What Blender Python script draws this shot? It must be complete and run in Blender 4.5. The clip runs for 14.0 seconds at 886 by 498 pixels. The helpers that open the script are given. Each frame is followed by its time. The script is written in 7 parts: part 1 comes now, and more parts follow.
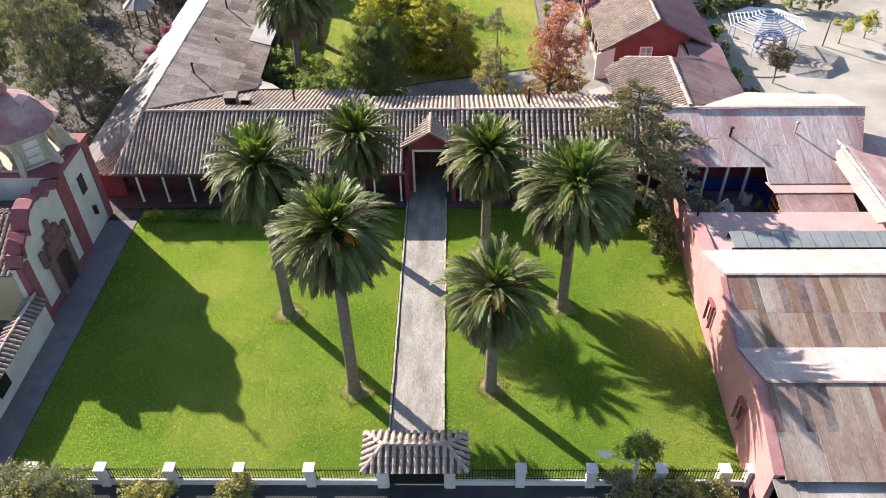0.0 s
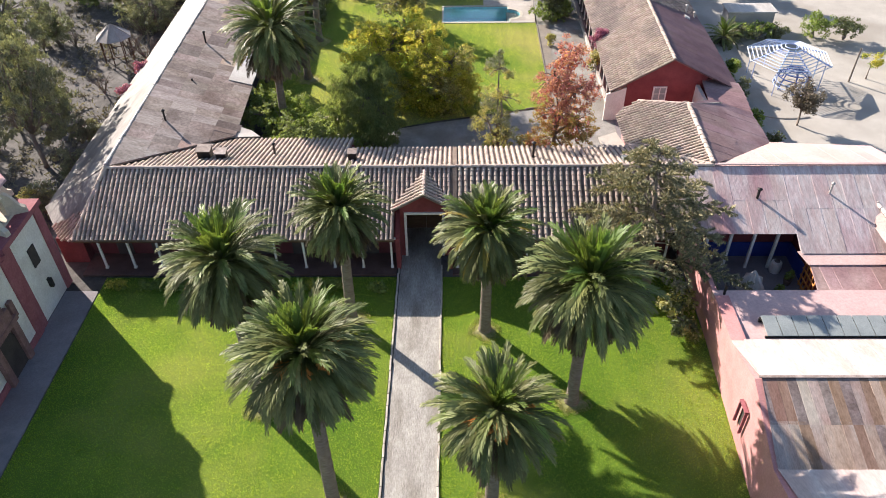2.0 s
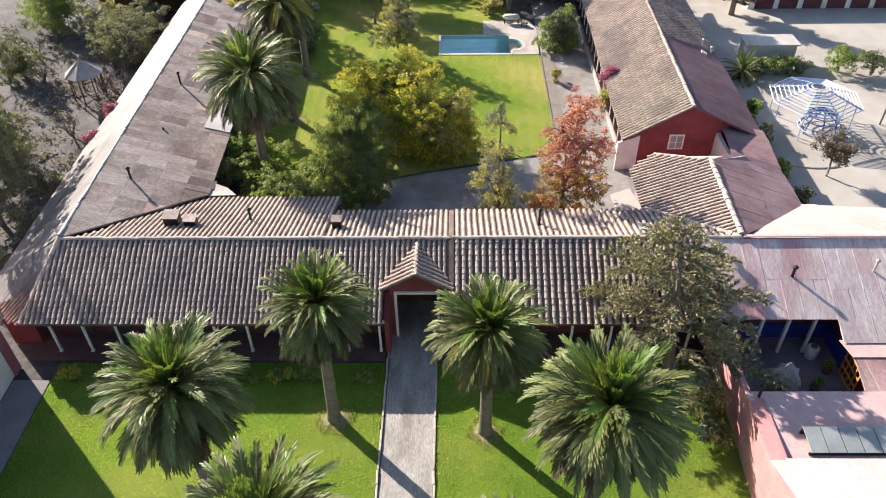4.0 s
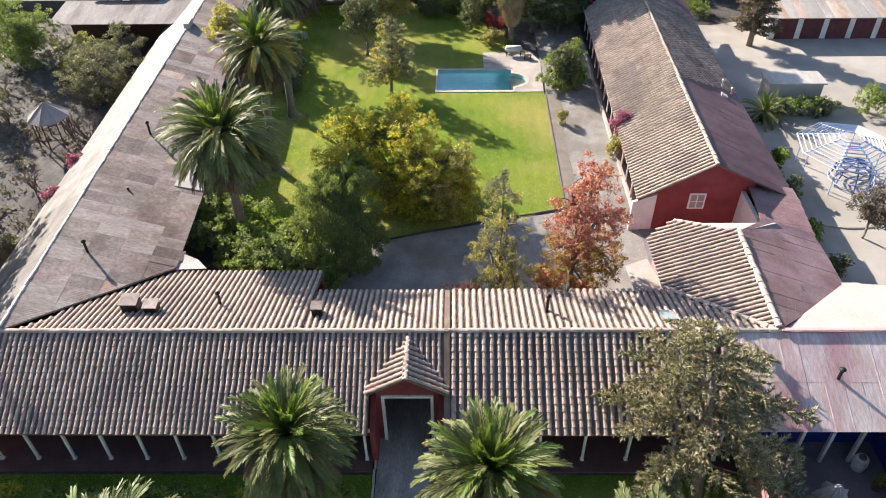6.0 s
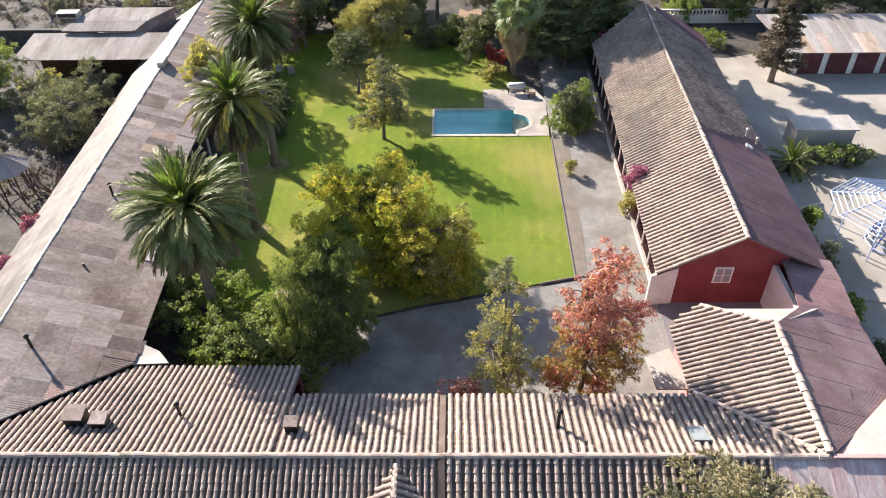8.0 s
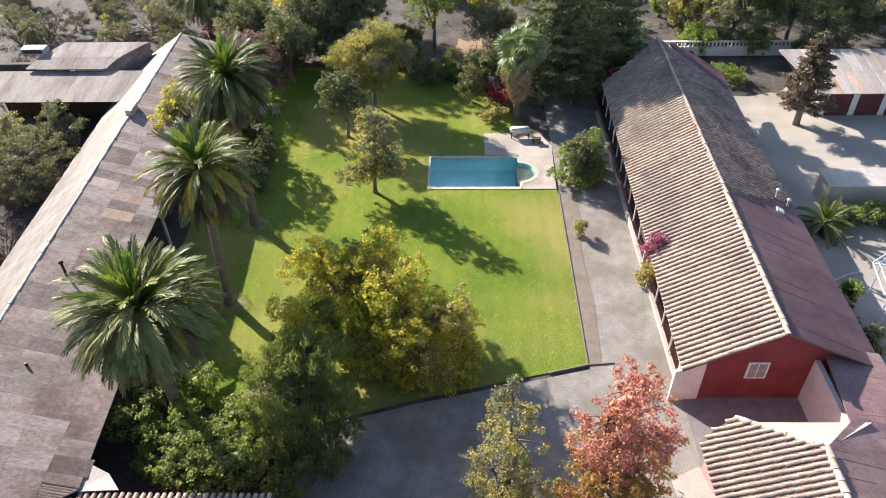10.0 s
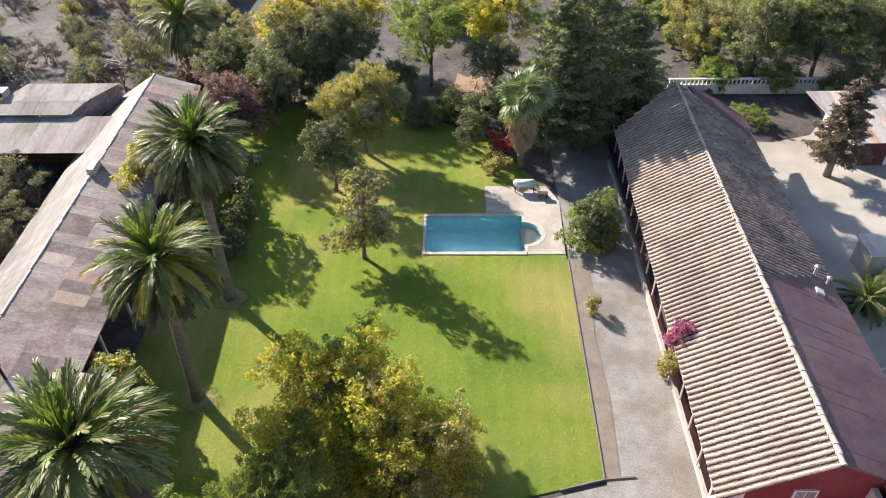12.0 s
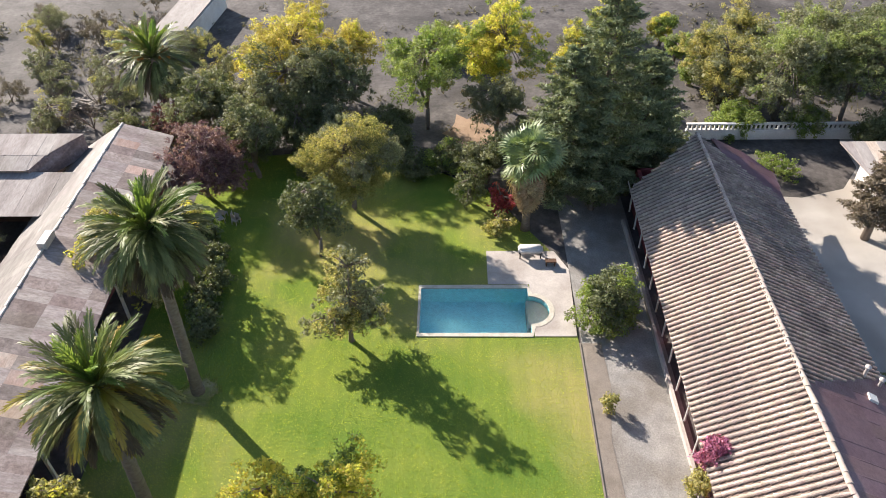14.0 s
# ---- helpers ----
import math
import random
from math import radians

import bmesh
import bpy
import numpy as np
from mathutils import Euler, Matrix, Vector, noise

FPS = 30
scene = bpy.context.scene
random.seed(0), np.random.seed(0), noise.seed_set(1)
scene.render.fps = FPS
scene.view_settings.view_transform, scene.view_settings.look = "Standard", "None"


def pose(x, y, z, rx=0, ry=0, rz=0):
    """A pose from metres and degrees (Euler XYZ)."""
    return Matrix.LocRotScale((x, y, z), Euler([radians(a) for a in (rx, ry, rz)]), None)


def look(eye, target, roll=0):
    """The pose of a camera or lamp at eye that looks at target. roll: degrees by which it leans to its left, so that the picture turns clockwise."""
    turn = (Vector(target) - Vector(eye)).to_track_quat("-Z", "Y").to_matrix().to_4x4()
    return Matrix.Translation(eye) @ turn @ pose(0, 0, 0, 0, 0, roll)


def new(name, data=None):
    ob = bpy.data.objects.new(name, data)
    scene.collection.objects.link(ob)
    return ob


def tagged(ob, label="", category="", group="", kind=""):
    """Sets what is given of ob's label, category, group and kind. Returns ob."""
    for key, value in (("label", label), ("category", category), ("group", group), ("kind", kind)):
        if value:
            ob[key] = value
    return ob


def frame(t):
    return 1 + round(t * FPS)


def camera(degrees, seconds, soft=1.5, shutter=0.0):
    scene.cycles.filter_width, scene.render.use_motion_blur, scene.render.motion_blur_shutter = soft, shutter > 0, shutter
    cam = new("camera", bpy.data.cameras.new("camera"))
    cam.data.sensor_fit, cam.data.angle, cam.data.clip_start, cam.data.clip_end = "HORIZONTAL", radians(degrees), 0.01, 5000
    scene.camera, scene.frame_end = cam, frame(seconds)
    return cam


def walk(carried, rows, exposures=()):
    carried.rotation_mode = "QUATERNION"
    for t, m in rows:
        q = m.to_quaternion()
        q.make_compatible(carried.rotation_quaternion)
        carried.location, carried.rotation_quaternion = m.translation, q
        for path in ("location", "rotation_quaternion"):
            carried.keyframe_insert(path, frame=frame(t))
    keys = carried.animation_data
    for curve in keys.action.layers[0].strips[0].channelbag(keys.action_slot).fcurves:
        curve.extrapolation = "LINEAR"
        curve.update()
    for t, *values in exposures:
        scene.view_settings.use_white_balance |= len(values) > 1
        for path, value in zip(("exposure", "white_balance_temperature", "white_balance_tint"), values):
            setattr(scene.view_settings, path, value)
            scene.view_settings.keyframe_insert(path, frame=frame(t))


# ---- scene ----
# ---- camera ----
cam = camera(62.17, 14.0, soft=0.95)
PITCH, ROLL, YAW = -40.345, 0.709, 0.613
PATH = [
    (0.0, 0.000, 0.000, 34.000),
    (0.5, 0.063, 1.858, 34.057),
    (1.0, 0.126, 3.721, 34.114),
    (1.5, 0.187, 5.589, 34.172),
    (2.0, 0.247, 7.463, 34.229),
    (2.5, 0.306, 9.341, 34.286),
    (3.0, 0.364, 11.225, 34.343),
    (3.5, 0.421, 13.115, 34.401),
    (4.0, 0.477, 15.009, 34.458),
    (4.5, 0.532, 16.909, 34.515),
    (5.0, 0.586, 18.814, 34.572),
    (5.5, 0.638, 20.724, 34.629),
    (6.0, 0.690, 22.640, 34.687),
    (6.5, 0.741, 24.560, 34.744),
    (7.0, 0.790, 26.486, 34.801),
    (7.5, 0.839, 28.417, 34.858),
    (8.0, 0.886, 30.354, 34.915),
    (8.5, 0.933, 32.295, 34.973),
    (9.0, 0.978, 34.242, 35.030),
    (9.5, 1.022, 36.194, 35.087),
    (10.0, 1.065, 38.152, 35.144),
    (10.5, 1.108, 40.114, 35.202),
    (11.0, 1.149, 42.082, 35.259),
    (11.5, 1.189, 44.055, 35.316),
    (12.0, 1.228, 46.034, 35.373),
    (12.5, 1.266, 48.017, 35.430),
    (13.0, 1.302, 50.006, 35.488),
    (13.5, 1.338, 52.000, 35.545),
    (14.0, 1.373, 53.999, 35.602),
]
walk(cam, [(t, pose(x, y, z, 90 + PITCH, ROLL, YAW)) for t, x, y, z in PATH], [(0.0, 1.25, 6500, 14), (14.0, 1.25, 6500, 14)])

# ---- light ----
world = bpy.data.worlds.new("sky")
scene.world = world
world.use_nodes = True
wn = world.node_tree.nodes
sky = wn.new("ShaderNodeTexSky")
sky.sky_type, sky.sun_disc = "NISHITA", False
sky.sun_elevation, sky.sun_rotation = radians(27.0), radians(-45.3)
sky.air_density, sky.dust_density = 1.0, 0.7
world.node_tree.links.new(sky.outputs[0], wn["Background"].inputs[0])
wn["Background"].inputs[1].default_value = 0.083

SUN_WAY = Vector((-0.711 * math.cos(radians(27.0)), 0.703 * math.cos(radians(27.0)), math.sin(radians(27.0))))
sun = new("sun", bpy.data.lights.new("sun", "SUN"))
sun.data.energy, sun.data.angle, sun.data.color = 5.0, radians(0.55), (1.0, 0.915, 0.8)
sun.matrix_world = look(SUN_WAY * 300, (0, 0, 0))

# ---- materials ----
MATS = {}


def surf(name, c1, c2, scale=1.0, c3=None, big=0.12, fine=14.0, bump=0.3, rough=0.85, metal=0.0, rand=0.0, leaf=0.0,
         stretch=(1, 1, 1), spec=0.3, island=False, dirt=0.25, stripes=0.0):
    """A surface with two scales of colour, fine relief, and a change from piece to piece."""
    if name in MATS:
        return MATS[name]
    m = bpy.data.materials.new(name)
    m.use_nodes = True
    nt = m.node_tree
    n, l = nt.nodes, nt.links
    b = n["Principled BSDF"]
    geo = n.new("ShaderNodeNewGeometry")
    mp = n.new("ShaderNodeMapping")
    mp.inputs["Scale"].default_value = stretch
    l.new(geo.outputs["Position"], mp.inputs["Vector"])

    def noise_at(s, detail=4.0, r=0.6):
        t = n.new("ShaderNodeTexNoise")
        t.inputs["Scale"].default_value, t.inputs["Detail"].default_value, t.inputs["Roughness"].default_value = s, detail, r
        l.new(mp.outputs[0], t.inputs["Vector"])
        return t.outputs["Fac"]

    def mixed(kind, fac, a, c):
        x = n.new("ShaderNodeMix")
        x.data_type, x.blend_type = "RGBA", kind
        for sock, v in ((x.inputs[0], fac), (x.inputs[6], a), (x.inputs[7], c)):
            if hasattr(v, "is_linked"):
                l.new(v, sock)
            else:
                sock.default_value = v if isinstance(v, float) else (*v, 1)
        return x.outputs[2]

    def ramp(v, lo, hi):
        r = n.new("ShaderNodeMapRange")
        r.inputs[1].default_value, r.inputs[2].default_value = lo, hi
        l.new(v, r.inputs[0])
        return r.outputs[0]

    col = mixed("MIX", ramp(noise_at(scale), 0.35, 0.65), c1, c2)
    if c3 and island and leaf:
        both = n.new("ShaderNodeMath")
        both.operation = "MULTIPLY_ADD"
        both.inputs[1].default_value = 0.55
        l.new(geo.outputs["Random Per Island"], both.inputs[0])
        l.new(noise_at(big, 3.0), both.inputs[2])
        col = mixed("MIX", ramp(both.outputs[0], 0.62, 0.98), col, c3)
    elif c3:
        col = mixed("MIX", ramp(noise_at(big, 3.0), 0.48, 0.66), col, c3)
    col = mixed("MULTIPLY", dirt, col, mixed("MIX", ramp(noise_at(fine, 5.0, 0.7), 0.28, 0.72), (0.35, 0.33, 0.3), (1.5, 1.5, 1.5)))
    if stripes:
        wv = n.new("ShaderNodeTexWave")
        wv.inputs["Scale"].default_value, wv.inputs["Distortion"].default_value = stripes, 1.2
        wv.inputs["Detail"].default_value, wv.inputs["Detail Scale"].default_value = 2.0, 0.6
        l.new(geo.outputs["Position"], wv.inputs["Vector"])
        col = mixed("MULTIPLY", 0.2, col, mixed("MIX", wv.outputs["Fac"], (0.72, 0.8, 0.72), (1.12, 1.08, 1.0)))
    if rand or island:
        v = n.new("ShaderNodeHueSaturation")
        if island:
            src = geo.outputs["Random Per Island"]
        else:
            src = n.new("ShaderNodeObjectInfo").outputs["Random"]
        q = n.new("ShaderNodeMapRange")
        q.inputs[3].default_value, q.inputs[4].default_value = 1 - rand, 1 + rand
        l.new(src, q.inputs[0])
        l.new(q.outputs[0], v.inputs["Value"])
        h = n.new("ShaderNodeMath")
        h.operation = "MULTIPLY_ADD"
        h.inputs[1].default_value, h.inputs[2].default_value = 0.035, 0.4825
        wob = n.new("ShaderNodeMath")
        wob.operation = "FRACT"
        sc = n.new("ShaderNodeMath")
        sc.operation = "MULTIPLY"
        sc.inputs[1].default_value = 7.31
        l.new(src, sc.inputs[0])
        l.new(sc.outputs[0], wob.inputs[0])
        l.new(wob.outputs[0], h.inputs[0])
        l.new(h.outputs[0], v.inputs["Hue"])
        l.new(col, v.inputs["Color"])
        col = v.outputs[0]
    l.new(col, b.inputs["Base Color"])
    b.inputs["Roughness"].default_value, b.inputs["Metallic"].default_value = rough, metal
    b.inputs["Specular IOR Level"].default_value = spec
    if bump:
        bp = n.new("ShaderNodeBump")
        bp.inputs["Strength"].default_value, bp.inputs["Distance"].default_value = bump, 0.05
        l.new(noise_at(fine * 1.7, 5.0, 0.7), bp.inputs["Height"])
        l.new(bp.outputs[0], b.inputs["Normal"])
    if leaf:
        tr = n.new("ShaderNodeBsdfTranslucent")
        tint = mixed("MULTIPLY", 1.0, col, (1.3, 1.3, 0.7))
        l.new(tint, tr.inputs[0])
        mx = n.new("ShaderNodeMixShader")
        mx.inputs[0].default_value = leaf
        l.new(b.outputs[0], mx.inputs[1])
        l.new(tr.outputs[0], mx.inputs[2])
        l.new(mx.outputs[0], n["Material Output"].inputs[0])
    MATS[name] = m
    return m


DIRT = surf("dry_earth", (0.075, 0.068, 0.065), (0.135, 0.124, 0.117), 0.45, (0.05, 0.046, 0.043), 0.09, 2.2, 0.8, dirt=0.6)
GRAVEL = surf("grey_gravel", (0.25, 0.24, 0.225), (0.35, 0.335, 0.31), 0.9, (0.22, 0.2, 0.175), 0.25, 9.0, 0.8, dirt=0.45)
STRAW = surf("dry_grass", (0.2, 0.22, 0.06), (0.3, 0.29, 0.12), 2.5, (0.33, 0.3, 0.18), 1.2, 6.0, 0.7, rough=0.95)
SOIL = surf("garden_soil", (0.2, 0.17, 0.14), (0.27, 0.235, 0.195), 0.9, (0.23, 0.2, 0.17), 0.3, 12.0, 0.7)
YARD = surf("pale_sand", (0.38, 0.35, 0.31), (0.46, 0.43, 0.385), 0.35, (0.31, 0.28, 0.24), 0.09, 14.0, 0.35)
DRIVE = surf("worn_driveway", (0.33, 0.31, 0.285), (0.44, 0.42, 0.385), 1.1, (0.26, 0.24, 0.21), 0.4, 7.0, 0.9, stretch=(1.6, 0.5, 1), dirt=0.5)
GRASS = surf("mown_grass", (0.09, 0.165, 0.024), (0.145, 0.225, 0.034), 0.22, (0.22, 0.26, 0.06), 0.1, 6.0, 0.4, rough=0.95, dirt=0.25, spec=0.05)
GRASS_BACK = surf("autumn_grass", (0.118, 0.198, 0.036), (0.198, 0.255, 0.052), 0.16, (0.34, 0.305, 0.12), 0.07, 6.0, 0.4, rough=0.95, dirt=0.3, stripes=0.28, spec=0.05)
BLADES = surf("grass_blades", (0.185, 0.345, 0.04), (0.3, 0.45, 0.06), 0.22, (0.44, 0.5, 0.11), 0.1, 3.0, 0.0, rough=0.6, rand=0.05, island=True, dirt=0.2, spec=0.15, leaf=0.62)
BLADES_BACK = surf("autumn_grass_blades", (0.25, 0.38, 0.055), (0.39, 0.48, 0.085), 0.16, (0.55, 0.53, 0.15), 0.07, 3.0, 0.0, rough=0.6, rand=0.05, island=True, dirt=0.2, stripes=0.28, spec=0.15, leaf=0.62)
BLADES_DRY = surf("dry_grass_blades", (0.4, 0.36, 0.2), (0.54, 0.48, 0.31), 1.5, (0.26, 0.3, 0.1), 0.8, 3.0, 0.0, rough=0.7, rand=0.12, island=True, dirt=0.3, leaf=0.4)
WALK = surf("slate_walk", (0.2, 0.185, 0.2), (0.26, 0.24, 0.25), 1.2, (0.17, 0.15, 0.16), 0.3, 10.0, 0.4)
# Floor colour darkened to hold the shade under the veranda roof.
VERANDA = surf("shaded_veranda_tile", (0.1, 0.06, 0.055), (0.14, 0.085, 0.075), 1.0, None, fine=9.0)
ASPHALT = surf("asphalt", (0.06, 0.06, 0.065), (0.085, 0.085, 0.09), 1.0, (0.05, 0.05, 0.05), 0.2, 20.0, 0.5)
KERB = surf("kerb_stone", (0.4, 0.36, 0.3), (0.5, 0.46, 0.4), 2.0, None, fine=9.0, rand=0.2)
TILE = surf("clay_tile", (0.43, 0.33, 0.27), (0.53, 0.435, 0.37), 1.6, (0.33, 0.27, 0.24), 0.35, 9.0, 0.45, rand=0.13, dirt=0.45)
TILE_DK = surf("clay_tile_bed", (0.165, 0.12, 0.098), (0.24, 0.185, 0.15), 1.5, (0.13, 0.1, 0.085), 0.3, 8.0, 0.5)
TILE_JOIN = surf("clay_tile_rest", (0.43, 0.33, 0.27), (0.53, 0.435, 0.37), 1.6, (0.33, 0.27, 0.24), 0.35, 9.0, 0.45, rand=0.13, island=True, dirt=0.45)
TILE_OLD = surf("old_grey_tile", (0.27, 0.2, 0.17), (0.4, 0.32, 0.27), 1.6, (0.2, 0.155, 0.14), 0.3, 9.0, 0.45, rand=0.22, island=True, dirt=0.5)
MORTAR = surf("ridge_mortar", (0.43, 0.34, 0.29), (0.53, 0.44, 0.38), 1.5, None, fine=7.0, rand=0.15)
ZINC = surf("weathered_zinc", (0.27, 0.21, 0.19), (0.38, 0.315, 0.29), 0.9, (0.2, 0.15, 0.13), 0.35, 5.0, 0.3, rough=0.6, metal=0.0, rand=0.13, stretch=(0.9, 0.9, 1), dirt=0.65)
ZINC_LIGHT = surf("greyer_zinc", (0.34, 0.285, 0.265), (0.44, 0.385, 0.36), 0.9, (0.25, 0.2, 0.18), 0.35, 5.0, 0.3, rough=0.6, metal=0.0, rand=0.09, stretch=(0.5, 1.5, 1), dirt=0.6)
ZINC_PALE = surf("pale_zinc", (0.4, 0.37, 0.345), (0.49, 0.46, 0.435), 0.6, (0.34, 0.3, 0.275), 0.2, 4.0, 0.2, rough=0.5, metal=0.0, rand=0.12, stretch=(2.0, 0.5, 1), dirt=0.35)
ZINC_DARK = surf("dark_stained_zinc", (0.185, 0.145, 0.135), (0.27, 0.225, 0.21), 0.9, (0.14, 0.105, 0.098), 0.35, 5.0, 0.3, rough=0.6, rand=0.16, stretch=(0.9, 0.9, 1), dirt=0.65)
ZINC_BARN = surf("barn_zinc", (0.32, 0.29, 0.272), (0.4, 0.37, 0.35), 0.6, (0.25, 0.22, 0.2), 0.25, 4.0, 0.2, rough=0.85, rand=0.08, stretch=(2.0, 0.5, 1), dirt=0.4, spec=0.2)
# Zinc for the sunward slopes, coloured darker to offset the direct sun.
ZINC_OUT = surf("sun_dimmed_zinc", (0.17, 0.156, 0.146), (0.235, 0.218, 0.205), 0.7, (0.13, 0.114, 0.105), 0.3, 3.0, 0.2, rough=0.6, rand=0.12, stretch=(2.0, 0.5, 1), dirt=0.5)
RUST_DK = surf("brown_rusted_zinc", (0.3, 0.185, 0.13), (0.4, 0.265, 0.2), 0.8, None, fine=5.0, bump=0.2, rough=0.65, rand=0.12, stretch=(2.4, 0.7, 1), dirt=0.45)
RUST = surf("rusted_zinc", (0.44, 0.305, 0.235), (0.54, 0.41, 0.335), 0.8, (0.58, 0.5, 0.44), 0.25, 5.0, 0.2, rough=0.6, rand=0.12, stretch=(2.4, 0.7, 1), dirt=0.45)
PINKMET = surf("faded_pink_metal", (0.6, 0.45, 0.425), (0.74, 0.64, 0.61), 1.4, (0.52, 0.31, 0.3), 0.16, 4.0, 0.2, rough=0.65, rand=0.08, stretch=(2.8, 0.5, 1), dirt=0.4, spec=0.15)
REDMET = surf("oxblood_metal", (0.165, 0.088, 0.1), (0.22, 0.13, 0.138), 0.6, (0.26, 0.165, 0.17), 0.18, 5.0, 0.2, rough=0.5, metal=0.1, rand=0.1, dirt=0.35)
FADEDRED = surf("faded_oxblood_metal", (0.27, 0.165, 0.165), (0.36, 0.235, 0.23), 0.6, (0.42, 0.3, 0.29), 0.2, 5.0, 0.2, rough=0.5, metal=0.1, rand=0.08, dirt=0.4)
# Door red with the shade of the south front in its colour.
DOORRED = surf("shaded_red_door", (0.09, 0.03, 0.034), (0.13, 0.045, 0.05), 1.2, None, fine=8.0)
REDSOIL = surf("red_brown_soil", (0.28, 0.19, 0.125), (0.36, 0.255, 0.175), 0.8, None, fine=8.0, bump=0.6)
PINKROOF = surf("pink_roof_paint", (0.53, 0.37, 0.35), (0.6, 0.44, 0.41), 0.5, (0.48, 0.34, 0.32), 0.16, 6.0, 0.2, rough=0.7, rand=0.05)
PALEPINK = surf("bleached_pink_metal", (0.5, 0.43, 0.4), (0.62, 0.57, 0.54), 0.5, (0.5, 0.39, 0.36), 0.2, 4.0, 0.2, rough=0.45, metal=0.1, rand=0.08, stretch=(2, 0.6, 1), dirt=0.3)
PINKWALL = surf("pink_stucco", (0.5, 0.24, 0.235), (0.58, 0.3, 0.29), 0.7, (0.44, 0.2, 0.2), 0.2, 9.0, 0.35)
REDWALL = surf("oxblood_wall", (0.19, 0.042, 0.046), (0.24, 0.06, 0.062), 0.8, (0.16, 0.04, 0.044), 0.25, 9.0, 0.3)
# REDWALL's colour with the shade under the eaves put in.
VERANDAWALL = surf("shaded_oxblood_wall", (0.11, 0.03, 0.034), (0.15, 0.042, 0.046), 0.8, (0.09, 0.026, 0.03), 0.25, 9.0, 0.3)
MAROON = surf("maroon_trim", (0.27, 0.09, 0.105), (0.33, 0.125, 0.14), 1.0, None, fine=8.0)
DOME = surf("dusty_dome_paint", (0.33, 0.15, 0.165), (0.41, 0.23, 0.235), 1.2, (0.48, 0.34, 0.34), 0.5, 8.0, 0.25)
WHITE = surf("limewash", (0.7, 0.67, 0.63), (0.79, 0.77, 0.73), 0.9, (0.62, 0.58, 0.54), 0.25, 8.0, 0.25)
YELLOW = surf("ochre_stucco", (0.5, 0.4, 0.24), (0.58, 0.49, 0.33), 0.9, (0.45, 0.37, 0.26), 0.25, 8.0, 0.3)
CREAM = surf("cream_stucco", (0.5, 0.445, 0.36), (0.6, 0.55, 0.46), 0.9, (0.44, 0.39, 0.32), 0.3, 8.0, 0.3)
STONE = surf("carved_stone", (0.18, 0.1, 0.095), (0.26, 0.15, 0.14), 2.0, None, fine=8.0, bump=0.6)
IRON = surf("black_iron", (0.025, 0.025, 0.025), (0.045, 0.04, 0.038), 3.0, None, rough=0.5, metal=0.4)
WOOD = surf("dark_wood", (0.09, 0.05, 0.032), (0.14, 0.08, 0.05), 1.5, None, stretch=(1, 1, 5))
OLDWOOD = surf("weathered_planks", (0.2, 0.18, 0.155), (0.3, 0.275, 0.245), 1.5, None, stretch=(5, 1, 1), rand=0.25)
ORANGEWOOD = surf("orange_wood", (0.5, 0.2, 0.05), (0.58, 0.26, 0.08), 1.5, None)
# Near-black stands in for the shade inside doors, windows and the hatch.
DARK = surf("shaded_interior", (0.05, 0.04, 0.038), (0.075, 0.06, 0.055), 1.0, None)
# Blue paint, deepened to carry the courtyard's shade.
BLUEPAINT = surf("shaded_blue_paint", (0.025, 0.045, 0.24), (0.04, 0.07, 0.3), 1.0, None)
BLUESTEEL = surf("blue_white_steel", (0.38, 0.46, 0.7), (0.5, 0.57, 0.76), 1.0, None, rough=0.4, rand=0.1)
WHITESTEEL = surf("white_steel", (0.62, 0.66, 0.72), (0.7, 0.73, 0.78), 1.0, None, rough=0.4, rand=0.1)
BLUETUBE = surf("bright_blue_steel", (0.06, 0.1, 0.3), (0.1, 0.15, 0.38), 1.0, None, rough=0.4)
CONCRETE = surf("pool_paving", (0.43, 0.39, 0.355), (0.51, 0.47, 0.425), 0.8, (0.36, 0.32, 0.285), 0.3, 10.0, 0.25)
POOLTILE = surf("pool_plaster", (0.34, 0.76, 0.8), (0.42, 0.81, 0.84), 0.8, None, fine=4.0)
BARK = surf("grey_bark", (0.16, 0.13, 0.105), (0.24, 0.2, 0.165), 3.0, None, fine=10.0, bump=0.8, stretch=(1, 1, 0.4))
PALMBARK = surf("palm_bark", (0.17, 0.135, 0.105), (0.25, 0.21, 0.17), 3.0, None, fine=7.0, bump=1.0, stretch=(1, 1, 2.5))
# Pale grey base paints the sky's reflection onto the glass.
SOLAR = surf("sky_tinted_glass", (0.26, 0.29, 0.29), (0.34, 0.37, 0.365), 0.8, None, rough=0.12, bump=0.0, spec=0.6)


def leaves(name, c1, c2, thin=0.4, rand=0.35, c3=None):
    c1, c2 = [tuple(min(0.8, v * 1.3) for v in c) for c in (c1, c2)]
    c3 = tuple(min(0.8, v * 1.3) for v in c3) if c3 else None
    return surf(name, c1, c2, 0.8, c3, 0.35, 6.0, 0.0, rough=0.55, rand=rand, leaf=thin, island=True, dirt=0.2, spec=0.35)


L_DARK = leaves("leaf_dark_green", (0.088, 0.104, 0.05), (0.14, 0.155, 0.078), 0.3)
L_PEPPER = leaves("leaf_pepper", (0.165, 0.205, 0.085), (0.245, 0.285, 0.125), 0.5)
L_YELLOW = leaves("leaf_yellow_green", (0.24, 0.28, 0.05), (0.37, 0.38, 0.075), 0.6, 0.3, (0.42, 0.36, 0.1))
L_GOLD = leaves("leaf_gold", (0.28, 0.255, 0.06), (0.36, 0.31, 0.085), 0.35, 0.2, (0.42, 0.35, 0.1))
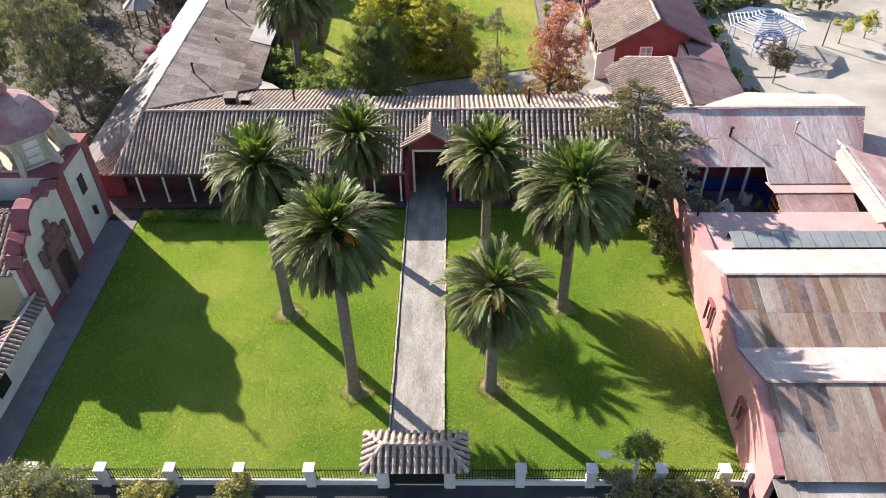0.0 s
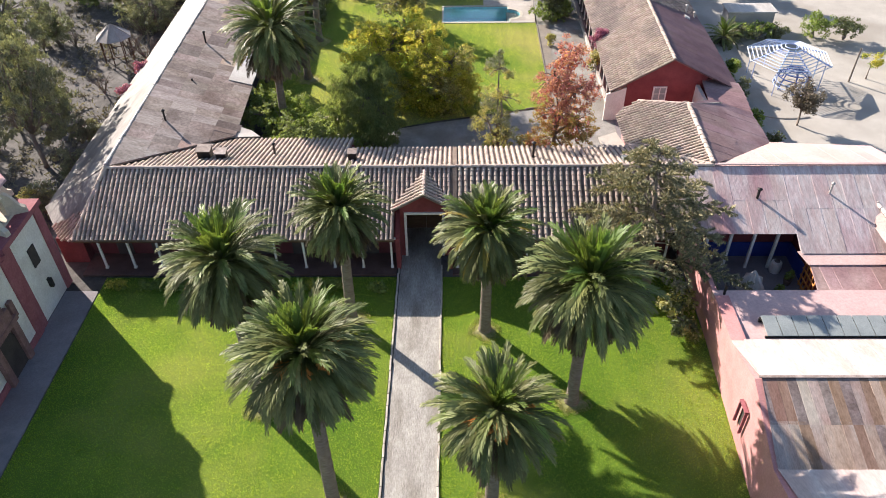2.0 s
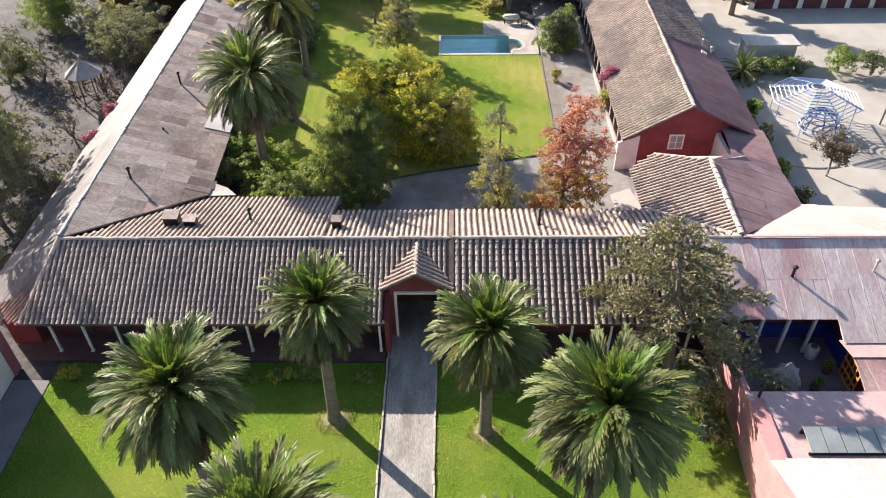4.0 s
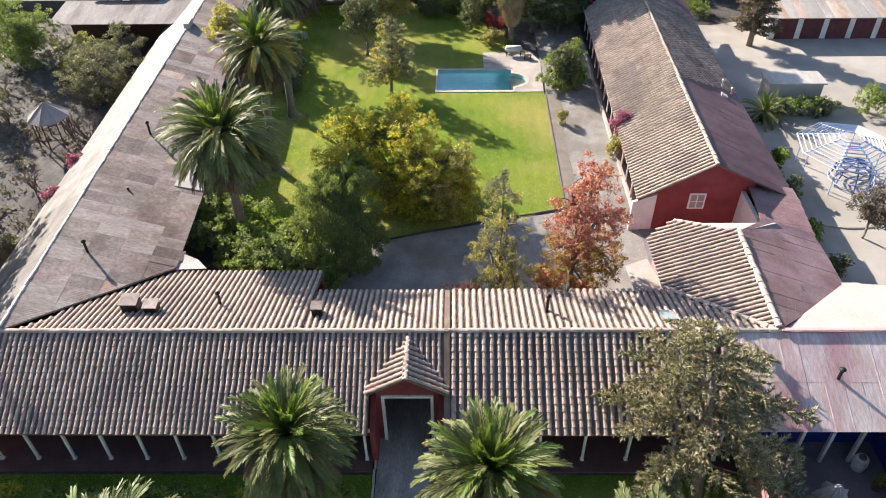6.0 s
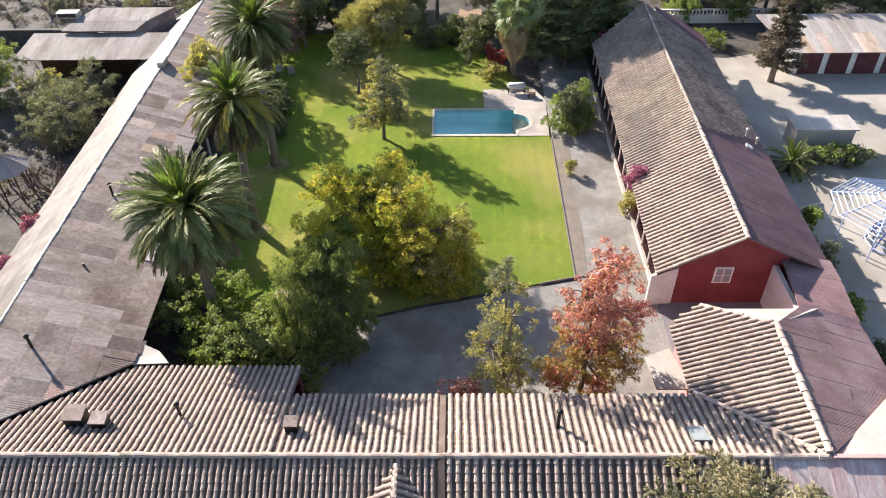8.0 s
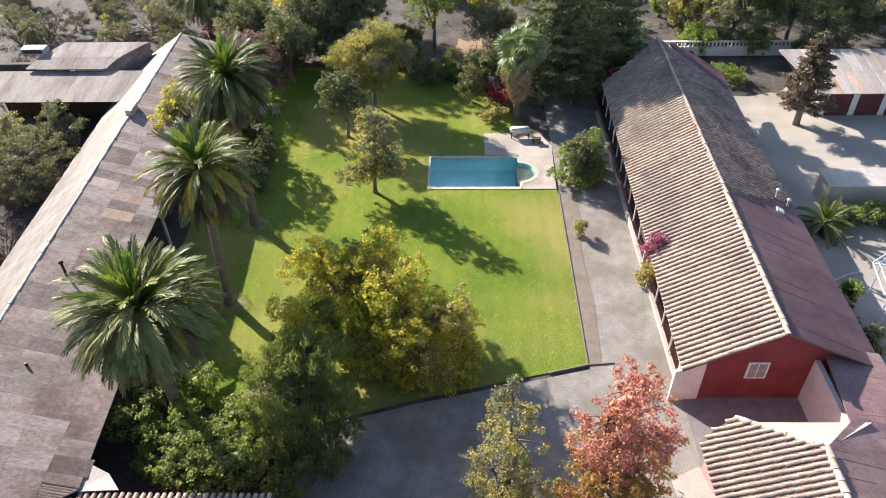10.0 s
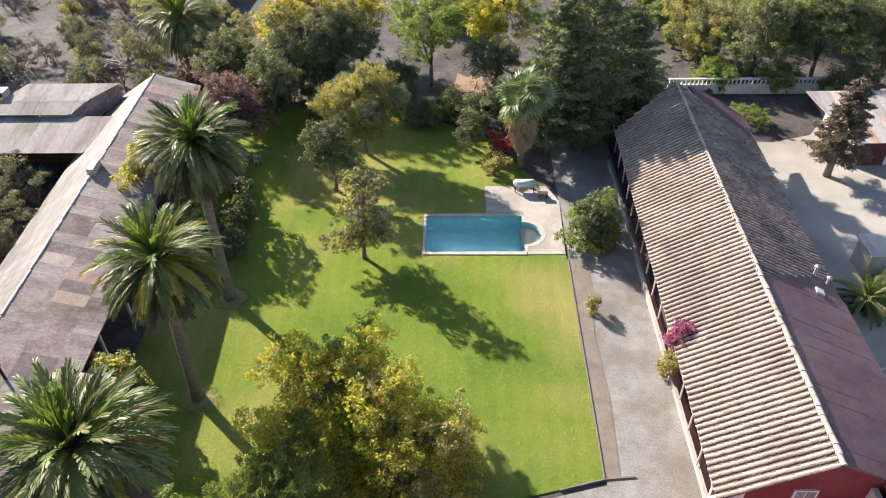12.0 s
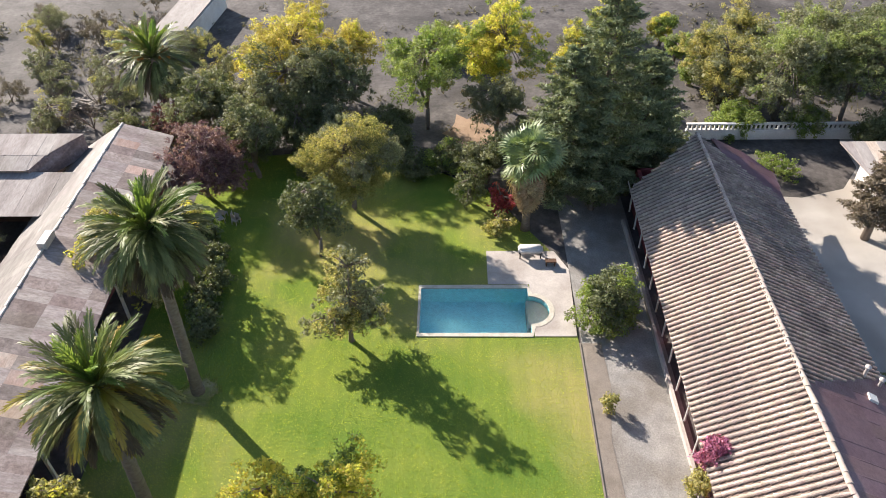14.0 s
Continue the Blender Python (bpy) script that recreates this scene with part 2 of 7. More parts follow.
L_ORANGE = leaves("leaf_orange_brown", (0.3, 0.15, 0.06), (0.4, 0.22, 0.09), 0.4, 0.3, (0.22, 0.22, 0.07))
L_PLUM = leaves("leaf_dusty_plum", (0.115, 0.056, 0.078), (0.195, 0.105, 0.132), 0.3, 0.3, (0.23, 0.15, 0.15))
L_WEEP = leaves("leaf_weeping_green", (0.13, 0.165, 0.068), (0.205, 0.24, 0.102), 0.4)
L_GREY = leaves("leaf_grey_green", (0.1, 0.108, 0.078), (0.165, 0.17, 0.125), 0.3)
L_BROWN = leaves("leaf_grey_brown", (0.1, 0.082, 0.06), (0.16, 0.13, 0.095), 0.2, 0.3)
L_OLIVE = leaves("leaf_olive", (0.145, 0.155, 0.092), (0.215, 0.218, 0.132), 0.3)
L_TAN = leaves("leaf_tan_willow", (0.185, 0.195, 0.07), (0.27, 0.265, 0.1), 0.45, 0.3, (0.34, 0.3, 0.13))
L_RED = leaves("leaf_red", (0.36, 0.09, 0.11), (0.44, 0.19, 0.2), 0.35, 0.3, (0.42, 0.24, 0.16))
L_CRIMSON = leaves("leaf_crimson", (0.22, 0.04, 0.05), (0.32, 0.07, 0.08), 0.4)
L_PURPLE = leaves("leaf_purple", (0.09, 0.035, 0.04), (0.15, 0.065, 0.07), 0.3)
L_GREEN = leaves("leaf_fresh_green", (0.13, 0.18, 0.05), (0.21, 0.26, 0.078), 0.45)
L_CONIFER = leaves("needle_grey_green", (0.12, 0.13, 0.078), (0.205, 0.205, 0.12), 0.12, 0.35, (0.29, 0.25, 0.145))
L_PINE = leaves("needle_dark", (0.115, 0.145, 0.085), (0.2, 0.225, 0.125), 0.3)
L_MAGENTA = leaves("petal_magenta", (0.26, 0.075, 0.15), (0.34, 0.13, 0.21), 0.3, 0.35)
F_GREEN = surf("palm_frond", (0.108, 0.134, 0.046), (0.205, 0.22, 0.085), 0.9, None, fine=6.0, bump=0, rough=0.48, rand=0.4, leaf=0.08, dirt=0.3, spec=0.17)
F_YOUNG = surf("palm_young_frond", (0.13, 0.2, 0.045), (0.2, 0.265, 0.07), 0.9, None, fine=6.0, bump=0, rough=0.45, rand=0.25, leaf=0.4, dirt=0.2, spec=0.4)
F_GOLD = surf("palm_yellowing_frond", (0.28, 0.23, 0.04), (0.38, 0.31, 0.07), 0.9, None, fine=6.0, bump=0, rough=0.5, rand=0.25, leaf=0.3)
F_OLD = surf("palm_old_frond", (0.088, 0.07, 0.043), (0.145, 0.118, 0.075), 0.9, None, fine=6.0, bump=0, rough=0.6, rand=0.25, leaf=0.15, spec=0.2)
F_STRAW = surf("straw_fan_leaf", (0.3, 0.22, 0.13), (0.42, 0.32, 0.2), 0.9, None, fine=6.0, bump=0, rough=0.85, rand=0.25, leaf=0.1)
F_DRY = surf("palm_dry_frond", (0.16, 0.115, 0.09), (0.25, 0.185, 0.145), 0.9, None, fine=6.0, bump=0, rough=0.8, rand=0.25, leaf=0.1)
F_FAN = surf("fan_palm_frond", (0.16, 0.22, 0.09), (0.27, 0.33, 0.16), 0.9, None, fine=6.0, bump=0, rough=0.45, rand=0.2, leaf=0.25, spec=0.5)
FRUIT = surf("orange_fruit", (0.4, 0.15, 0.03), (0.5, 0.22, 0.05), 6.0, None, fine=20, bump=0.8)

WATER = bpy.data.materials.new("pool_water")
WATER.use_nodes = True
_b = WATER.node_tree.nodes["Principled BSDF"]
_b.inputs["Base Color"].default_value = (0.88, 0.99, 1.0, 1)
_b.inputs["Roughness"].default_value, _b.inputs["IOR"].default_value = 0.03, 1.33
_b.inputs["Transmission Weight"].default_value = 1.0
_w = WATER.node_tree.nodes.new("ShaderNodeTexNoise")
_w.inputs["Scale"].default_value = 14.0
_bp = WATER.node_tree.nodes.new("ShaderNodeBump")
_bp.inputs["Strength"].default_value, _bp.inputs["Distance"].default_value = 0.2, 0.03
WATER.node_tree.links.new(_w.outputs[0], _bp.inputs["Height"])
WATER.node_tree.links.new(_bp.outputs[0], _b.inputs["Normal"])

# ---- building tools ----
AT = {}


def thing(name, at, label, category, group="", kind=""):
    ob = tagged(new(name), label, category, group, kind)
    ob.location = at
    ob.empty_display_size = 0.2
    AT[ob.name] = Matrix.Translation(at)
    return ob


def to_mesh(name, bm, mat, smooth=False):
    me = bpy.data.meshes.new(name)
    bm.to_mesh(me)
    bm.free()
    me.materials.append(mat)
    if smooth:
        me.shade_smooth()
    return me


def part(name, bm, mat, parent, label="", m=None, smooth=False, kind=""):
    """One mesh object under a thing or a part. With m it lies at m in its parent's own space; else its mesh is in world space."""
    me = to_mesh(name, bm, mat, smooth) if isinstance(bm, bmesh.types.BMesh) else bm
    ob = new(name, me)
    ob.parent = parent
    if m is None:
        ob.matrix_parent_inverse = AT.get(parent.name, Matrix()).inverted()
    else:
        ob.matrix_basis = m
    return tagged(ob, label, "", "", kind)


def setting(name, bm, mat, label, category, smooth=False):
    return tagged(new(name, to_mesh(name, bm, mat, smooth)), label, category, "", "structure")


def box(bm, x0, x1, y0, y1, z0, z1, m=None):
    vs = [bm.verts.new((x, y, z)) for z in (z0, z1) for x, y in ((x0, y0), (x1, y0), (x1, y1), (x0, y1))]
    for f in ((3, 2, 1, 0), (4, 5, 6, 7), (0, 1, 5, 4), (1, 2, 6, 5), (2, 3, 7, 6), (3, 0, 4, 7)):
        bm.faces.new([vs[i] for i in f])
    if m is not None:
        bmesh.ops.transform(bm, matrix=m, verts=vs)
    return bm


def boxes(*dims):
    bm = bmesh.new()
    for d in dims:
        box(bm, *d)
    return bm


def slab(bm, pts, down):
    """A flat solid: the outline pts and the same outline moved by down."""
    pts = [Vector(p) for p in pts]
    d = Vector(down) if not isinstance(down, (int, float)) else Vector((0, 0, -down))
    a, b = [bm.verts.new(p) for p in pts], [bm.verts.new(p + d) for p in pts]
    bm.faces.new(a)
    bm.faces.new(b[::-1])
    for i in range(len(pts)):
        j = (i + 1) % len(pts)
        bm.faces.new((a[j], a[i], b[i], b[j]))
    bmesh.ops.recalc_face_normals(bm, faces=bm.faces)
    return bm


def solid(pts, down):
    return slab(bmesh.new(), pts, down)


def tube(bm, path, radii, sides=8, cap=True):
    path = [Vector(p) for p in path]
    rings = []
    for i, p in enumerate(path):
        d = (path[min(i + 1, len(path) - 1)] - path[max(i - 1, 0)]).normalized()
        q = d.to_track_quat("Z", "Y")
        r = radii[i] if not isinstance(radii, (int, float)) else radii
        rings.append([bm.verts.new(p + q @ Vector((r * math.cos(a), r * math.sin(a), 0))) for a in (2 * math.pi * k / sides for k in range(sides))])
    for a, b in zip(rings, rings[1:]):
        for k in range(sides):
            bm.faces.new((a[k], a[(k + 1) % sides], b[(k + 1) % sides], b[k]))
    if cap:
        bm.faces.new(rings[0][::-1])
        bm.faces.new(rings[-1])
    return bm


def lathe(bm, cx, cy, profile, sides=16, turn=0.0):
    """A turned shape: profile of (radius, z)."""
    rings = [[bm.verts.new((cx + r * math.cos(turn + 2 * math.pi * k / sides), cy + r * math.sin(turn + 2 * math.pi * k / sides), z)) for k in range(sides)] for r, z in profile]
    for a, b in zip(rings, rings[1:]):
        for k in range(sides):
            bm.faces.new((a[k], a[(k + 1) % sides], b[(k + 1) % sides], b[k]))
    bm.faces.new(rings[0][::-1])
    bm.faces.new(rings[-1])
    return bm


def inside(poly, x, y):
    hit = False
    for (x1, y1), (x2, y2) in zip(poly, poly[1:] + poly[:1]):
        if (y1 > y) != (y2 > y) and x < (x2 - x1) * (y - y1) / (y2 - y1) + x1:
            hit = not hit
    return hit


def joined(name, tv, tf, mats, mat, parent, label="", smooth=False):
    """Many placed copies of one small mesh, as one part."""
    if not mats:
        return None
    tv = np.array(tv, dtype=float)
    vs, fs = [], []
    for i, m in enumerate(mats):
        a = np.array(m)
        vs.append(tv @ a[:3, :3].T + a[:3, 3])
        fs += [tuple(k + i * len(tv) for k in f) for f in tf]
    me = bpy.data.meshes.new(name)
    me.from_pydata(np.concatenate(vs), [], fs)
    me.materials.append(mat)
    if smooth:
        me.shade_smooth()
    return part(name, me, mat, parent, label, kind="stuff")


def faces_mesh(name, v, corners, mat):
    """A mesh of loose faces, each of as many corners."""
    n = len(v) // corners
    me = bpy.data.meshes.new(name)
    me.vertices.add(corners * n)
    me.vertices.foreach_set("co", v.ravel())
    me.loops.add(corners * n)
    me.loops.foreach_set("vertex_index", np.arange(corners * n, dtype=np.int32))
    me.polygons.add(n)
    me.polygons.foreach_set("loop_start", np.arange(0, corners * n, corners, dtype=np.int32))
    me.polygons.foreach_set("loop_total", np.full(n, corners, dtype=np.int32))
    me.update()
    me.validate()
    me.materials.append(mat)
    return me


# ---- roof tiles and sheets ----
PITCH_T, ROW_T = 0.42, 0.43


def tile_shape():
    """A barrel tile, tapered, with its thick lower end; runs down along -y."""
    vs, fs = [], []
    for y, r, up in ((0.26, 0.105, 0.0), (-0.25, 0.145, 0.035)):
        for k in range(6):
            a = math.pi * k / 5
            vs.append((r * math.cos(a), y, up + r * 0.86 * math.sin(a)))
    for k in range(6):
        a = math.pi * k / 5
        vs.append((0.118 * math.cos(a), -0.25, 0.035 + 0.095 * math.sin(a)))
    for k in range(5):
        fs.append((k, k + 1, k + 7, k + 6))
        fs.append((k + 6, k + 7, k + 13, k + 12))
    return vs, fs


TV, TF = tile_shape()
TILE_ME = bpy.data.meshes.new("tile")
TILE_ME.from_pydata(TV, [], TF)
TILE_ME.materials.append(TILE)


def roof_slope(parent, outline, top_dir, z_at, label, near=None, limit=300, mat=TILE_JOIN, cut=None, bed=TILE_DK, thick=0.16, pitch=0.35, row=0.38, make_bed=True):
    """A tiled slope over a plan outline. z_at(x, y): its height. top_dir: the way that rises, in plan. near(x, y): where tiles are single parts."""
    pl = [Vector((x, y, z_at(x, y))) for x, y in outline]
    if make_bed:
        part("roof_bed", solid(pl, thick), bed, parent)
    up = Vector((top_dir[0], top_dir[1], 0)).normalized()
    side = Vector((up.y, -up.x, 0))
    us = [p.dot(side) for p in map(Vector, [(x, y, 0) for x, y in outline])]
    vs = [p.dot(up) for p in map(Vector, [(x, y, 0) for x, y in outline])]
    c = Vector((sum(p.x for p in pl) / len(pl), sum(p.y for p in pl) / len(pl), 0))
    e = 0.5
    gx = (z_at(c.x + e, c.y) - z_at(c.x - e, c.y)) / (2 * e)
    gy = (z_at(c.x, c.y + e) - z_at(c.x, c.y - e)) / (2 * e)
    nrm = Vector((-gx, -gy, 1)).normalized()
    yv = (up - nrm * up.dot(nrm)).normalized()
    xv = yv.cross(nrm)
    rot = Matrix((xv, yv, nrm)).transposed().to_4x4()
    step = row * math.hypot(up.x, up.y) * Vector((yv.x, yv.y, 0)).length
    single, rest = [], []
    u = min(us) + pitch / 2
    fit = Matrix.Diagonal((pitch / PITCH_T, row / ROW_T, pitch / PITCH_T, 1))
    col = 0
    while u < max(us):
        v = min(vs) + 0.14
        lean = random.uniform(-0.02, 0.02)
        while v < max(vs) + 0.05:
            p = side * u + up * v
            if inside(outline, p.x, p.y) and not (cut and cut(p.x, p.y)):
                j = Vector((random.uniform(-0.015, 0.015), random.uniform(-0.015, 0.015), 0))
                m = Matrix.Translation((p.x + j.x, p.y + j.y, z_at(p.x, p.y) + 0.004 + random.uniform(0, 0.015))) @ rot @ Matrix.Rotation(lean + random.uniform(-0.05, 0.05), 4, "Z") @ Matrix.Rotation(0.04, 4, "X") @ fit
                if near and near(p.x, p.y) and len(single) < limit:
                    single.append(m)
                else:
                    rest.append(m)
            v += step
        u += pitch
        col += 1
    for m in single:
        ob = new("tile", TILE_ME)
        ob.parent = parent
        ob.matrix_parent_inverse = AT.get(parent.name, Matrix()).inverted()
        ob.matrix_basis = m
    joined("tile_field", TV, TF, rest, mat, parent, label)


CAPS = {}


def ridge_line(parent, a, b, r=0.2, mat=MORTAR, name="ridge_cap"):
    """A row of overlapping cap tiles, each one a part."""
    a, b = Vector(a), Vector(b)
    n = max(2, int((b - a).length / 0.55))
    key = (mat.name, round(r, 2))
    if key not in CAPS:
        bm = bmesh.new()
        A = [bm.verts.new((r * math.cos(t), 0, r * 0.75 * math.sin(t) - 0.03)) for t in (math.pi * k / 6 for k in range(7))]
        B = [bm.verts.new((r * 0.82 * math.cos(t), 0.63, r * 0.6 * math.sin(t) - 0.03)) for t in (math.pi * k / 6 for k in range(7))]
        for k in range(6):
            bm.faces.new((A[k], A[k + 1], B[k + 1], B[k]))
        bm.faces.new(A[::-1])
        CAPS[key] = to_mesh(name, bm, mat)
    d = (b - a).normalized()
    side = d.cross(Vector((0, 0, 1))).normalized()
    rot = Matrix((side, d, side.cross(d))).transposed().to_4x4()
    for i in range(n):
        ob = new(name, CAPS[key])
        ob.parent, ob.matrix_parent_inverse = parent, AT.get(parent.name, Matrix()).inverted()
        w = random.uniform(0.9, 1.08)
        sag = Vector((random.uniform(-0.02, 0.02), random.uniform(-0.02, 0.02), random.uniform(-0.015, 0.015)))
        ob.matrix_basis = Matrix.Translation(a + (b - a) * (i / n) + sag) @ rot @ Matrix.Rotation(random.uniform(-0.03, 0.03), 4, "Z") @ Matrix.Diagonal((w, 1, w, 1))


def sheet_mesh(name, w, l, mat, waves=12, amp=0.012):
    """A corrugated sheet, w across and l down the slope (along y), from y=0 to y=-l."""
    bm = bmesh.new()
    n = waves * 2
    a = [bm.verts.new((w * (k / n - 0.5), 0, amp * (1 if k % 2 else -1))) for k in range(n + 1)]
    b = [bm.verts.new((w * (k / n - 0.5), -l, amp * (1 if k % 2 else -1))) for k in range(n + 1)]
    for k in range(n):
        bm.faces.new((b[k], b[k + 1], a[k + 1], a[k]))
    return to_mesh(name, bm, mat, True)


def near_inside(poly, x, y, slack=0.12):
    """Whether a point lies in a convex outline, or hardly outside it."""
    c = Vector((sum(q[0] for q in poly) / len(poly), sum(q[1] for q in poly) / len(poly)))
    for (x1, y1), (x2, y2) in zip(poly, poly[1:] + poly[:1]):
        n = Vector((y2 - y1, x1 - x2)).normalized()
        if n.dot(c - Vector((x1, y1))) > 0:
            n = -n
        if n.dot(Vector((x - x1, y - y1))) > slack:
            return False
    return True


def cut_sheet(name, w, l, mat, place, poly, waves=12, amp=0.012):
    """A sheet trimmed along the edges of a convex outline; its mesh is in world space."""
    bm = bmesh.new()
    n = 2 * waves
    a = [bm.verts.new(place @ Vector((w * (k / n - 0.5), 0, amp * (1 if k % 2 else -1)))) for k in range(n + 1)]
    b = [bm.verts.new(place @ Vector((w * (k / n - 0.5), -l, amp * (1 if k % 2 else -1)))) for k in range(n + 1)]
    for k in range(n):
        bm.faces.new((b[k], b[k + 1], a[k + 1], a[k]))
    c = Vector((sum(q[0] for q in poly) / len(poly), sum(q[1] for q in poly) / len(poly), 0))
    for (x1, y1), (x2, y2) in zip(poly, poly[1:] + poly[:1]):
        nr = Vector((y2 - y1, x1 - x2, 0)).normalized()
        if nr.dot(c - Vector((x1, y1, 0))) > 0:
            nr = -nr
        bmesh.ops.bisect_plane(bm, geom=bm.verts[:] + bm.edges[:] + bm.faces[:], plane_co=Vector((x1, y1, 0)) + nr * 0.05, plane_no=nr, clear_outer=True)
    if not bm.faces:
        bm.free()
        return None
    return to_mesh(name, bm, mat, True)


def sheet_slope(parent, outline, top_dir, z_at, mats, width=0.98, length=2.4, weights=None, seed=1, waves=12, amp=0.012, rows=False):
    """A slope of overlapping corrugated sheets, each one a part, over a board deck."""
    rng = random.Random(seed)
    pl = [Vector((x, y, z_at(x, y))) for x, y in outline]
    part("roof_deck", solid([p - Vector((0, 0, 0.03)) for p in pl], 0.1), mats[0], parent)
    up = Vector((top_dir[0], top_dir[1], 0)).normalized()
    side = Vector((up.y, -up.x, 0))
    us = [Vector((x, y, 0)).dot(side) for x, y in outline]
    vs = [Vector((x, y, 0)).dot(up) for x, y in outline]
    c = Vector((sum(x for x, y in outline) / len(outline), sum(y for x, y in outline) / len(outline)))
    gx = z_at(c.x + 0.5, c.y) - z_at(c.x - 0.5, c.y)
    gy = z_at(c.x, c.y + 0.5) - z_at(c.x, c.y - 0.5)
    nrm = Vector((-gx, -gy, 1)).normalized()
    yv = (up - nrm * up.dot(nrm)).normalized()
    xv = yv.cross(nrm)
    rot = Matrix((xv, yv, nrm)).transposed().to_4x4()
    flat = Vector((yv.x, yv.y)).length
    n_u = max(1, round((max(us) - min(us)) / width))
    w = (max(us) - min(us)) / n_u
    cache = {}
    for i in range(n_u):
        u = min(us) + (i + 0.5) * w
        # extent of this column within the outline
        col = [v / 20 for v in range(int(min(vs) * 20), int(max(vs) * 20) + 2) if any(inside(outline, *(side * (u + e) + up * (v / 20)).to_2d()) for e in (-0.48 * w, 0, 0.48 * w))]
        if not col:
            continue
        top, low = max(col) + 0.03, min(col) - 0.05
        n_v = max(1, round((top - low) / flat / length))
        ll = (top - low) / n_v / flat
        if rows:
            n_v, ll = math.ceil((top - low) / flat / length - 0.12), length
        for k in range(n_v):
            v = top - k * ll * flat
            p = side * u + up * v
            mat = rng.choices(mats, weights)[0]
            place = Matrix.Translation((p.x, p.y, z_at(p.x, p.y) + 0.03 + 0.008 * (n_v - k) + rng.uniform(0, 0.006))) @ rot @ Matrix.Rotation(rng.uniform(-0.004, 0.004), 4, "Z") @ Matrix.Rotation(rng.uniform(-0.007, 0.007), 4, "Y")
            key = (round(ll, 1), mat.name)
            corners = [side * (u + su * w * 0.52) + up * (v - f * ll * flat) for su in (-1, 1) for f in (0.0, 1.0)]
            if any(not near_inside(outline, q.x, q.y) for q in corners):
                me = cut_sheet("roof_sheet", w * 1.09, ll + 0.16, mat, place, outline, waves, amp)
                if me:
                    ob = new("roof_sheet", me)
                    ob.parent, ob.matrix_parent_inverse = parent, AT.get(parent.name, Matrix()).inverted()
                continue
            if key not in cache:
                cache[key] = sheet_mesh("roof_sheet", w * 1.09, round(ll, 1) + 0.16, mat, waves, amp)
            ob = new("roof_sheet", cache[key])
            ob.parent = parent
            ob.matrix_parent_inverse = AT.get(parent.name, Matrix()).inverted()
            ob.matrix_basis = place

# ---- ground ----
def sheet(pts, z, drop=0.3):
    return solid([(x, y, z) for x, y in pts], drop)


def rolling(x0, x1, y0, y1, z, amp, step=0.8):
    """A gently uneven patch of ground with a skirt."""
    bm = bmesh.new()
    nx, ny = max(2, int((x1 - x0) / step)), max(2, int((y1 - y0) / step))
    g = [[bm.verts.new((x0 + (x1 - x0) * i / nx, y0 + (y1 - y0) * j / ny,
                        z + (amp * noise.noise((i * 0.17, j * 0.17, x0)) if 0 < i < nx and 0 < j < ny else -0.02))) for j in range(ny + 1)] for i in range(nx + 1)]
    for i in range(nx):
        for j in range(ny):
            bm.faces.new((g[i][j], g[i + 1][j], g[i + 1][j + 1], g[i][j + 1]))
    return bm


POOL = [(-1.0, 87.3), (6.45, 87.3), (6.45, 88.1)] + [(6.45 + 1.35 * math.cos(a), 89.45 + 1.35 * math.sin(a)) for a in (math.pi * (k / 10 - 0.5) for k in range(1, 10))] + [(6.45, 90.8), (6.45, 91.6), (-1.0, 91.6)]


def filled(outline, holes, z):
    """A flat sheet with holes."""
    bm = bmesh.new()
    edges = []
    for loop in [outline] + holes:
        vs = [bm.verts.new((x, y, z)) for x, y in loop]
        edges += [bm.edges.new((vs[i], vs[(i + 1) % len(vs)])) for i in range(len(vs))]
    bmesh.ops.triangle_fill(bm, edges=edges, use_beauty=True, use_dissolve=False, normal=(0, 0, 1))
    for f in bm.faces:
        if f.normal.z < 0:
            f.normal_flip()
    return bm


setting("ground", filled([(-600, -500), (600, -500), (600, 800), (-600, 800)], [POOL], -0.06), DIRT, "dry bare brown earth round the estate", "ground")
setting("lawn_front_west", rolling(-23.9, -3.75, 21.4, 44.8, 0.0, 0.05), GRASS, "mown bright green lawn beside the driveway", "lawn", True)
setting("lawn_front_east", rolling(-0.6, 15.9, 21.4, 44.8, 0.0, 0.05), GRASS, "mown green lawn with palm shadows", "lawn", True)
setting("lawn_back", filled([(-19, 66.5), (-8, 63.5), (-1.5, 65.6), (9.25, 68.35), (9.4, 86.5), (9.4, 94), (4, 103.5), (-6, 110), (-20, 108)], [POOL], 0.0), GRASS_BACK,
        "yellowing autumn lawn round a swimming pool", "lawn")
setting("driveway", solid([(-3.55, 20.2, 0.01), (-0.72, 20.2, 0.01), (-0.72, 56, 0.01), (-3.55, 56, 0.01)], 0.2), DRIVE, "worn beige gravel driveway through the lawn", "driveway")
setting("pavement_walk", solid([(-26.2, 21, 0.03), (-23.95, 21, 0.03), (-23.95, 43.4, 0.03), (-26.2, 43.4, 0.03)], 0.2), WALK, "grey slate walk along the church", "pavement")
setting("road_street", solid([(-70, 8, -0.02), (60, 8, -0.02), (60, 19.9, -0.02), (-70, 19.9, -0.02)], 0.2), ASPHALT, "dark asphalt street before the fence", "road")
setting("pavement_street", solid([(-30, 19.9, 0.02), (15.2, 19.9, 0.02), (15.2, 21.2, 0.02), (-30, 21.2, 0.02)], 0.2), ASPHALT, "shaded dark pavement along the fence", "pavement")
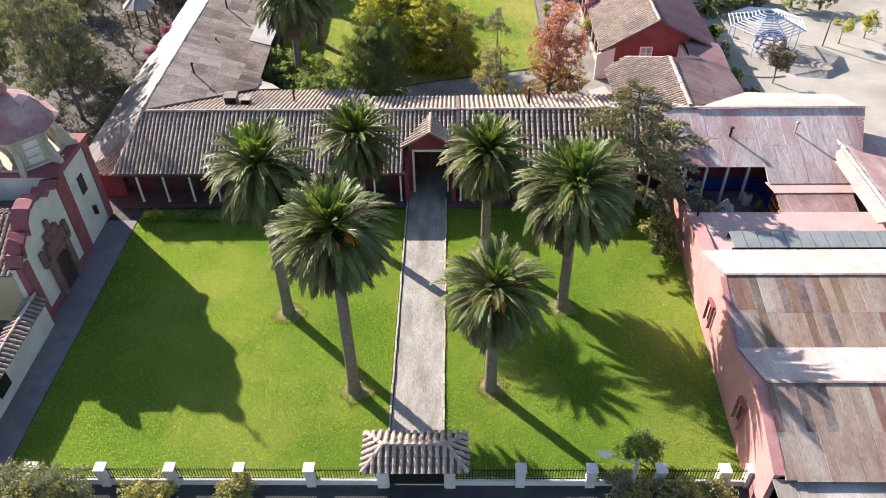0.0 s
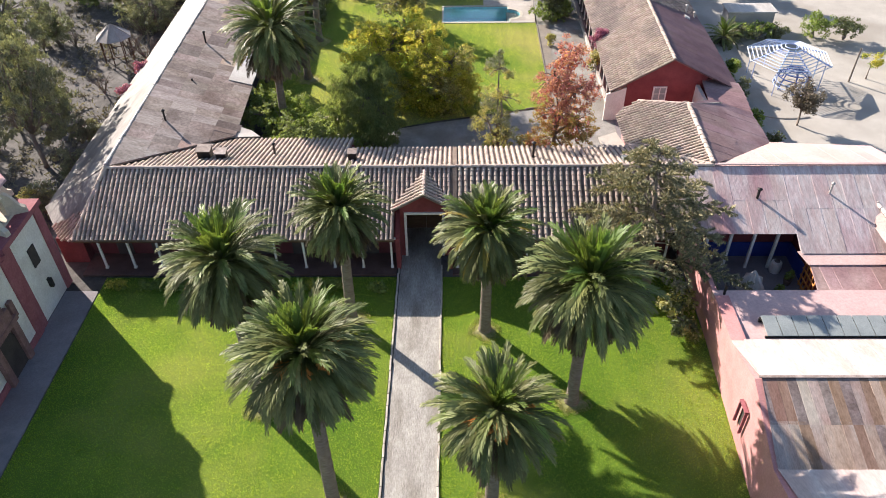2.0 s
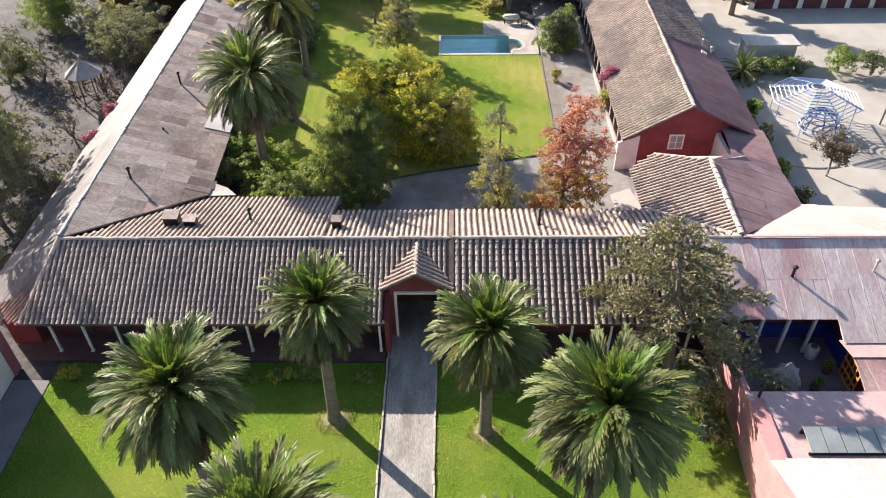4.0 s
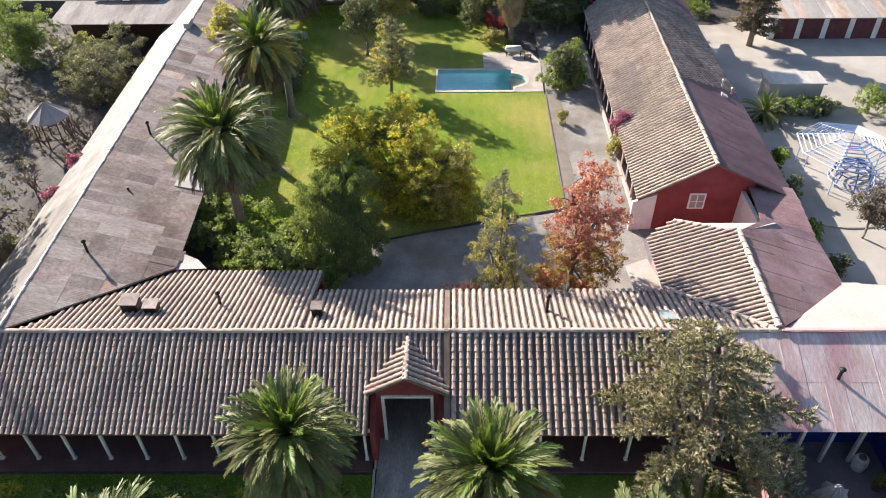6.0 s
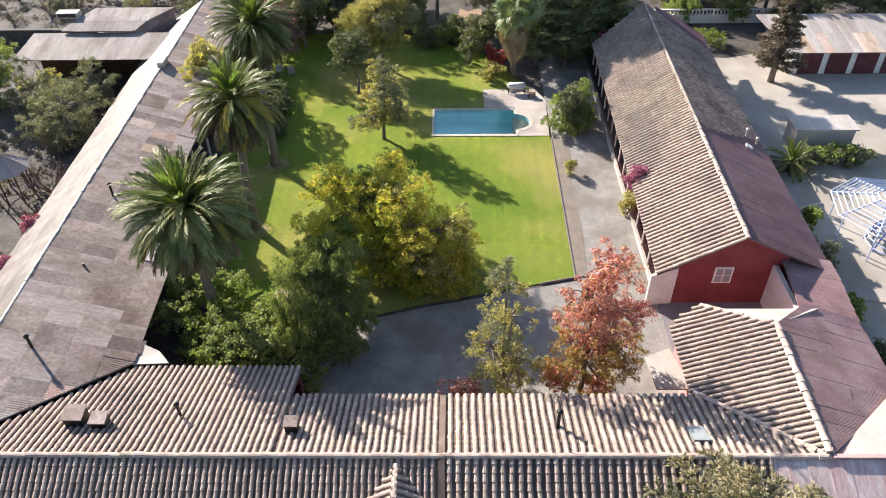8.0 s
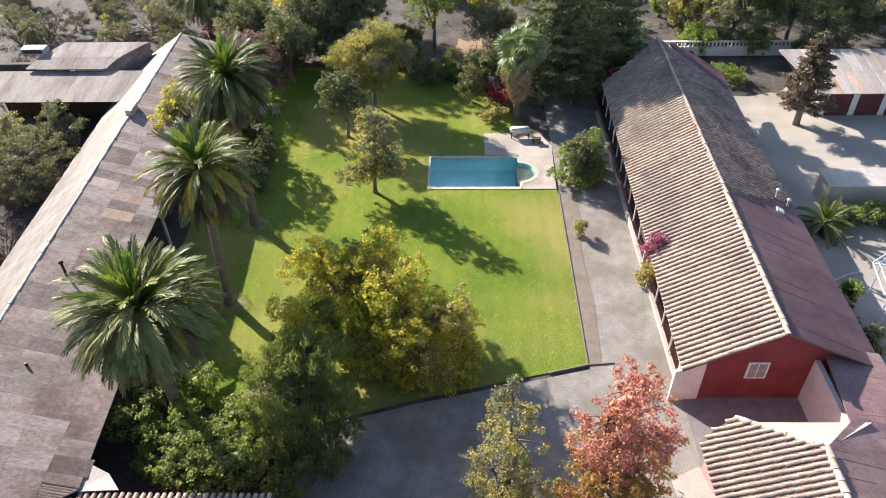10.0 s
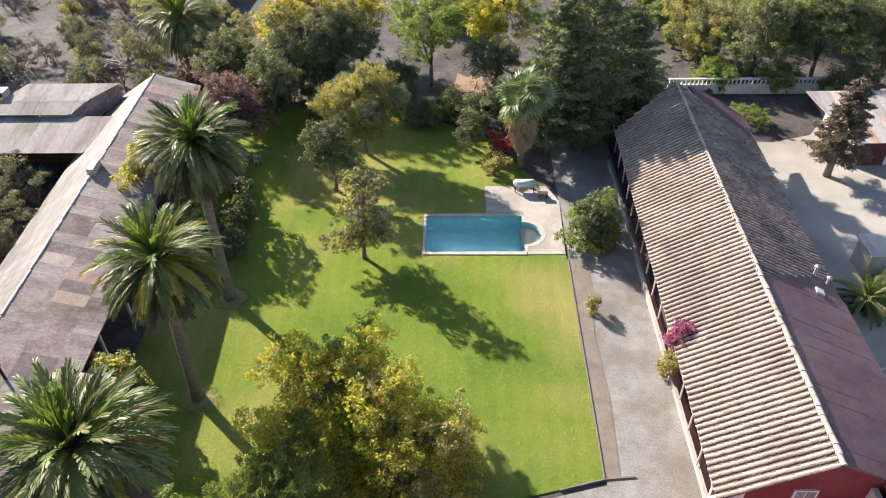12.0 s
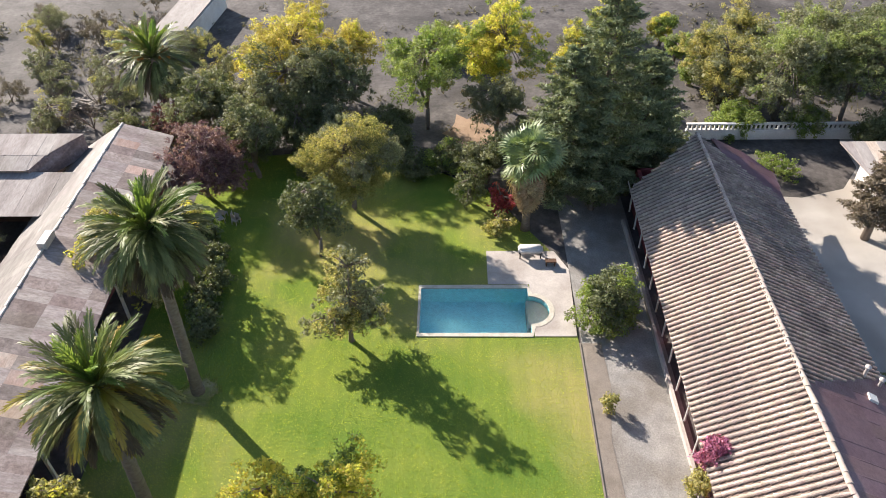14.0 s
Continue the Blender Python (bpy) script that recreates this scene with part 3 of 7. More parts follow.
setting("gravel_court", solid([(-7.5, 54, 0.012), (15, 54, 0.012), (15, 66, 0.012), (14.8, 104, 0.012), (9.6, 104, 0.012), (9.6, 86, 0.012), (9.4, 68, 0.012), (-1.5, 65.3, 0.012), (-8, 63.3, 0.012)], 0.2), GRAVEL,
        "grey gravel court and drive between house and lawn", "drive")
setting("earth_border", solid([(9.35, 68.4, 0.03), (10.2, 68.5, 0.03), (10.5, 74, 0.03), (10.3, 79, 0.03), (10.9, 83, 0.03), (10.8, 86.4, 0.03), (9.5, 86.4, 0.03)], 0.2), SOIL, "strip of bare earth beside the lawn", "ground")
setting("sand_yard", solid([(25, 50.5, 0.0), (75, 50.5, 0.0), (75, 112, 0.0), (36, 112, 0.0), (35.6, 106.5, 0.0), (33.2, 103.4, 0.0), (29.4, 102.2, 0.0), (25.8, 102.6, 0.0)], 0.2), YARD, "pale sandy yard with swept tracks", "yard")
setting("courtyard_floor", solid([(15.9, 39.5, 0.02), (28, 39.5, 0.02), (28, 47.2, 0.02), (15.9, 47.2, 0.02)], 0.2), WALK, "dark stone floor of a small courtyard", "floor")



def grass(name, label, poly, count, seed, mat, z_at, tall=0.1):
    """Upright blades of a mown lawn within an outline."""
    rg = np.random.default_rng(seed)
    pts = np.array(poly)
    lo, hi = pts.min(axis=0), pts.max(axis=0)
    p = rg.uniform(lo, hi, (count, 2))
    hit = np.zeros(count, dtype=bool)
    for (x1, y1), (x2, y2) in zip(poly, poly[1:] + poly[:1]):
        if y1 != y2:
            hit ^= ((y1 > p[:, 1]) != (y2 > p[:, 1])) & (p[:, 0] < (x2 - x1) * (p[:, 1] - y1) / (y2 - y1) + x1)
    p = p[hit]
    n = len(p)
    z = np.array([z_at(x, y) for x, y in p])
    a = rg.uniform(0, 2 * math.pi, n)
    w = rg.uniform(0.009, 0.017, n)
    side = np.stack([np.cos(a) * w, np.sin(a) * w, np.zeros(n)], axis=1)
    foot = np.stack([p[:, 0], p[:, 1], z - 0.01], axis=1)
    tip = foot + np.stack([rg.normal(0, 0.035, n), rg.normal(0, 0.035, n), tall * rg.uniform(0.55, 1.15, n)], axis=1)
    v = np.stack([foot - side, foot + side, tip], axis=1).reshape(-1, 3)
    tagged(new(name, faces_mesh(name, v, 3, mat)), label, "grass", "", "stuff")


def swell(x0, x1, y0, y1):
    """The height of a rolling patch at a point of it."""
    nx, ny = max(2, int((x1 - x0) / 0.8)), max(2, int((y1 - y0) / 0.8))
    return lambda x, y: 0.05 * noise.noise(((x - x0) / (x1 - x0) * nx * 0.17, (y - y0) / (y1 - y0) * ny * 0.17, x0))


for x0, x1, count, seed in ((-23.9, -3.75, 180000, 1), (-0.6, 15.9, 150000, 2)):
    grass("grass", "short bright green lawn grass", [(x0 + 0.05, 21.45), (x1 - 0.05, 21.45), (x1 - 0.05, 44.75), (x0 + 0.05, 44.75)], count, seed, BLADES, swell(x0, x1, 21.4, 44.8))
for poly, count, seed in (([(-18.9, 66.6), (-8, 63.6), (-1.5, 65.7), (9.2, 68.4), (9.3, 86.9), (-1.4, 86.9), (-1.4, 92.0), (-19.5, 100)], 215000, 3),
                          ([(-19.5, 100), (-1.4, 92.0), (3.6, 92.0), (3.6, 95.7), (8.4, 95.7), (4, 103.4), (-6, 109.8), (-19.8, 107.8)], 70000, 4)):
    grass("grass", "yellowing autumn lawn grass", poly, count, seed, BLADES_BACK, lambda x, y: 0.0)

# kerbs along the driveway
drive_kerb = thing("driveway_kerb", (-2, 30, 0), "weathered stone kerb edging the driveway", "kerb", kind="structure")
bmk = boxes((-0.06, 0.06, -0.42, 0.42, 0, 0.13))
bmesh.ops.bevel(bmk, geom=bmk.edges[:], offset=0.02, segments=1, affect="EDGES")
KERB_ME = to_mesh("kerb_stone", bmk, KERB)
for x in (-3.66, -0.66):
    y = 22.9
    while y < 46:
        ob = new("kerb_stone", KERB_ME)
        ob.parent, ob.matrix_parent_inverse = drive_kerb, AT[drive_kerb.name].inverted()
        ob.matrix_basis = pose(x + random.uniform(-0.02, 0.02), y, -0.02 + random.uniform(-0.02, 0.02), 0, 0, random.uniform(-2, 2))
        y += 0.87
bm = bmesh.new()
for a, b in (((9.3, 68.35), (9.46, 86.4)), ((6.8, 67.7), (9.3, 68.35)), ((9.3, 68.35), (11.0, 68.5))):
    a, b = Vector((*a, 0)), Vector((*b, 0))
    d = (b - a).normalized()
    s = Vector((-d.y, d.x, 0)) * 0.04
    slab(bm, [a + s + Vector((0, 0, 0.09)), b + s + Vector((0, 0, 0.09)), b - s + Vector((0, 0, 0.09)), a - s + Vector((0, 0, 0.09))], 0.3)
setting("lawn_kerb", bm, SOIL, "low stone edging round the back lawn", "kerb")


# ---- main house: ranges round the court ----
RIDGE_Y, RIDGE_Z = 50.1, 5.52
EAVE_Y, EAVE_Z = 45.25, 3.0
house = thing("main_house", (-4, 50, 0), "long low hacienda house with clay-tile roof, red walls and veranda", "house")


def z_front(x, y):
    return RIDGE_Z - (RIDGE_Z - EAVE_Z) / (RIDGE_Y - EAVE_Y) * (RIDGE_Y - y)


def z_back(x, y):
    return RIDGE_Z - 0.305 * (y - RIDGE_Y)


def gate_gap(x, y):
    """The mouth of the gateway and its little gable, left free of the main slope."""
    return -3.85 < x < 0.15 and (y < 47.3 or abs(x + 1.87) < 2.0 * (49.7 - y) / 2.5)


part("wall_veranda", boxes((-25.6, -3.75, 47.2, 47.5, 0, 3.75), (0.05, 15.4, 47.2, 47.5, 0, 3.75)), VERANDAWALL, house, "oxblood veranda wall, darkened for shade")
part("wall_back", boxes((-19, -7.6, 56.2, 56.5, 0, 3.3), (-7.6, -3.75, 54.0, 54.3, 0, 3.9), (0.05, 14, 54.0, 54.3, 0, 3.9)), REDWALL, house)
for x in (-3.78, -0.2):
    part("wall_gateway", solid([(x, 45.6, 0), (x, 54.2, 0), (x, 54.2, 4.2), (x, 50, 5.25), (x, 45.6, 2.7)], (0.28, 0, 0)), REDWALL, house)
part("gate_front", boxes((-3.5, -3.12, 47.1, 47.4, 0, 4.3), (-0.55, -0.2, 47.1, 47.4, 0, 4.3), (-3.12, -0.55, 47.1, 47.4, 3.8, 4.3)), REDWALL, house)
part("gable", solid([(-3.95, 47.06, 4.2), (0.2, 47.06, 4.2), (-1.87, 47.06, 5.35)], (0, 0.25, 0)), REDWALL, house)
part("gate_frame", boxes((-3.22, -3.06, 46.98, 47.2, 0, 3.86), (-0.62, -0.46, 46.98, 47.2, 0, 3.86), (-3.06, -0.62, 46.98, 47.2, 3.7, 3.86)), WHITE, house, "white painted gate frame")
# Added panels close the passage so that it stays dark inside.
part("gate_door", boxes((-3.5, -1.87, 50.2, 50.3, 0, 4.0), (-1.85, -0.2, 50.2, 50.3, 0, 4.0)), WOOD, house, "dark wooden panels added to darken the gateway")
part("veranda_floor", boxes((-25.6, -3.8, 44.9, 47.2, 0, 0.14), (0.1, 15.4, 44.9, 47.2, 0, 0.14)), VERANDA, house, "red veranda tiles, coloured dark for shade")
# Takes the shaded wall colour to look unlit.
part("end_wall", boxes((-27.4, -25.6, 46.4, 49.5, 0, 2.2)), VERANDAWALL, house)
for x0, x1, n in ((-24.12, -4.1, 11), (0.45, 14.6, 7)):
    for i in range(n):
        x = x0 + (x1 - x0) * i / (n - 1)
        bm = boxes((x - 0.065, x + 0.065, 45.6, 45.73, 0.14, 2.76), (x - 0.1, x + 0.1, 45.57, 45.77, 0.14, 0.24), (x - 0.35, x + 0.35, 45.6, 45.74, 2.64, 2.76))
        part("post", bm, WHITE, house, "white veranda post")
for i in range(8):
    x = -23.2 + i * 2.5
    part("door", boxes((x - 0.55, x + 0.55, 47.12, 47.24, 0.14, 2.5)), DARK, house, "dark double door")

hip_corner = (-25.6, EAVE_Y)
ridge_w = (-24.2, 50.1)
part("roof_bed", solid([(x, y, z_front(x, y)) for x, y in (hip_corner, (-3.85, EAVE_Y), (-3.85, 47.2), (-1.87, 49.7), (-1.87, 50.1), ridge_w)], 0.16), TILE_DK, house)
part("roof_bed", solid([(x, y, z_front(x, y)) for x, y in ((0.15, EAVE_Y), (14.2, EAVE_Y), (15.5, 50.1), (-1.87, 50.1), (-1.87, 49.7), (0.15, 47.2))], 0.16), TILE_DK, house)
part("eave_board", boxes((-25.6, -3.85, 45.43, 45.49, 2.58, 2.68), (0.15, 14.2, 45.43, 45.49, 2.58, 2.68)), WOOD, house)
west_front = [hip_corner, (0.1, EAVE_Y), (0.1, 50.1), ridge_w]
roof_slope(house, west_front, (0, 1), z_front, "front slope of weathered clay tiles", near=lambda x, y: x > -9, cut=gate_gap, pitch=0.32, row=0.36, make_bed=False)
roof_slope(house, [(0.4, EAVE_Y), (14.2, EAVE_Y), (15.5, 50.1), (0.4, 50.1)], (0, 1), z_front, "front slope of dark weathered clay tiles", near=lambda x, y: x < 6.5, pitch=0.41, row=0.4, make_bed=False)
roof_slope(house, [(-23.6, 50.1), (-7.7, 50.1), (-7.7, 57.3), (-17.1, 57.3)], (0, -1), z_back, "back slope of pale clay tiles", near=lambda x, y: -15 < x < -7.7, pitch=0.34)
roof_slope(house, [(-7.7, 50.1), (0.1, 50.1), (0.1, 54.75), (-7.7, 54.75)], (0, -1), lambda x, y: z_back(x, y) - 0.06, "back slope of pale clay tiles", near=lambda x, y: True)
roof_slope(house, [(0.4, 50.1), (18.0, 50.1), (13.4, 54.7), (0.4, 54.7)], (0, -1), z_back, "back slope of pale clay tiles", near=lambda x, y: x < 9, pitch=0.39)
part("parting_wall", solid([(0.1, 45.35, 3.1), (0.4, 45.35, 3.1), (0.4, 50.1, 5.68), (0.1, 50.1, 5.68)], 0.2), TILE_DK, house)
part("parting_wall", solid([(0.1, 50.1, 5.65), (0.4, 50.1, 5.65), (0.4, 54.7, 4.23), (0.1, 54.7, 4.23)], 0.2), TILE_DK, house)
ridge_line(house, (-24.2, 50.1, 5.6), (18.1, 50.1, 5.6), 0.17)
ridge_line(house, (-25.6, 45.4, 2.9), (-24.2, 50.1, 5.66), 0.17)


# gateway gable roof
def z_gw(x, y):
    return 4.12 + (x + 4.0) * 0.6


def z_ge(x, y):
    return 4.12 + (0.26 - x) * 0.6


roof_slope(house, [(-4.0, 46.85), (-1.87, 46.85), (-1.87, 49.6), (-4.0, 47.4)], (1, 0), z_gw, "small gateway gable of clay tiles", near=lambda x, y: True, thick=0.1)
roof_slope(house, [(0.26, 46.85), (-1.87, 46.85), (-1.87, 49.6), (0.26, 47.4)], (-1, 0), z_ge, "small gateway gable of clay tiles", near=lambda x, y: True, thick=0.1)
ridge_line(house, (-1.87, 46.8, 5.46), (-1.87, 49.7, 5.5), 0.15)


def vent_box(x, y, z, s, h, name="roof_vent"):
    t = thing(name, (x, y, z - 0.35), "dark metal box vent with a pale lid on the roof", "vent", "roof vents")
    part("body", boxes((x - s, x + s, y - s * 0.8, y + s * 0.8, z - 0.35, z + h)), IRON, t)
    part("lid", solid([(x - s * 1.15, y - s, z + h), (x + s * 1.15, y - s, z + h), (x + s * 1.15, y + s, z + h + 0.1), (x - s * 1.15, y + s, z + h + 0.1)], 0.05), ZINC, t, "pale sheet lid")


def flue(x, y, z, h, r=0.08, mat=None, cap=True):
    t = thing("flue_pipe", (x, y, z - 0.2), "thin metal flue pipe rising from the roof", "flue", "roof flues")
    part("pipe", tube(bmesh.new(), [(x, y, z - 0.2), (x, y, z + h)], r, 10), mat or IRON, t)
    if cap:
        part("cap", lathe(bmesh.new(), x, y, [(r * 1.9, z + h + 0.04), (r * 2, z + h + 0.1), (0.02, z + h + 0.2)], 10), mat or IRON, t)


vent_box(-17.9, 52.5, z_back(0, 52.5), 0.46, 0.8)
vent_box(-16.65, 52.3, z_back(0, 52.3), 0.36, 0.6)
vent_box(-7.1, 52.0, z_back(0, 52.0), 0.3, 0.65)
flue(-12.95, 53.0, z_back(0, 53.0), 0.9)
flue(5.9, 52.2, z_back(0, 52.2), 1.15, 0.09)
flue(14.6, 49.0, z_front(0, 49.0), 0.7, 0.12)
sk = thing("skylight", (12.6, 51.5, z_back(0, 51.5)), "small glass roof light among the tiles", "skylight")
part("pane", solid([(12.2, 51.1, z_back(0, 51.1) + 0.2), (13.0, 51.1, z_back(0, 51.1) + 0.2), (12.9, 52.1, z_back(0, 52.1) + 0.2), (12.1, 52.1, z_back(0, 52.1) + 0.2)], 0.3), SOLAR, sk)

# ---- west wing: sheet-metal roof ----
wing = thing("west_wing", (-23, 78, 0), "long low wing under patched corrugated zinc sheets", "outbuilding")


def ridge_x(y):
    return -24.2 - 0.0147 * (y - 50)


def z_win(x, y):
    return 5.72 - 0.3 * (x - ridge_x(y))


def z_wout(x, y):
    return 5.72 - 0.63 * (ridge_x(y) - x)


def z_corner(x, y):
    return 2.86 + 0.521 * (x + 25.6) + 0.434 * (y - 45.35)


part("wall", boxes((-23.0, -22.7, 58.5, 104, 0, 4.8), (-28.5, -28.2, 50, 104, 0, 3.0), (-28.2, -22.7, 103.7, 104, 0, 3.6)), MAROON, wing)
part("gable", solid([(-28.4, 104.0, 3.4), (-21.2, 104.0, 4.4), (-25.0, 104.0, 5.6)], (0, -0.3, 0)), WOOD, wing)
sheet_slope(wing, [(-24.25, 50.2), (-24.0, 50.2), (-17.15, 57.5), (-17.5, 66.0), (-24.45, 66.0)], (-1, 0), z_win, [ZINC, ZINC_LIGHT, ZINC_DARK, RUST], length=1.9, weights=[5, 3, 1, 0.4], seed=3, waves=8, amp=0.02, rows=True)
sheet_slope(wing, [(-24.45, 66.0), (-19.3, 66.0), (-19.6, 80.0), (-21.2, 104.6), (-25.0, 104.6)], (-1, 0), z_win, [ZINC, ZINC_LIGHT, ZINC_DARK, RUST], length=1.9, weights=[4, 5, 1.0, 0.8], seed=4, waves=8, amp=0.02, rows=True)
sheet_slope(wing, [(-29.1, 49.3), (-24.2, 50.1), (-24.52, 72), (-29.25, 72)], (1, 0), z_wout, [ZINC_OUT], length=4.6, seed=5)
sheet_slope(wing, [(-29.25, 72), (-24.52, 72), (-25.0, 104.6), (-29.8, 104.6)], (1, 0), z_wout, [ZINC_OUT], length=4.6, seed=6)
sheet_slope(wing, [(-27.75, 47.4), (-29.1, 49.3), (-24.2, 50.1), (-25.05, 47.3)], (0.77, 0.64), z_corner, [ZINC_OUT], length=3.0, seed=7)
roof_slope(wing, [(-25.6, 45.35), (-26.7, 45.95), (-27.75, 47.4), (-25.05, 47.3)], (0.77, 0.64), z_corner, "corner patch of clay tiles", pitch=0.32, row=0.36, mat=TILE_OLD)
ridge_line(wing, (-24.2, 50.2, 5.78), (-25.0, 104.6, 5.78), 0.12, ZINC_PALE)
for i in range(9):
    y = 67.5 + i * 4.2
    x = -19.7 - 0.04 * (y - 67)
    part("post", boxes((x - 0.08, x + 0.08, y - 0.08, y + 0.08, 0, 4.1)), WHITE, wing, "white veranda post")
part("skylight_sheet", solid([(-19.4, 65.5, z_win(-19.4, 66) + 0.12), (-17.5, 65.6, z_win(-17.5, 66) + 0.12), (-17.5, 72.3, z_win(-17.5, 66) + 0.12), (-19.4, 72.2, z_win(-19.4, 66) + 0.12)], 0.05), WHITE, wing, "bright translucent sheet")
part("valley_flashing", solid([(-17.3, 57.4, 3.5), (-15.2, 57.5, 3.5), (-16.0, 58.4, 3.48), (-17.1, 58.9, 3.56)], 0.05), ZINC_PALE, wing, "pale lead flashing")
flue(-22.6, 71.0, z_win(-22.6, 66), 1.0)
flue(-22.2, 57.2, z_win(-22.2, 66), 0.9)
flue(-22.0, 64.0, z_win(-22.0, 66), 0.25, cap=False)
bm = boxes((-25.0, -24.5, 89.2, 90.6, 5.4, 6.2))
ridge_vent = thing("ridge_vent", (-24.9, 89.9, 5.6), "small pale box vent on the zinc ridge", "vent")
part("hood", bm, ZINC_PALE, ridge_vent)

BARN_X = -41.6
branch = thing("barn_wing", (-36, 99, 0), "side barn with pale zinc roof and raised ridge monitor", "barn")
part("wall", boxes((BARN_X + 0.3, -28, 99.4, 99.7, 0, 3.8)), WOOD, branch)


def z_br(x, y):
    return 3.5 + (y - 95.7) * 0.13


sheet_slope(branch, [(BARN_X, 95.7), (-28.0, 95.7), (-27.6, 100.2), (BARN_X + 0.3, 100.2)], (0, 1), z_br, [ZINC_BARN], length=4.6, seed=8)
sheet_slope(branch, [(BARN_X + 3.2, 100.1), (-31.0, 100.1), (-30.2, 101.8), (BARN_X + 4.0, 101.8)], (0, 1), lambda x, y: 4.42 + (y - 100.1) * 0.2, [ZINC_BARN], length=2, seed=9)
sheet_slope(branch, [(BARN_X + 4.0, 101.7), (-30.2, 101.7), (-28.2, 104.2), (BARN_X + 5.4, 104.2)], (0, 1), lambda x, y: 4.75 + (y - 101.7) * 0.12, [ZINC_BARN], length=3, seed=10)
part("monitor_wall", solid([(-31.0, 100.1, 4.42), (-30.2, 101.7, 4.74), (-28.2, 104.2, 5.04), (-28.2, 104.2, 3.2), (-31.0, 100.1, 3.2)], (-0.15, 0, 0)), ZINC, branch)
part("back_wall", boxes((BARN_X + 5.5, -28.4, 103.9, 104.1, 0, 4.9)), WHITE, branch)
part("roof_hatch", boxes((-39.6, -37.4, 102.2, 103.2, 4.8, 5.35)), ZINC_PALE, branch)
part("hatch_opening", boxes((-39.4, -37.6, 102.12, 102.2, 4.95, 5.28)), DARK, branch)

# ---- east hip roof and red house ----
east = thing("east_range", (18, 56, 0), "short range with clay-tile slope and oxblood metal slope", "house")


def z_hw(x, y):
    return 5.7 - 0.4 * (18.2 - x)


def z_he(x, y):
    return 5.7 - 0.37 * (x - 18.2)


part("wall", boxes((14.2, 14.5, 54, 60.6, 0, 4.1), (14.5, 21.5, 60.4, 60.7, 0, 3.9), (23.7, 24.0, 52, 66, 0, 3.1)), PINKWALL, east)
roof_slope(east, [(18.1, 50.1), (13.35, 55.2), (13.35, 60.2), (15.2, 61.1), (18.35, 58.4)], (1, 0), z_hw, "steep slope of ridged clay tiles", near=lambda x, y: y > 54, pitch=0.33)
sheet_slope(east, [(18.15, 50.1), (18.4, 58.4), (21.2, 61.0), (24.6, 61.0), (24.5, 55.6)], (-1, 0), z_he, [FADEDRED], width=1.0, length=3.2, seed=12)
sheet_slope(east, [(21.2, 60.9), (24.6, 60.9), (25.1, 66.4), (21.8, 66.4)], (-1, 0), lambda x, y: 3.95 - 0.2 * (x - 21.2), [FADEDRED], length=3.4, seed=13)
ridge_line(east, (18.1, 50.2, 5.75), (18.38, 58.4, 5.77), 0.2)
ridge_line(east, (18.38, 58.4, 5.7), (15.2, 61.1, 4.52), 0.16)
ridge_line(east, (18.05, 50.1, 5.65), (13.4, 54.9, 4.2), 0.16)
part("parapet", solid([(15.3, 60.75, 4.5), (21.9, 60.75, 4.5), (18.5, 58.5, 5.6)], 0.25), CONCRETE, east, "white plastered parapet")
part("patio_wall", boxes((21.3, 21.6, 61.1, 65.8, 0, 3.4)), WHITE, east, "white side wall")
part("porch_roof", solid([(11.9, 58.9, 2.4), (13.4, 59.5, 2.5), (14.0, 56.5, 2.5), (12.1, 56.6, 2.4)], 0.12), CONCRETE, east, "pale sheet porch roof")
part("patio_floor", boxes((14.5, 21.3, 60.7, 65.8, 0, 0.06)), WALK, east)

red = thing("red_house", (19, 84, 0), "long oxblood-red house with clay-tile roof", "house")


def sk_x(x, y):
    return x + 0.022 * (y - 65.6)


def z_rw(x, y):
    return 6.0 - 0.6 * (sk_x(18.9, y) - x)


def z_re(x, y):
    return 6.0 - 0.49 * (x - sk_x(18.9, y))


part("wall", boxes((15.4, 15.7, 66.1, 101.5, 0, 3.4), (22.4, 22.7, 66.1, 101.5, 0, 4.0), (15.4, 22.7, 101.2, 101.5, 0, 3.4)), REDWALL, red)
part("gable", solid([(15.3, 65.8, 0), (22.2, 65.8, 0), (22.2, 65.8, 4.15), (18.9, 65.8, 5.75), (15.3, 65.8, 3.55)], (0, 0.3, 0)), REDWALL, red)
win = part("window", boxes((17.65, 18.85, 65.72, 65.8, 1.9, 3.25)), WHITE, red, "white window frame")
part("pane", boxes((17.77, 18.2, 65.7, 65.72, 2.02, 2.54), (18.28, 18.73, 65.7, 65.72, 2.02, 2.54), (17.77, 18.2, 65.7, 65.72, 2.6, 3.13), (18.28, 18.73, 65.7, 65.72, 2.6, 3.13)), SOLAR, win, m=Matrix())
part("plinth", boxes((14.3, 14.5, 66.5, 99, 0, 0.4)), CONCRETE, red, "white low veranda wall")
for i in range(16):
    y = 66.8 + i * 2.2
    x = sk_x(14.25, y)
    bm = tube(bmesh.new(), [(x, y, 0.5), (x, y, 3.0)], 0.07, 6)
    tube(bm, [(x, y, 1.9), (x - 0.35, y + 0.5, 3.0)], 0.045, 6)
    tube(bm, [(x, y, 1.9), (x - 0.35, y - 0.5, 3.0)], 0.045, 6)
    part("bracket_post", bm, WHITE, red, "white braced veranda post")
part("corner_wall", solid([(13.6, 65.6, 0), (15.3, 65.7, 0), (15.3, 65.7, 3.2), (13.6, 65.6, 2.6)], (0, 0.2, 0)), WHITE, red, "white end wall of the veranda")
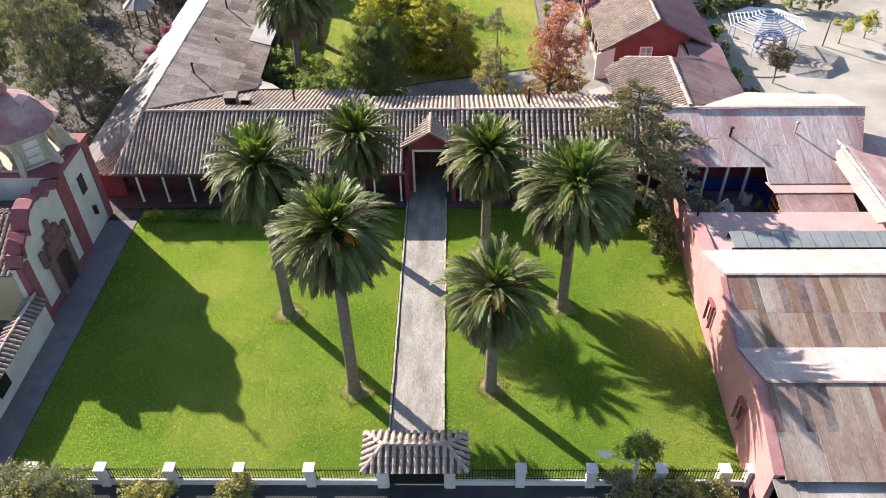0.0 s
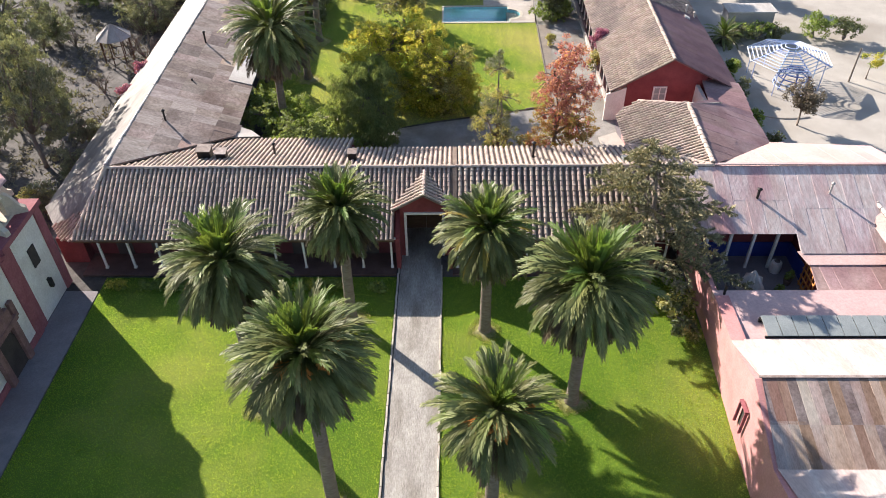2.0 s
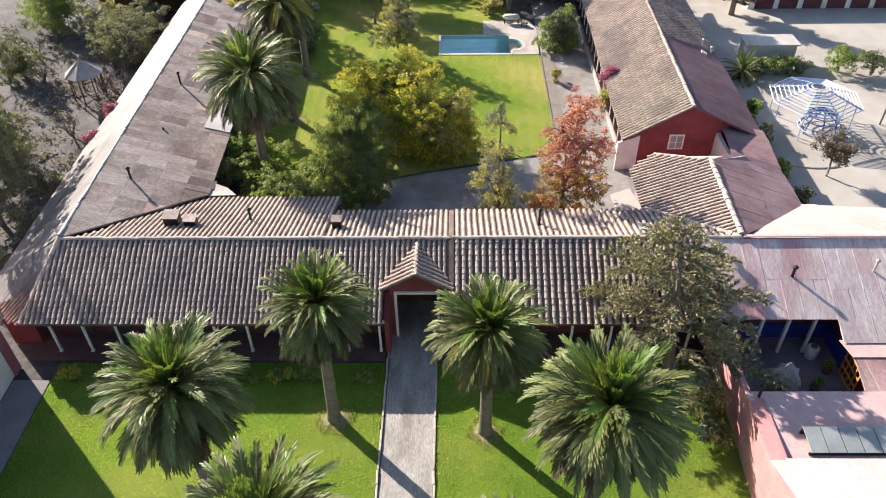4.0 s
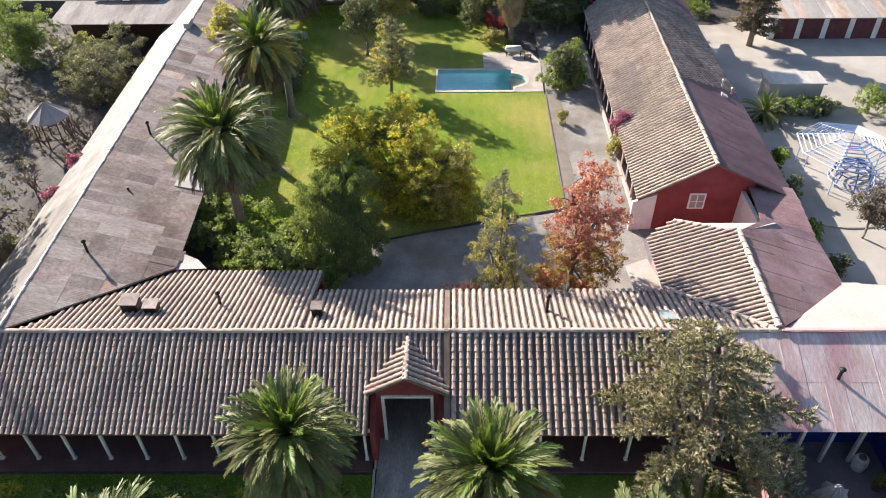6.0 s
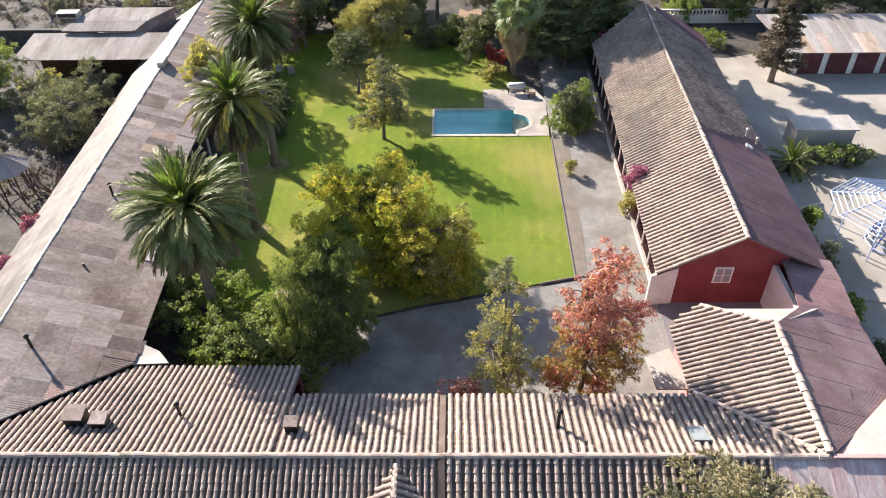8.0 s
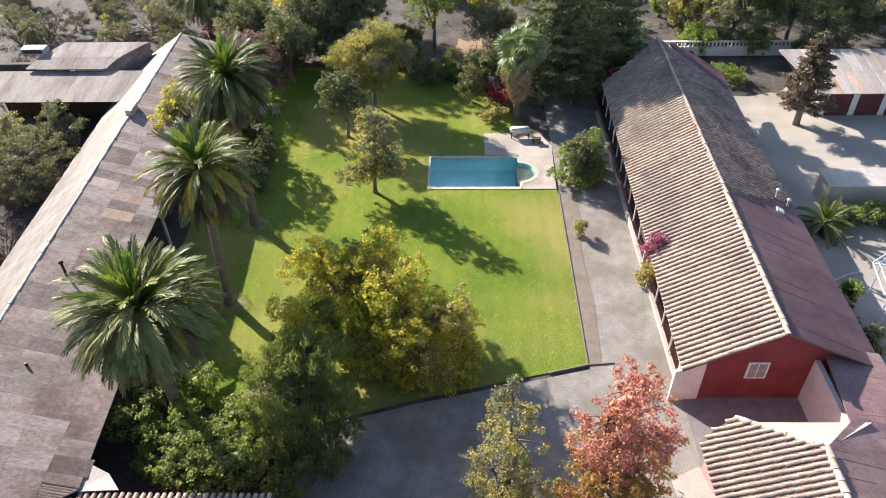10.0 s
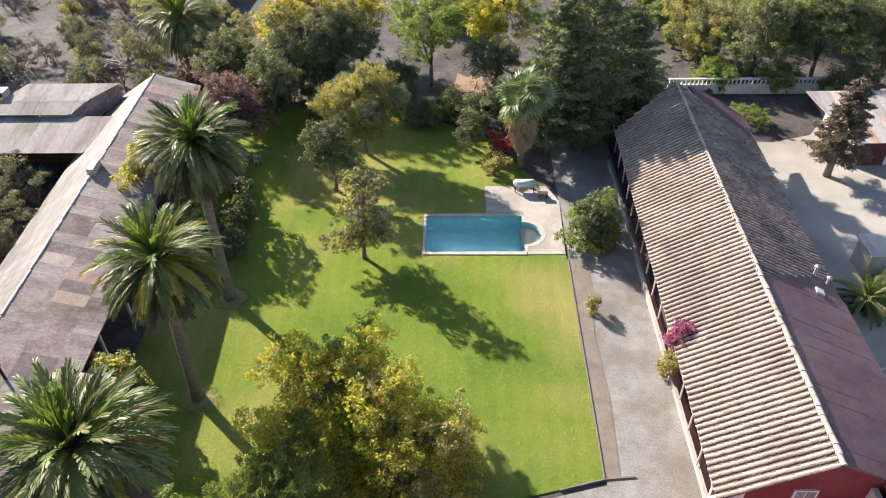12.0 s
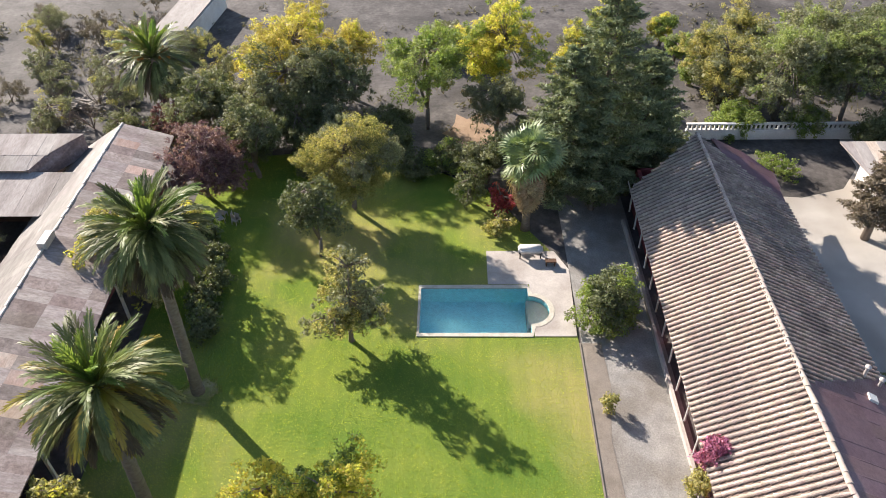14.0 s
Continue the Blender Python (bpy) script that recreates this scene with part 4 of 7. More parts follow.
roof_slope(red, [(sk_x(18.9, 65.4), 65.4), (sk_x(13.9, 65.4), 65.4), (sk_x(13.9, 99.3), 99.3), (sk_x(18.9, 102.2), 102.2)], (1, -0.022), z_rw, "long slope of ridged clay tiles",
           near=lambda x, y: y < 76, pitch=0.37)
roof_slope(red, [(sk_x(18.9, 78.3), 78.3), (25.2, 80.9), (25.5, 97.5), (sk_x(18.9, 102.2), 102.2)], (-1, 0.022), z_re, "old greyed clay tiles", mat=TILE_OLD, pitch=0.37)
sheet_slope(red, [(sk_x(18.9, 65.4), 65.4), (25.05, 65.4), (25.25, 80.9), (sk_x(18.9, 78.3), 78.3)], (-1, 0.022), z_re, [REDMET], length=3.4, seed=15)
sheet_slope(red, [(22.3, 97.4), (25.5, 97.4), (25.9, 101.4), (23.8, 102.6), (21.0, 102.6)], (-1, 0.022), lambda x, y: z_re(x, y) + 0.03, [REDMET], length=3.2, seed=16)
ridge_line(red, (18.9, 65.3, 6.08), (sk_x(18.9, 102.2), 102.2, 6.08), 0.17)
flue(23.9, 80.6, z_re(23.9, 80.6), 0.7, 0.09, ZINC_PALE)
flue(24.7, 80.2, z_re(24.7, 80.2), 0.5, 0.09, ZINC_PALE)
vb = thing("roof_hatch", (23.6, 79.0, z_re(23.6, 79)), "small white roof hatch on metal sheets", "hatch")
part("lid", solid([(23.3, 78.7, z_re(23.3, 79) + 0.2), (23.8, 78.6, z_re(23.8, 79) + 0.2), (23.9, 79.1, z_re(23.9, 79) + 0.2), (23.4, 79.2, z_re(23.4, 79) + 0.2)], 0.3), WHITE, vb)

# ---- east front block: pink buildings ----
block = thing("pink_building", (22, 32, 0), "low pink-walled building with pitched rusty zinc roofs", "building")
tops = [(19.5, 3.5), (23.9, 4.75), (27.3, 3.6), (31.9, 4.75), (35.4, 3.55), (39.6, 3.2), (39.6, 3.2)]


def wall_x(y):
    return 15.07 + 0.05 * (y - 23)


prof = [(wall_x(y), y, z) for y, z in tops[:-1]]
part("wall_west", solid([(wall_x(19.5), 19.5, 0)] + prof + [(wall_x(39.6), 39.6, 0)], (0.85, 0, 0)), PINKWALL, block, "pink stucco wall with gables")
part("wall_south", boxes((15.2, 40, 19.5, 19.8, 0, 3.4)), PINKWALL, block)
part("wall_low", solid([(15.9, 39.6, 3.2), (16.2, 39.6, 3.2), (16.35, 47, 2.6), (16.05, 47, 2.6)], 3.2), PINKWALL, block, "pink garden wall")
for y0, zz in ((31.2, 1.3), (23.8, 1.3)):
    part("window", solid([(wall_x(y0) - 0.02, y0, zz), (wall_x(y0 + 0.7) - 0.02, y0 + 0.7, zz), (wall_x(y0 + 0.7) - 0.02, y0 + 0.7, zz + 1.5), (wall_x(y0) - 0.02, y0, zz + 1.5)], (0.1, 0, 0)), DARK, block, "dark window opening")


for y0 in (31.1, 23.7):
    part("grille", boxes((wall_x(y0) - 0.22, wall_x(y0) - 0.05, y0, y0 + 0.06, 1.2, 2.95), (wall_x(y0) - 0.22, wall_x(y0) - 0.05, y0 + 0.84, y0 + 0.9, 1.2, 2.95), (wall_x(y0) - 0.24, wall_x(y0) - 0.03, y0, y0 + 0.9, 2.9, 2.98)), MAROON, block, "maroon window hood")


def sl(y0, z0, y1, z1):
    return lambda x, y: z0 + (z1 - z0) * (y - y0) / (y1 - y0)


XE = 42.0
sheet_slope(block, [(15.9, 31.9), (XE, 31.9), (XE, 35.5), (15.7, 35.5)], (0, -1), sl(35.5, 3.6, 31.9, 4.8), [PALEPINK], length=3.6, seed=21, width=0.74)
sheet_slope(block, [(15.5, 27.3), (XE, 27.3), (XE, 31.95), (15.9, 31.95)], (0, 1), sl(27.3, 3.65, 31.95, 4.8), [RUST, RUST_DK, ZINC, ZINC_PALE], length=2.5, weights=[8, 3, 0.6, 0.5], seed=22, width=0.52)
sheet_slope(block, [(15.7, 23.9), (XE, 23.9), (XE, 27.35), (15.5, 27.35)], (0, -1), sl(27.3, 3.65, 23.9, 4.8), [PALEPINK], length=3.6, seed=23, width=0.74)
sheet_slope(block, [(15.4, 19.3), (XE, 19.3), (XE, 23.95), (15.7, 23.95)], (0, 1), sl(19.3, 3.5, 23.95, 4.8), [RUST, RUST_DK, ZINC], length=2.5, weights=[8, 2, 2], seed=24, width=0.52)
part("ridge_flashing", boxes((15.7, XE, 31.85, 32.0, 4.86, 4.9), (15.6, XE, 23.85, 24.0, 4.86, 4.9)), ZINC, block)
sheet_slope(block, [(15.0, 16.5), (XE, 16.5), (XE, 19.4), (14.9, 19.4)], (0, 1), sl(16.5, 2.9, 19.4, 3.25), [ZINC_PALE], length=3.0, seed=25)
part("flat_roof", boxes((15.9, XE, 35.5, 40.05, 2.9, 3.2)), PINKROOF, block, "flat pink painted roof")
solar = thing("solar_collector", (22.6, 36.8, 3.2), "row of glass solar panels tinted with sky reflection on a flat roof", "solar panel")
for i in range(13):
    x = 17.95 + i * 0.87
    part("panel", solid([(x, 36.15, 3.36), (x + 0.82, 36.15, 3.36), (x + 0.76, 37.5, 3.62), (x - 0.06, 37.5, 3.62)], 0.06), SOLAR, solar)
part("rack", boxes((17.8, 29.2, 36.1, 36.2, 3.2, 3.32), (17.8, 29.2, 37.35, 37.45, 3.2, 3.55)), IRON, solar)


def z_fr(x, y):
    return RIDGE_Z - 0.4 * (RIDGE_Y - y)


eastroof = thing("east_front_range", (24, 47, 0), "range with faded pink corrugated roof beside a courtyard", "building")
for w in ((16, 23.7, 47.0, 47.3, 0, 3.6), (23.7, 24.0, 42.0, 47.3, 0, 2.7), (23.4, 28, 40.1, 40.25, 0, 2.4), (24.6, 31, 53.6, 53.9, 0, 4.2)):
    part("wall", boxes(w), REDWALL, eastroof)
sheet_slope(eastroof, [(14.2, EAVE_Y), (22.7, EAVE_Y), (22.7, 50), (15.5, 50)], (0, 1), z_fr, [PINKMET], length=3.0, seed=31)
sheet_slope(eastroof, [(22.7, 43.9), (29.2, 43.9), (31.3, 50.1), (22.7, 50.1)], (0, 1), z_fr, [PINKMET], length=3.0, seed=32)
sheet_slope(eastroof, [(18.2, 50.0), (31.3, 50.0), (31.3, 54.6), (24.4, 55.6)], (0, -1), lambda x, y: RIDGE_Z - 0.3 * (y - 50), [PINKROOF], length=5.6, seed=33)
sheet_slope(eastroof, [(28.6, 38.0), (28.6, 47.0), (31.0, 49.6), (44, 49.6), (44, 38)], (-1, 0), lambda x, y: 4.3 - 0.25 * (x - 28.6), [PINKMET], length=4.0, seed=34)
sheet_slope(eastroof, [(28.6, 38.0), (28.6, 47.2), (27.9, 45.6), (27.7, 38)], (1, 0), lambda x, y: 4.1 - 0.25 * (28.6 - x), [PINKROOF], length=2.6, seed=36)
part("ridge_flashing", boxes((18.2, 31.3, 49.95, 50.15, 5.64, 5.72)), PINKROOF, eastroof)
part("canopy", solid([(22.5, 43.96, 2.96), (28.8, 43.96, 2.96), (28.6, 42.75, 2.86), (22.85, 42.75, 2.86)], 0.08), PINKROOF, eastroof)
sheet_slope(eastroof, [(22.65, 40.2), (27.9, 40.2), (28.3, 42.8), (23.0, 42.8)], (0, 1), sl(40.2, 2.55, 42.8, 2.74), [FADEDRED], length=3.3, seed=35, width=0.8)
ridge_line(eastroof, (28.6, 38, 4.38), (28.6, 47.8, 4.38), 0.16, PALEPINK)
for i in range(4):
    x = 17.2 + i * 1.55
    part("post", boxes((x - 0.09, x + 0.09, 45.6, 45.78, 0, 3.35)), WHITE, eastroof, "pale courtyard post")
part("blue_dado", boxes((16.4, 23.6, 46.9, 46.98, 0, 1.25), (23.58, 23.66, 44.2, 46.9, 0, 1.25)), BLUEPAINT, eastroof, "blue painted dado, darkened for shade")
flue(20.6, 47.6, z_fr(0, 47.6), 0.7, 0.09)
flue(25.5, 47.9, z_fr(0, 47.9), 0.8, 0.07, ZINC_PALE)
flue(16.5, 39.7, 3.2, 0.75, 0.08)
rail = thing("orange_gate", (23.35, 43.1, 0), "orange wooden lattice gate standing open in the courtyard", "gate")
for k in range(5):
    y = 42.2 + k * 0.42
    part("slat", boxes((23.3, 23.36, y - 0.05, y + 0.05, 0.1, 2.25)), ORANGEWOOD, rail)
for z in (0.35, 0.95, 1.55, 2.15):
    part("crossbar", boxes((23.25, 23.3, 42.12, 43.96, z - 0.06, z + 0.06)), ORANGEWOOD, rail)
tarp = thing("white_parasol", (19.6, 42.8, 0), "folded white parasol standing in the courtyard", "parasol")
part("pole", tube(bmesh.new(), [(19.6, 42.8, 0), (19.62, 42.8, 2.25)], 0.03, 6), WOOD, tarp)
bm = bmesh.new()
rings = [[bm.verts.new((19.6 + r * (1.0 if k % 2 else 0.5) * math.cos(k * math.pi / 9), 42.8 + r * (1.0 if k % 2 else 0.5) * math.sin(k * math.pi / 9), z + (0.25 * math.sin(k * 1.7) if r > 0.6 else 0))) for k in range(18)] for r, z in ((0.95, 0.7), (0.8, 1.25), (0.42, 1.75), (0.06, 2.3))]
for low, high in zip(rings, rings[1:]):
    for k in range(18):
        bm.faces.new((low[k], low[(k + 1) % 18], high[(k + 1) % 18], high[k]))
part("canopy", bm, WHITE, tarp)
barrel = thing("water_barrel", (22.2, 45.3, 0), "round white plastic water barrel in the courtyard", "barrel")
part("drum", lathe(bmesh.new(), 22.2, 45.3, [(0.02, 0.02), (0.34, 0.02), (0.4, 0.45), (0.35, 0.85), (0.02, 0.92)], 16), WHITE, barrel)
part("lid", lathe(bmesh.new(), 22.2, 45.3, [(0.02, 0.93), (0.2, 0.93), (0.18, 1.0), (0.02, 1.02)], 12), ZINC_DARK, barrel)

# ---- church ----
church = thing("church", (-30, 40, 0), "small white church with maroon trim and ochre cupola", "church")
FX = -26.15
part("tower_block", boxes((-34, FX - 0.12, 39.9, 44.3, 0, 6.6)), WHITE, church, "limewashed tower block")
for y0, y1 in ((39.75, 40.45), (43.75, 44.45)):
    part("corner_strip", boxes((FX - 0.5, FX, y0, y1, 0, 6.6)), MAROON, church, "maroon corner strip")
part("tower_side", boxes((-34, FX - 0.3, 44.3, 44.45, 0, 6.6)), MAROON, church)
part("cornice", boxes((-34.2, FX + 0.15, 39.6, 44.6, 6.6, 6.95)), MAROON, church, "maroon cornice and roof deck")
part("tower_window", boxes((FX - 0.14, FX - 0.04, 41.75, 42.5, 3.6, 5.0)), DARK, church, "dark square window")
part("wall_lamp", boxes((FX - 0.12, FX + 0.15, 42.25, 42.45, 1.5, 2.2)), IRON, church)
CX, CY = -29.2, 42.1
part("cupola_base", lathe(bmesh.new(), CX, CY, [(0.1, 6.95), (2.6, 6.95), (2.6, 7.12), (0.1, 7.12)], 8, math.pi / 8), CREAM, church)
for k in range(8):
    a = math.pi / 4 * k
    d, s = Vector((math.cos(a), math.sin(a), 0)), Vector((-math.sin(a), math.cos(a), 0))
    c = Vector((CX, CY, 0)) + d * 1.93
    up = Vector((0, 0, 1))
    if k % 2 == 0:
        pts = [(-0.9, 7.1), (-0.55, 7.1), (-0.55, 8.3), (-0.42, 8.68), (0, 8.88), (0.42, 8.68), (0.55, 8.3), (0.55, 7.1), (0.9, 7.1), (0.9, 9.12), (-0.9, 9.12)]
        part("arch_wall", solid([c + s * w + up * z for w, z in pts], d * 0.28), CREAM, church, "cream wall with an open arch")
        part("arch_trim", solid([c + d * 0.27 + s * w + up * z for w, z in ((-0.68, 8.3), (-0.56, 8.3), (-0.43, 8.7), (0, 8.9), (0.43, 8.7), (0.56, 8.3), (0.68, 8.3), (0.52, 8.8), (0, 9.04), (-0.52, 8.8))], d * 0.06), WHITE, church)
    else:
        part("cupola_wall", solid([c + s * w + up * z for w, z in ((-0.9, 7.1), (0.9, 7.1), (0.9, 9.12), (-0.9, 9.12))], d * 0.28), CREAM, church, "cream plastered cupola wall")
        for z0, z1 in ((7.25, 7.7), (7.8, 8.3), (8.4, 8.85)):
            part("panel", solid([c + d * 0.27 + s * w + up * z for w, z in ((-0.48, z0), (0.48, z0), (0.48, z1), (-0.48, z1))], d * 0.1), WHITE, church, "pale raised panel")
    e = a + math.pi / 8
    d2, s2 = Vector((math.cos(e), math.sin(e), 0)), Vector((-math.sin(e), math.cos(e), 0))
    prof = ((2.3, 6.95), (3.3, 6.95), (3.28, 7.3), (3.0, 7.5), (2.85, 7.9), (2.62, 8.35), (2.3, 8.55))
    part("buttress", solid([Vector((CX, CY, 0)) + d2 * r + s2 * -0.16 + up * z for r, z in prof], s2 * 0.32), CREAM, church, "cream scroll buttress")
part("cornice_ring", lathe(bmesh.new(), CX, CY, [(2.0, 9.1), (2.55, 9.1), (2.75, 9.2), (2.78, 9.34), (2.0, 9.34)], 8, math.pi / 8), CREAM, church)
part("dome", lathe(bmesh.new(), CX, CY, [(0.05, 9.32), (2.95, 9.3), (2.92, 9.42), (2.5, 9.62), (2.2, 9.98), (1.98, 10.45), (1.6, 10.9), (1.05, 11.22), (0.4, 11.4)], 8, math.pi / 8), DOME, church, "dusty maroon eight-sided dome")
part("ball", lathe(bmesh.new(), CX, CY, [(0.2, 11.35), (0.45, 11.5), (0.55, 11.8), (0.45, 12.1), (0.2, 12.3)], 12), DOME, church, "maroon ball finial", smooth=True)
part("cross", boxes((CX - 0.04, CX + 0.04, CY - 0.04, CY + 0.04, 12.2, 13.6), (CX - 0.04, CX + 0.04, CY - 0.35, CY + 0.35, 13.0, 13.08)), IRON, church)
# curved front
steps = [(32.75, 0), (32.75, 4.7), (33.1, 5.3), (33.5, 5.0), (33.7, 5.75), (34.3, 6.1), (34.7, 5.8), (34.95, 6.6), (35.5, 7.0), (36.3, 7.15), (37.1, 7.0), (37.7, 6.55), (38.2, 6.75), (38.7, 6.4), (39.2, 6.55), (39.75, 6.3), (39.75, 0)]
part("front", solid([(FX - 0.05, y, z) for y, z in steps], (-0.7, 0, 0)), WHITE, church, "white curved church front")
rim = steps[1:-1]
for (ya, za), (yb, zb) in zip(rim, rim[1:]):
    part("scroll_coping", solid([(FX + 0.12, ya, za + 0.14), (FX + 0.12, yb, zb + 0.14), (FX - 0.95, yb, zb + 0.14), (FX - 0.95, ya, za + 0.14)], 0.26), MAROON, church, "maroon scrolled coping")
part("pilaster", boxes((FX - 0.3, FX + 0.08, 32.6, 33.5, 0, 4.75), (FX - 0.3, FX + 0.08, 39.1, 39.75, 0, 6.3), (FX - 0.06, FX + 0.06, 33.5, 39.1, 0, 0.5)), MAROON, church, "maroon pilasters")
part("finial", lathe(bmesh.new(), FX - 0.4, 33.4, [(0.2, 4.9), (0.42, 5.1), (0.3, 5.35), (0.4, 5.6), (0.46, 5.9), (0.3, 6.2), (0.08, 6.5)], 10), MAROON, church, "maroon urn finial", smooth=True)
portal = part("portal", boxes((FX, FX + 0.3, 35.1, 35.6, 0, 3.0), (FX, FX + 0.3, 37.3, 37.8, 0, 3.0), (FX, FX + 0.35, 34.9, 38.0, 3.0, 3.35), (FX, FX + 0.3, 35.3, 37.6, 3.35, 4.2),
                              (FX, FX + 0.28, 35.7, 37.2, 4.2, 4.8), (FX, FX + 0.2, 36.3, 36.6, 4.8, 5.5), (FX, FX + 0.22, 34.6, 35.0, 3.0, 4.2), (FX, FX + 0.22, 37.9, 38.3, 3.0, 4.2)), STONE, church, "carved dark stone portal")
part("door", solid([(FX + 0.05, y, z) for y, z in ((35.6, 0), (37.3, 0), (37.3, 2.3), (37.0, 2.75), (36.45, 2.95), (35.9, 2.75), (35.6, 2.3))], (0.06, 0, 0)), DARK, church, "dark arched door")
part("nave_wall", boxes((-44, FX - 0.75, 33.0, 33.4, 0, 4.4), (-44, -26.9, 39.4, 39.9, 0, 4.4)), YELLOW, church, "ochre nave wall")


def z_na(x, y):
    return 4.3 + (y - 32.6) * 0.45


roof_slope(church, [(-44, 32.6), (-26.95, 32.6), (-26.95, 36.4), (-44, 36.4)], (0, 1), z_na, "nave roof of clay tiles", mat=TILE_OLD)
roof_slope(church, [(-44, 36.4), (-26.95, 36.4), (-26.95, 39.9), (-44, 39.9)], (0, -1), lambda x, y: 6.0 - (y - 36.4) * 0.45, "nave roof of clay tiles", mat=TILE_OLD)

gwall = thing("garden_wall", (-25.8, 27, 0), "white garden wall with tiled coping", "wall")
part("wall", boxes((-26.1, -25.75, 16, 32.6, 0, 2.4)), WHITE, gwall)
part("window_grille", boxes((-25.78, -25.7, 26.0, 27.2, 0.8, 2.0)), IRON, gwall, "black iron grille")
roof_slope(gwall, [(-25.25, 16), (-25.95, 16), (-25.95, 32.5), (-25.25, 32.5)], (-1, 0), lambda x, y: 2.45 + (-25.25 - x) * 0.5, "tiled coping", mat=TILE_OLD, thick=0.1)
roof_slope(gwall, [(-26.65, 16), (-25.95, 16), (-25.95, 32.5), (-26.65, 32.5)], (1, 0), lambda x, y: 2.45 + (x + 26.65) * 0.5, "tiled coping", mat=TILE_OLD, thick=0.1)
ridge_line(gwall, (-25.95, 16, 2.86), (-25.95, 32.5, 2.86), 0.12)

# ---- front fence and gate ----
fence = thing("street_fence", (-8, 21.2, 0), "white pillared fence with black iron railings", "fence", kind="")
fx = [-25.2, -21.7, -18.15, -14.59, -11.03, -7.45, -3.64, -0.35, 3.32, 6.91, 10.4, 13.6, 15.0]
BAR_ME = to_mesh("bar", boxes((-0.014, 0.014, -0.014, 0.014, 0.42, 1.38), (-0.022, 0.022, -0.022, 0.022, 1.3, 1.36)), IRON)
for i, x in enumerate(fx):
    h = 1.75 if x in (-3.64, -0.35) else 1.5
    bm = boxes((x - 0.24, x + 0.24, 20.95, 21.43, -0.05, h - 0.12), (x - 0.29, x + 0.29, 20.9, 21.48, h - 0.12, h))
    bmesh.ops.bevel(bm, geom=bm.edges[:], offset=0.015, segments=1, affect="EDGES")
    part("pillar", bm, WHITE, fence, "white plastered pillar")
    if i + 1 < len(fx) and x != -3.64:
        x2 = fx[i + 1]
        part("base_wall", boxes((x + 0.24, x2 - 0.24, 21.08, 21.3, -0.05, 0.42)), WHITE, fence)
        part("rail", boxes((x + 0.24, x2 - 0.24, 21.17, 21.21, 0.5, 0.54), (x + 0.24, x2 - 0.24, 21.17, 21.21, 1.2, 1.24)), IRON, fence)
        n = max(2, int((x2 - x - 0.5) / 0.145))
        for k in range(n):
            ob = new("bar", BAR_ME)
            ob.parent, ob.matrix_parent_inverse = fence, AT[fence.name].inverted()
            ob.matrix_basis = pose(x + 0.3 + (x2 - x - 0.6) * k / (n - 1), 21.19, 0)
gate = thing("entrance_gate", (-2, 21.15, 0), "entrance gate under a hipped clay-tile roof", "gate")
part("pier", boxes((-4.0, -3.5, 20.9, 21.4, 0, 2.9)), WHITE, gate)
part("pier", boxes((-0.5, 0.0, 20.9, 21.4, 0, 2.9)), WHITE, gate)
part("beam", boxes((-4.2, 0.3, 20.75, 20.95, 2.75, 3.0), (-4.2, 0.3, 21.35, 21.55, 2.75, 3.0)), WOOD, gate)
part("leaf", boxes((-3.5, -0.5, 21.12, 21.2, 0.1, 2.3)), IRON, gate, "black iron gate leaves")
gx0, gx1, gy0, gy1, gm = -4.55, 0.6, 19.95, 22.25, 21.1
roof_slope(gate, [(gx0, gy0), (gx1, gy0), (gx1 - 1.0, gm), (gx0 + 1.0, gm)], (0, 1), lambda x, y: 2.95 + (y - gy0) * 0.6, "front slope", near=lambda x, y: True, thick=0.1)
roof_slope(gate, [(gx0, gy1), (gx1, gy1), (gx1 - 1.0, gm), (gx0 + 1.0, gm)], (0, -1), lambda x, y: 2.95 + (gy1 - y) * 0.6, "back slope", near=lambda x, y: True, thick=0.1)
roof_slope(gate, [(gx0, gy0), (gx0 + 1.0, gm), (gx0, gy1)], (1, 0), lambda x, y: 2.95 + (x - gx0) * 0.69, "hip", near=lambda x, y: True, thick=0.1)
roof_slope(gate, [(gx1, gy0), (gx1 - 1.0, gm), (gx1, gy1)], (-1, 0), lambda x, y: 2.95 + (gx1 - x) * 0.69, "hip", near=lambda x, y: True, thick=0.1)
ridge_line(gate, (gx0 + 1, gm, 3.68), (gx1 - 1, gm, 3.68), 0.15)
for a, b in (((gx0, gy0), (gx0 + 1, gm)), ((gx0, gy1), (gx0 + 1, gm)), ((gx1, gy0), (gx1 - 1, gm)), ((gx1, gy1), (gx1 - 1, gm))):
    ridge_line(gate, (*a, 3.0), (*b, 3.68), 0.12)

# ---- pool ----
pool = thing("swimming_pool", (2.7, 89.5, 0), "rectangular blue swimming pool with round steps", "pool")


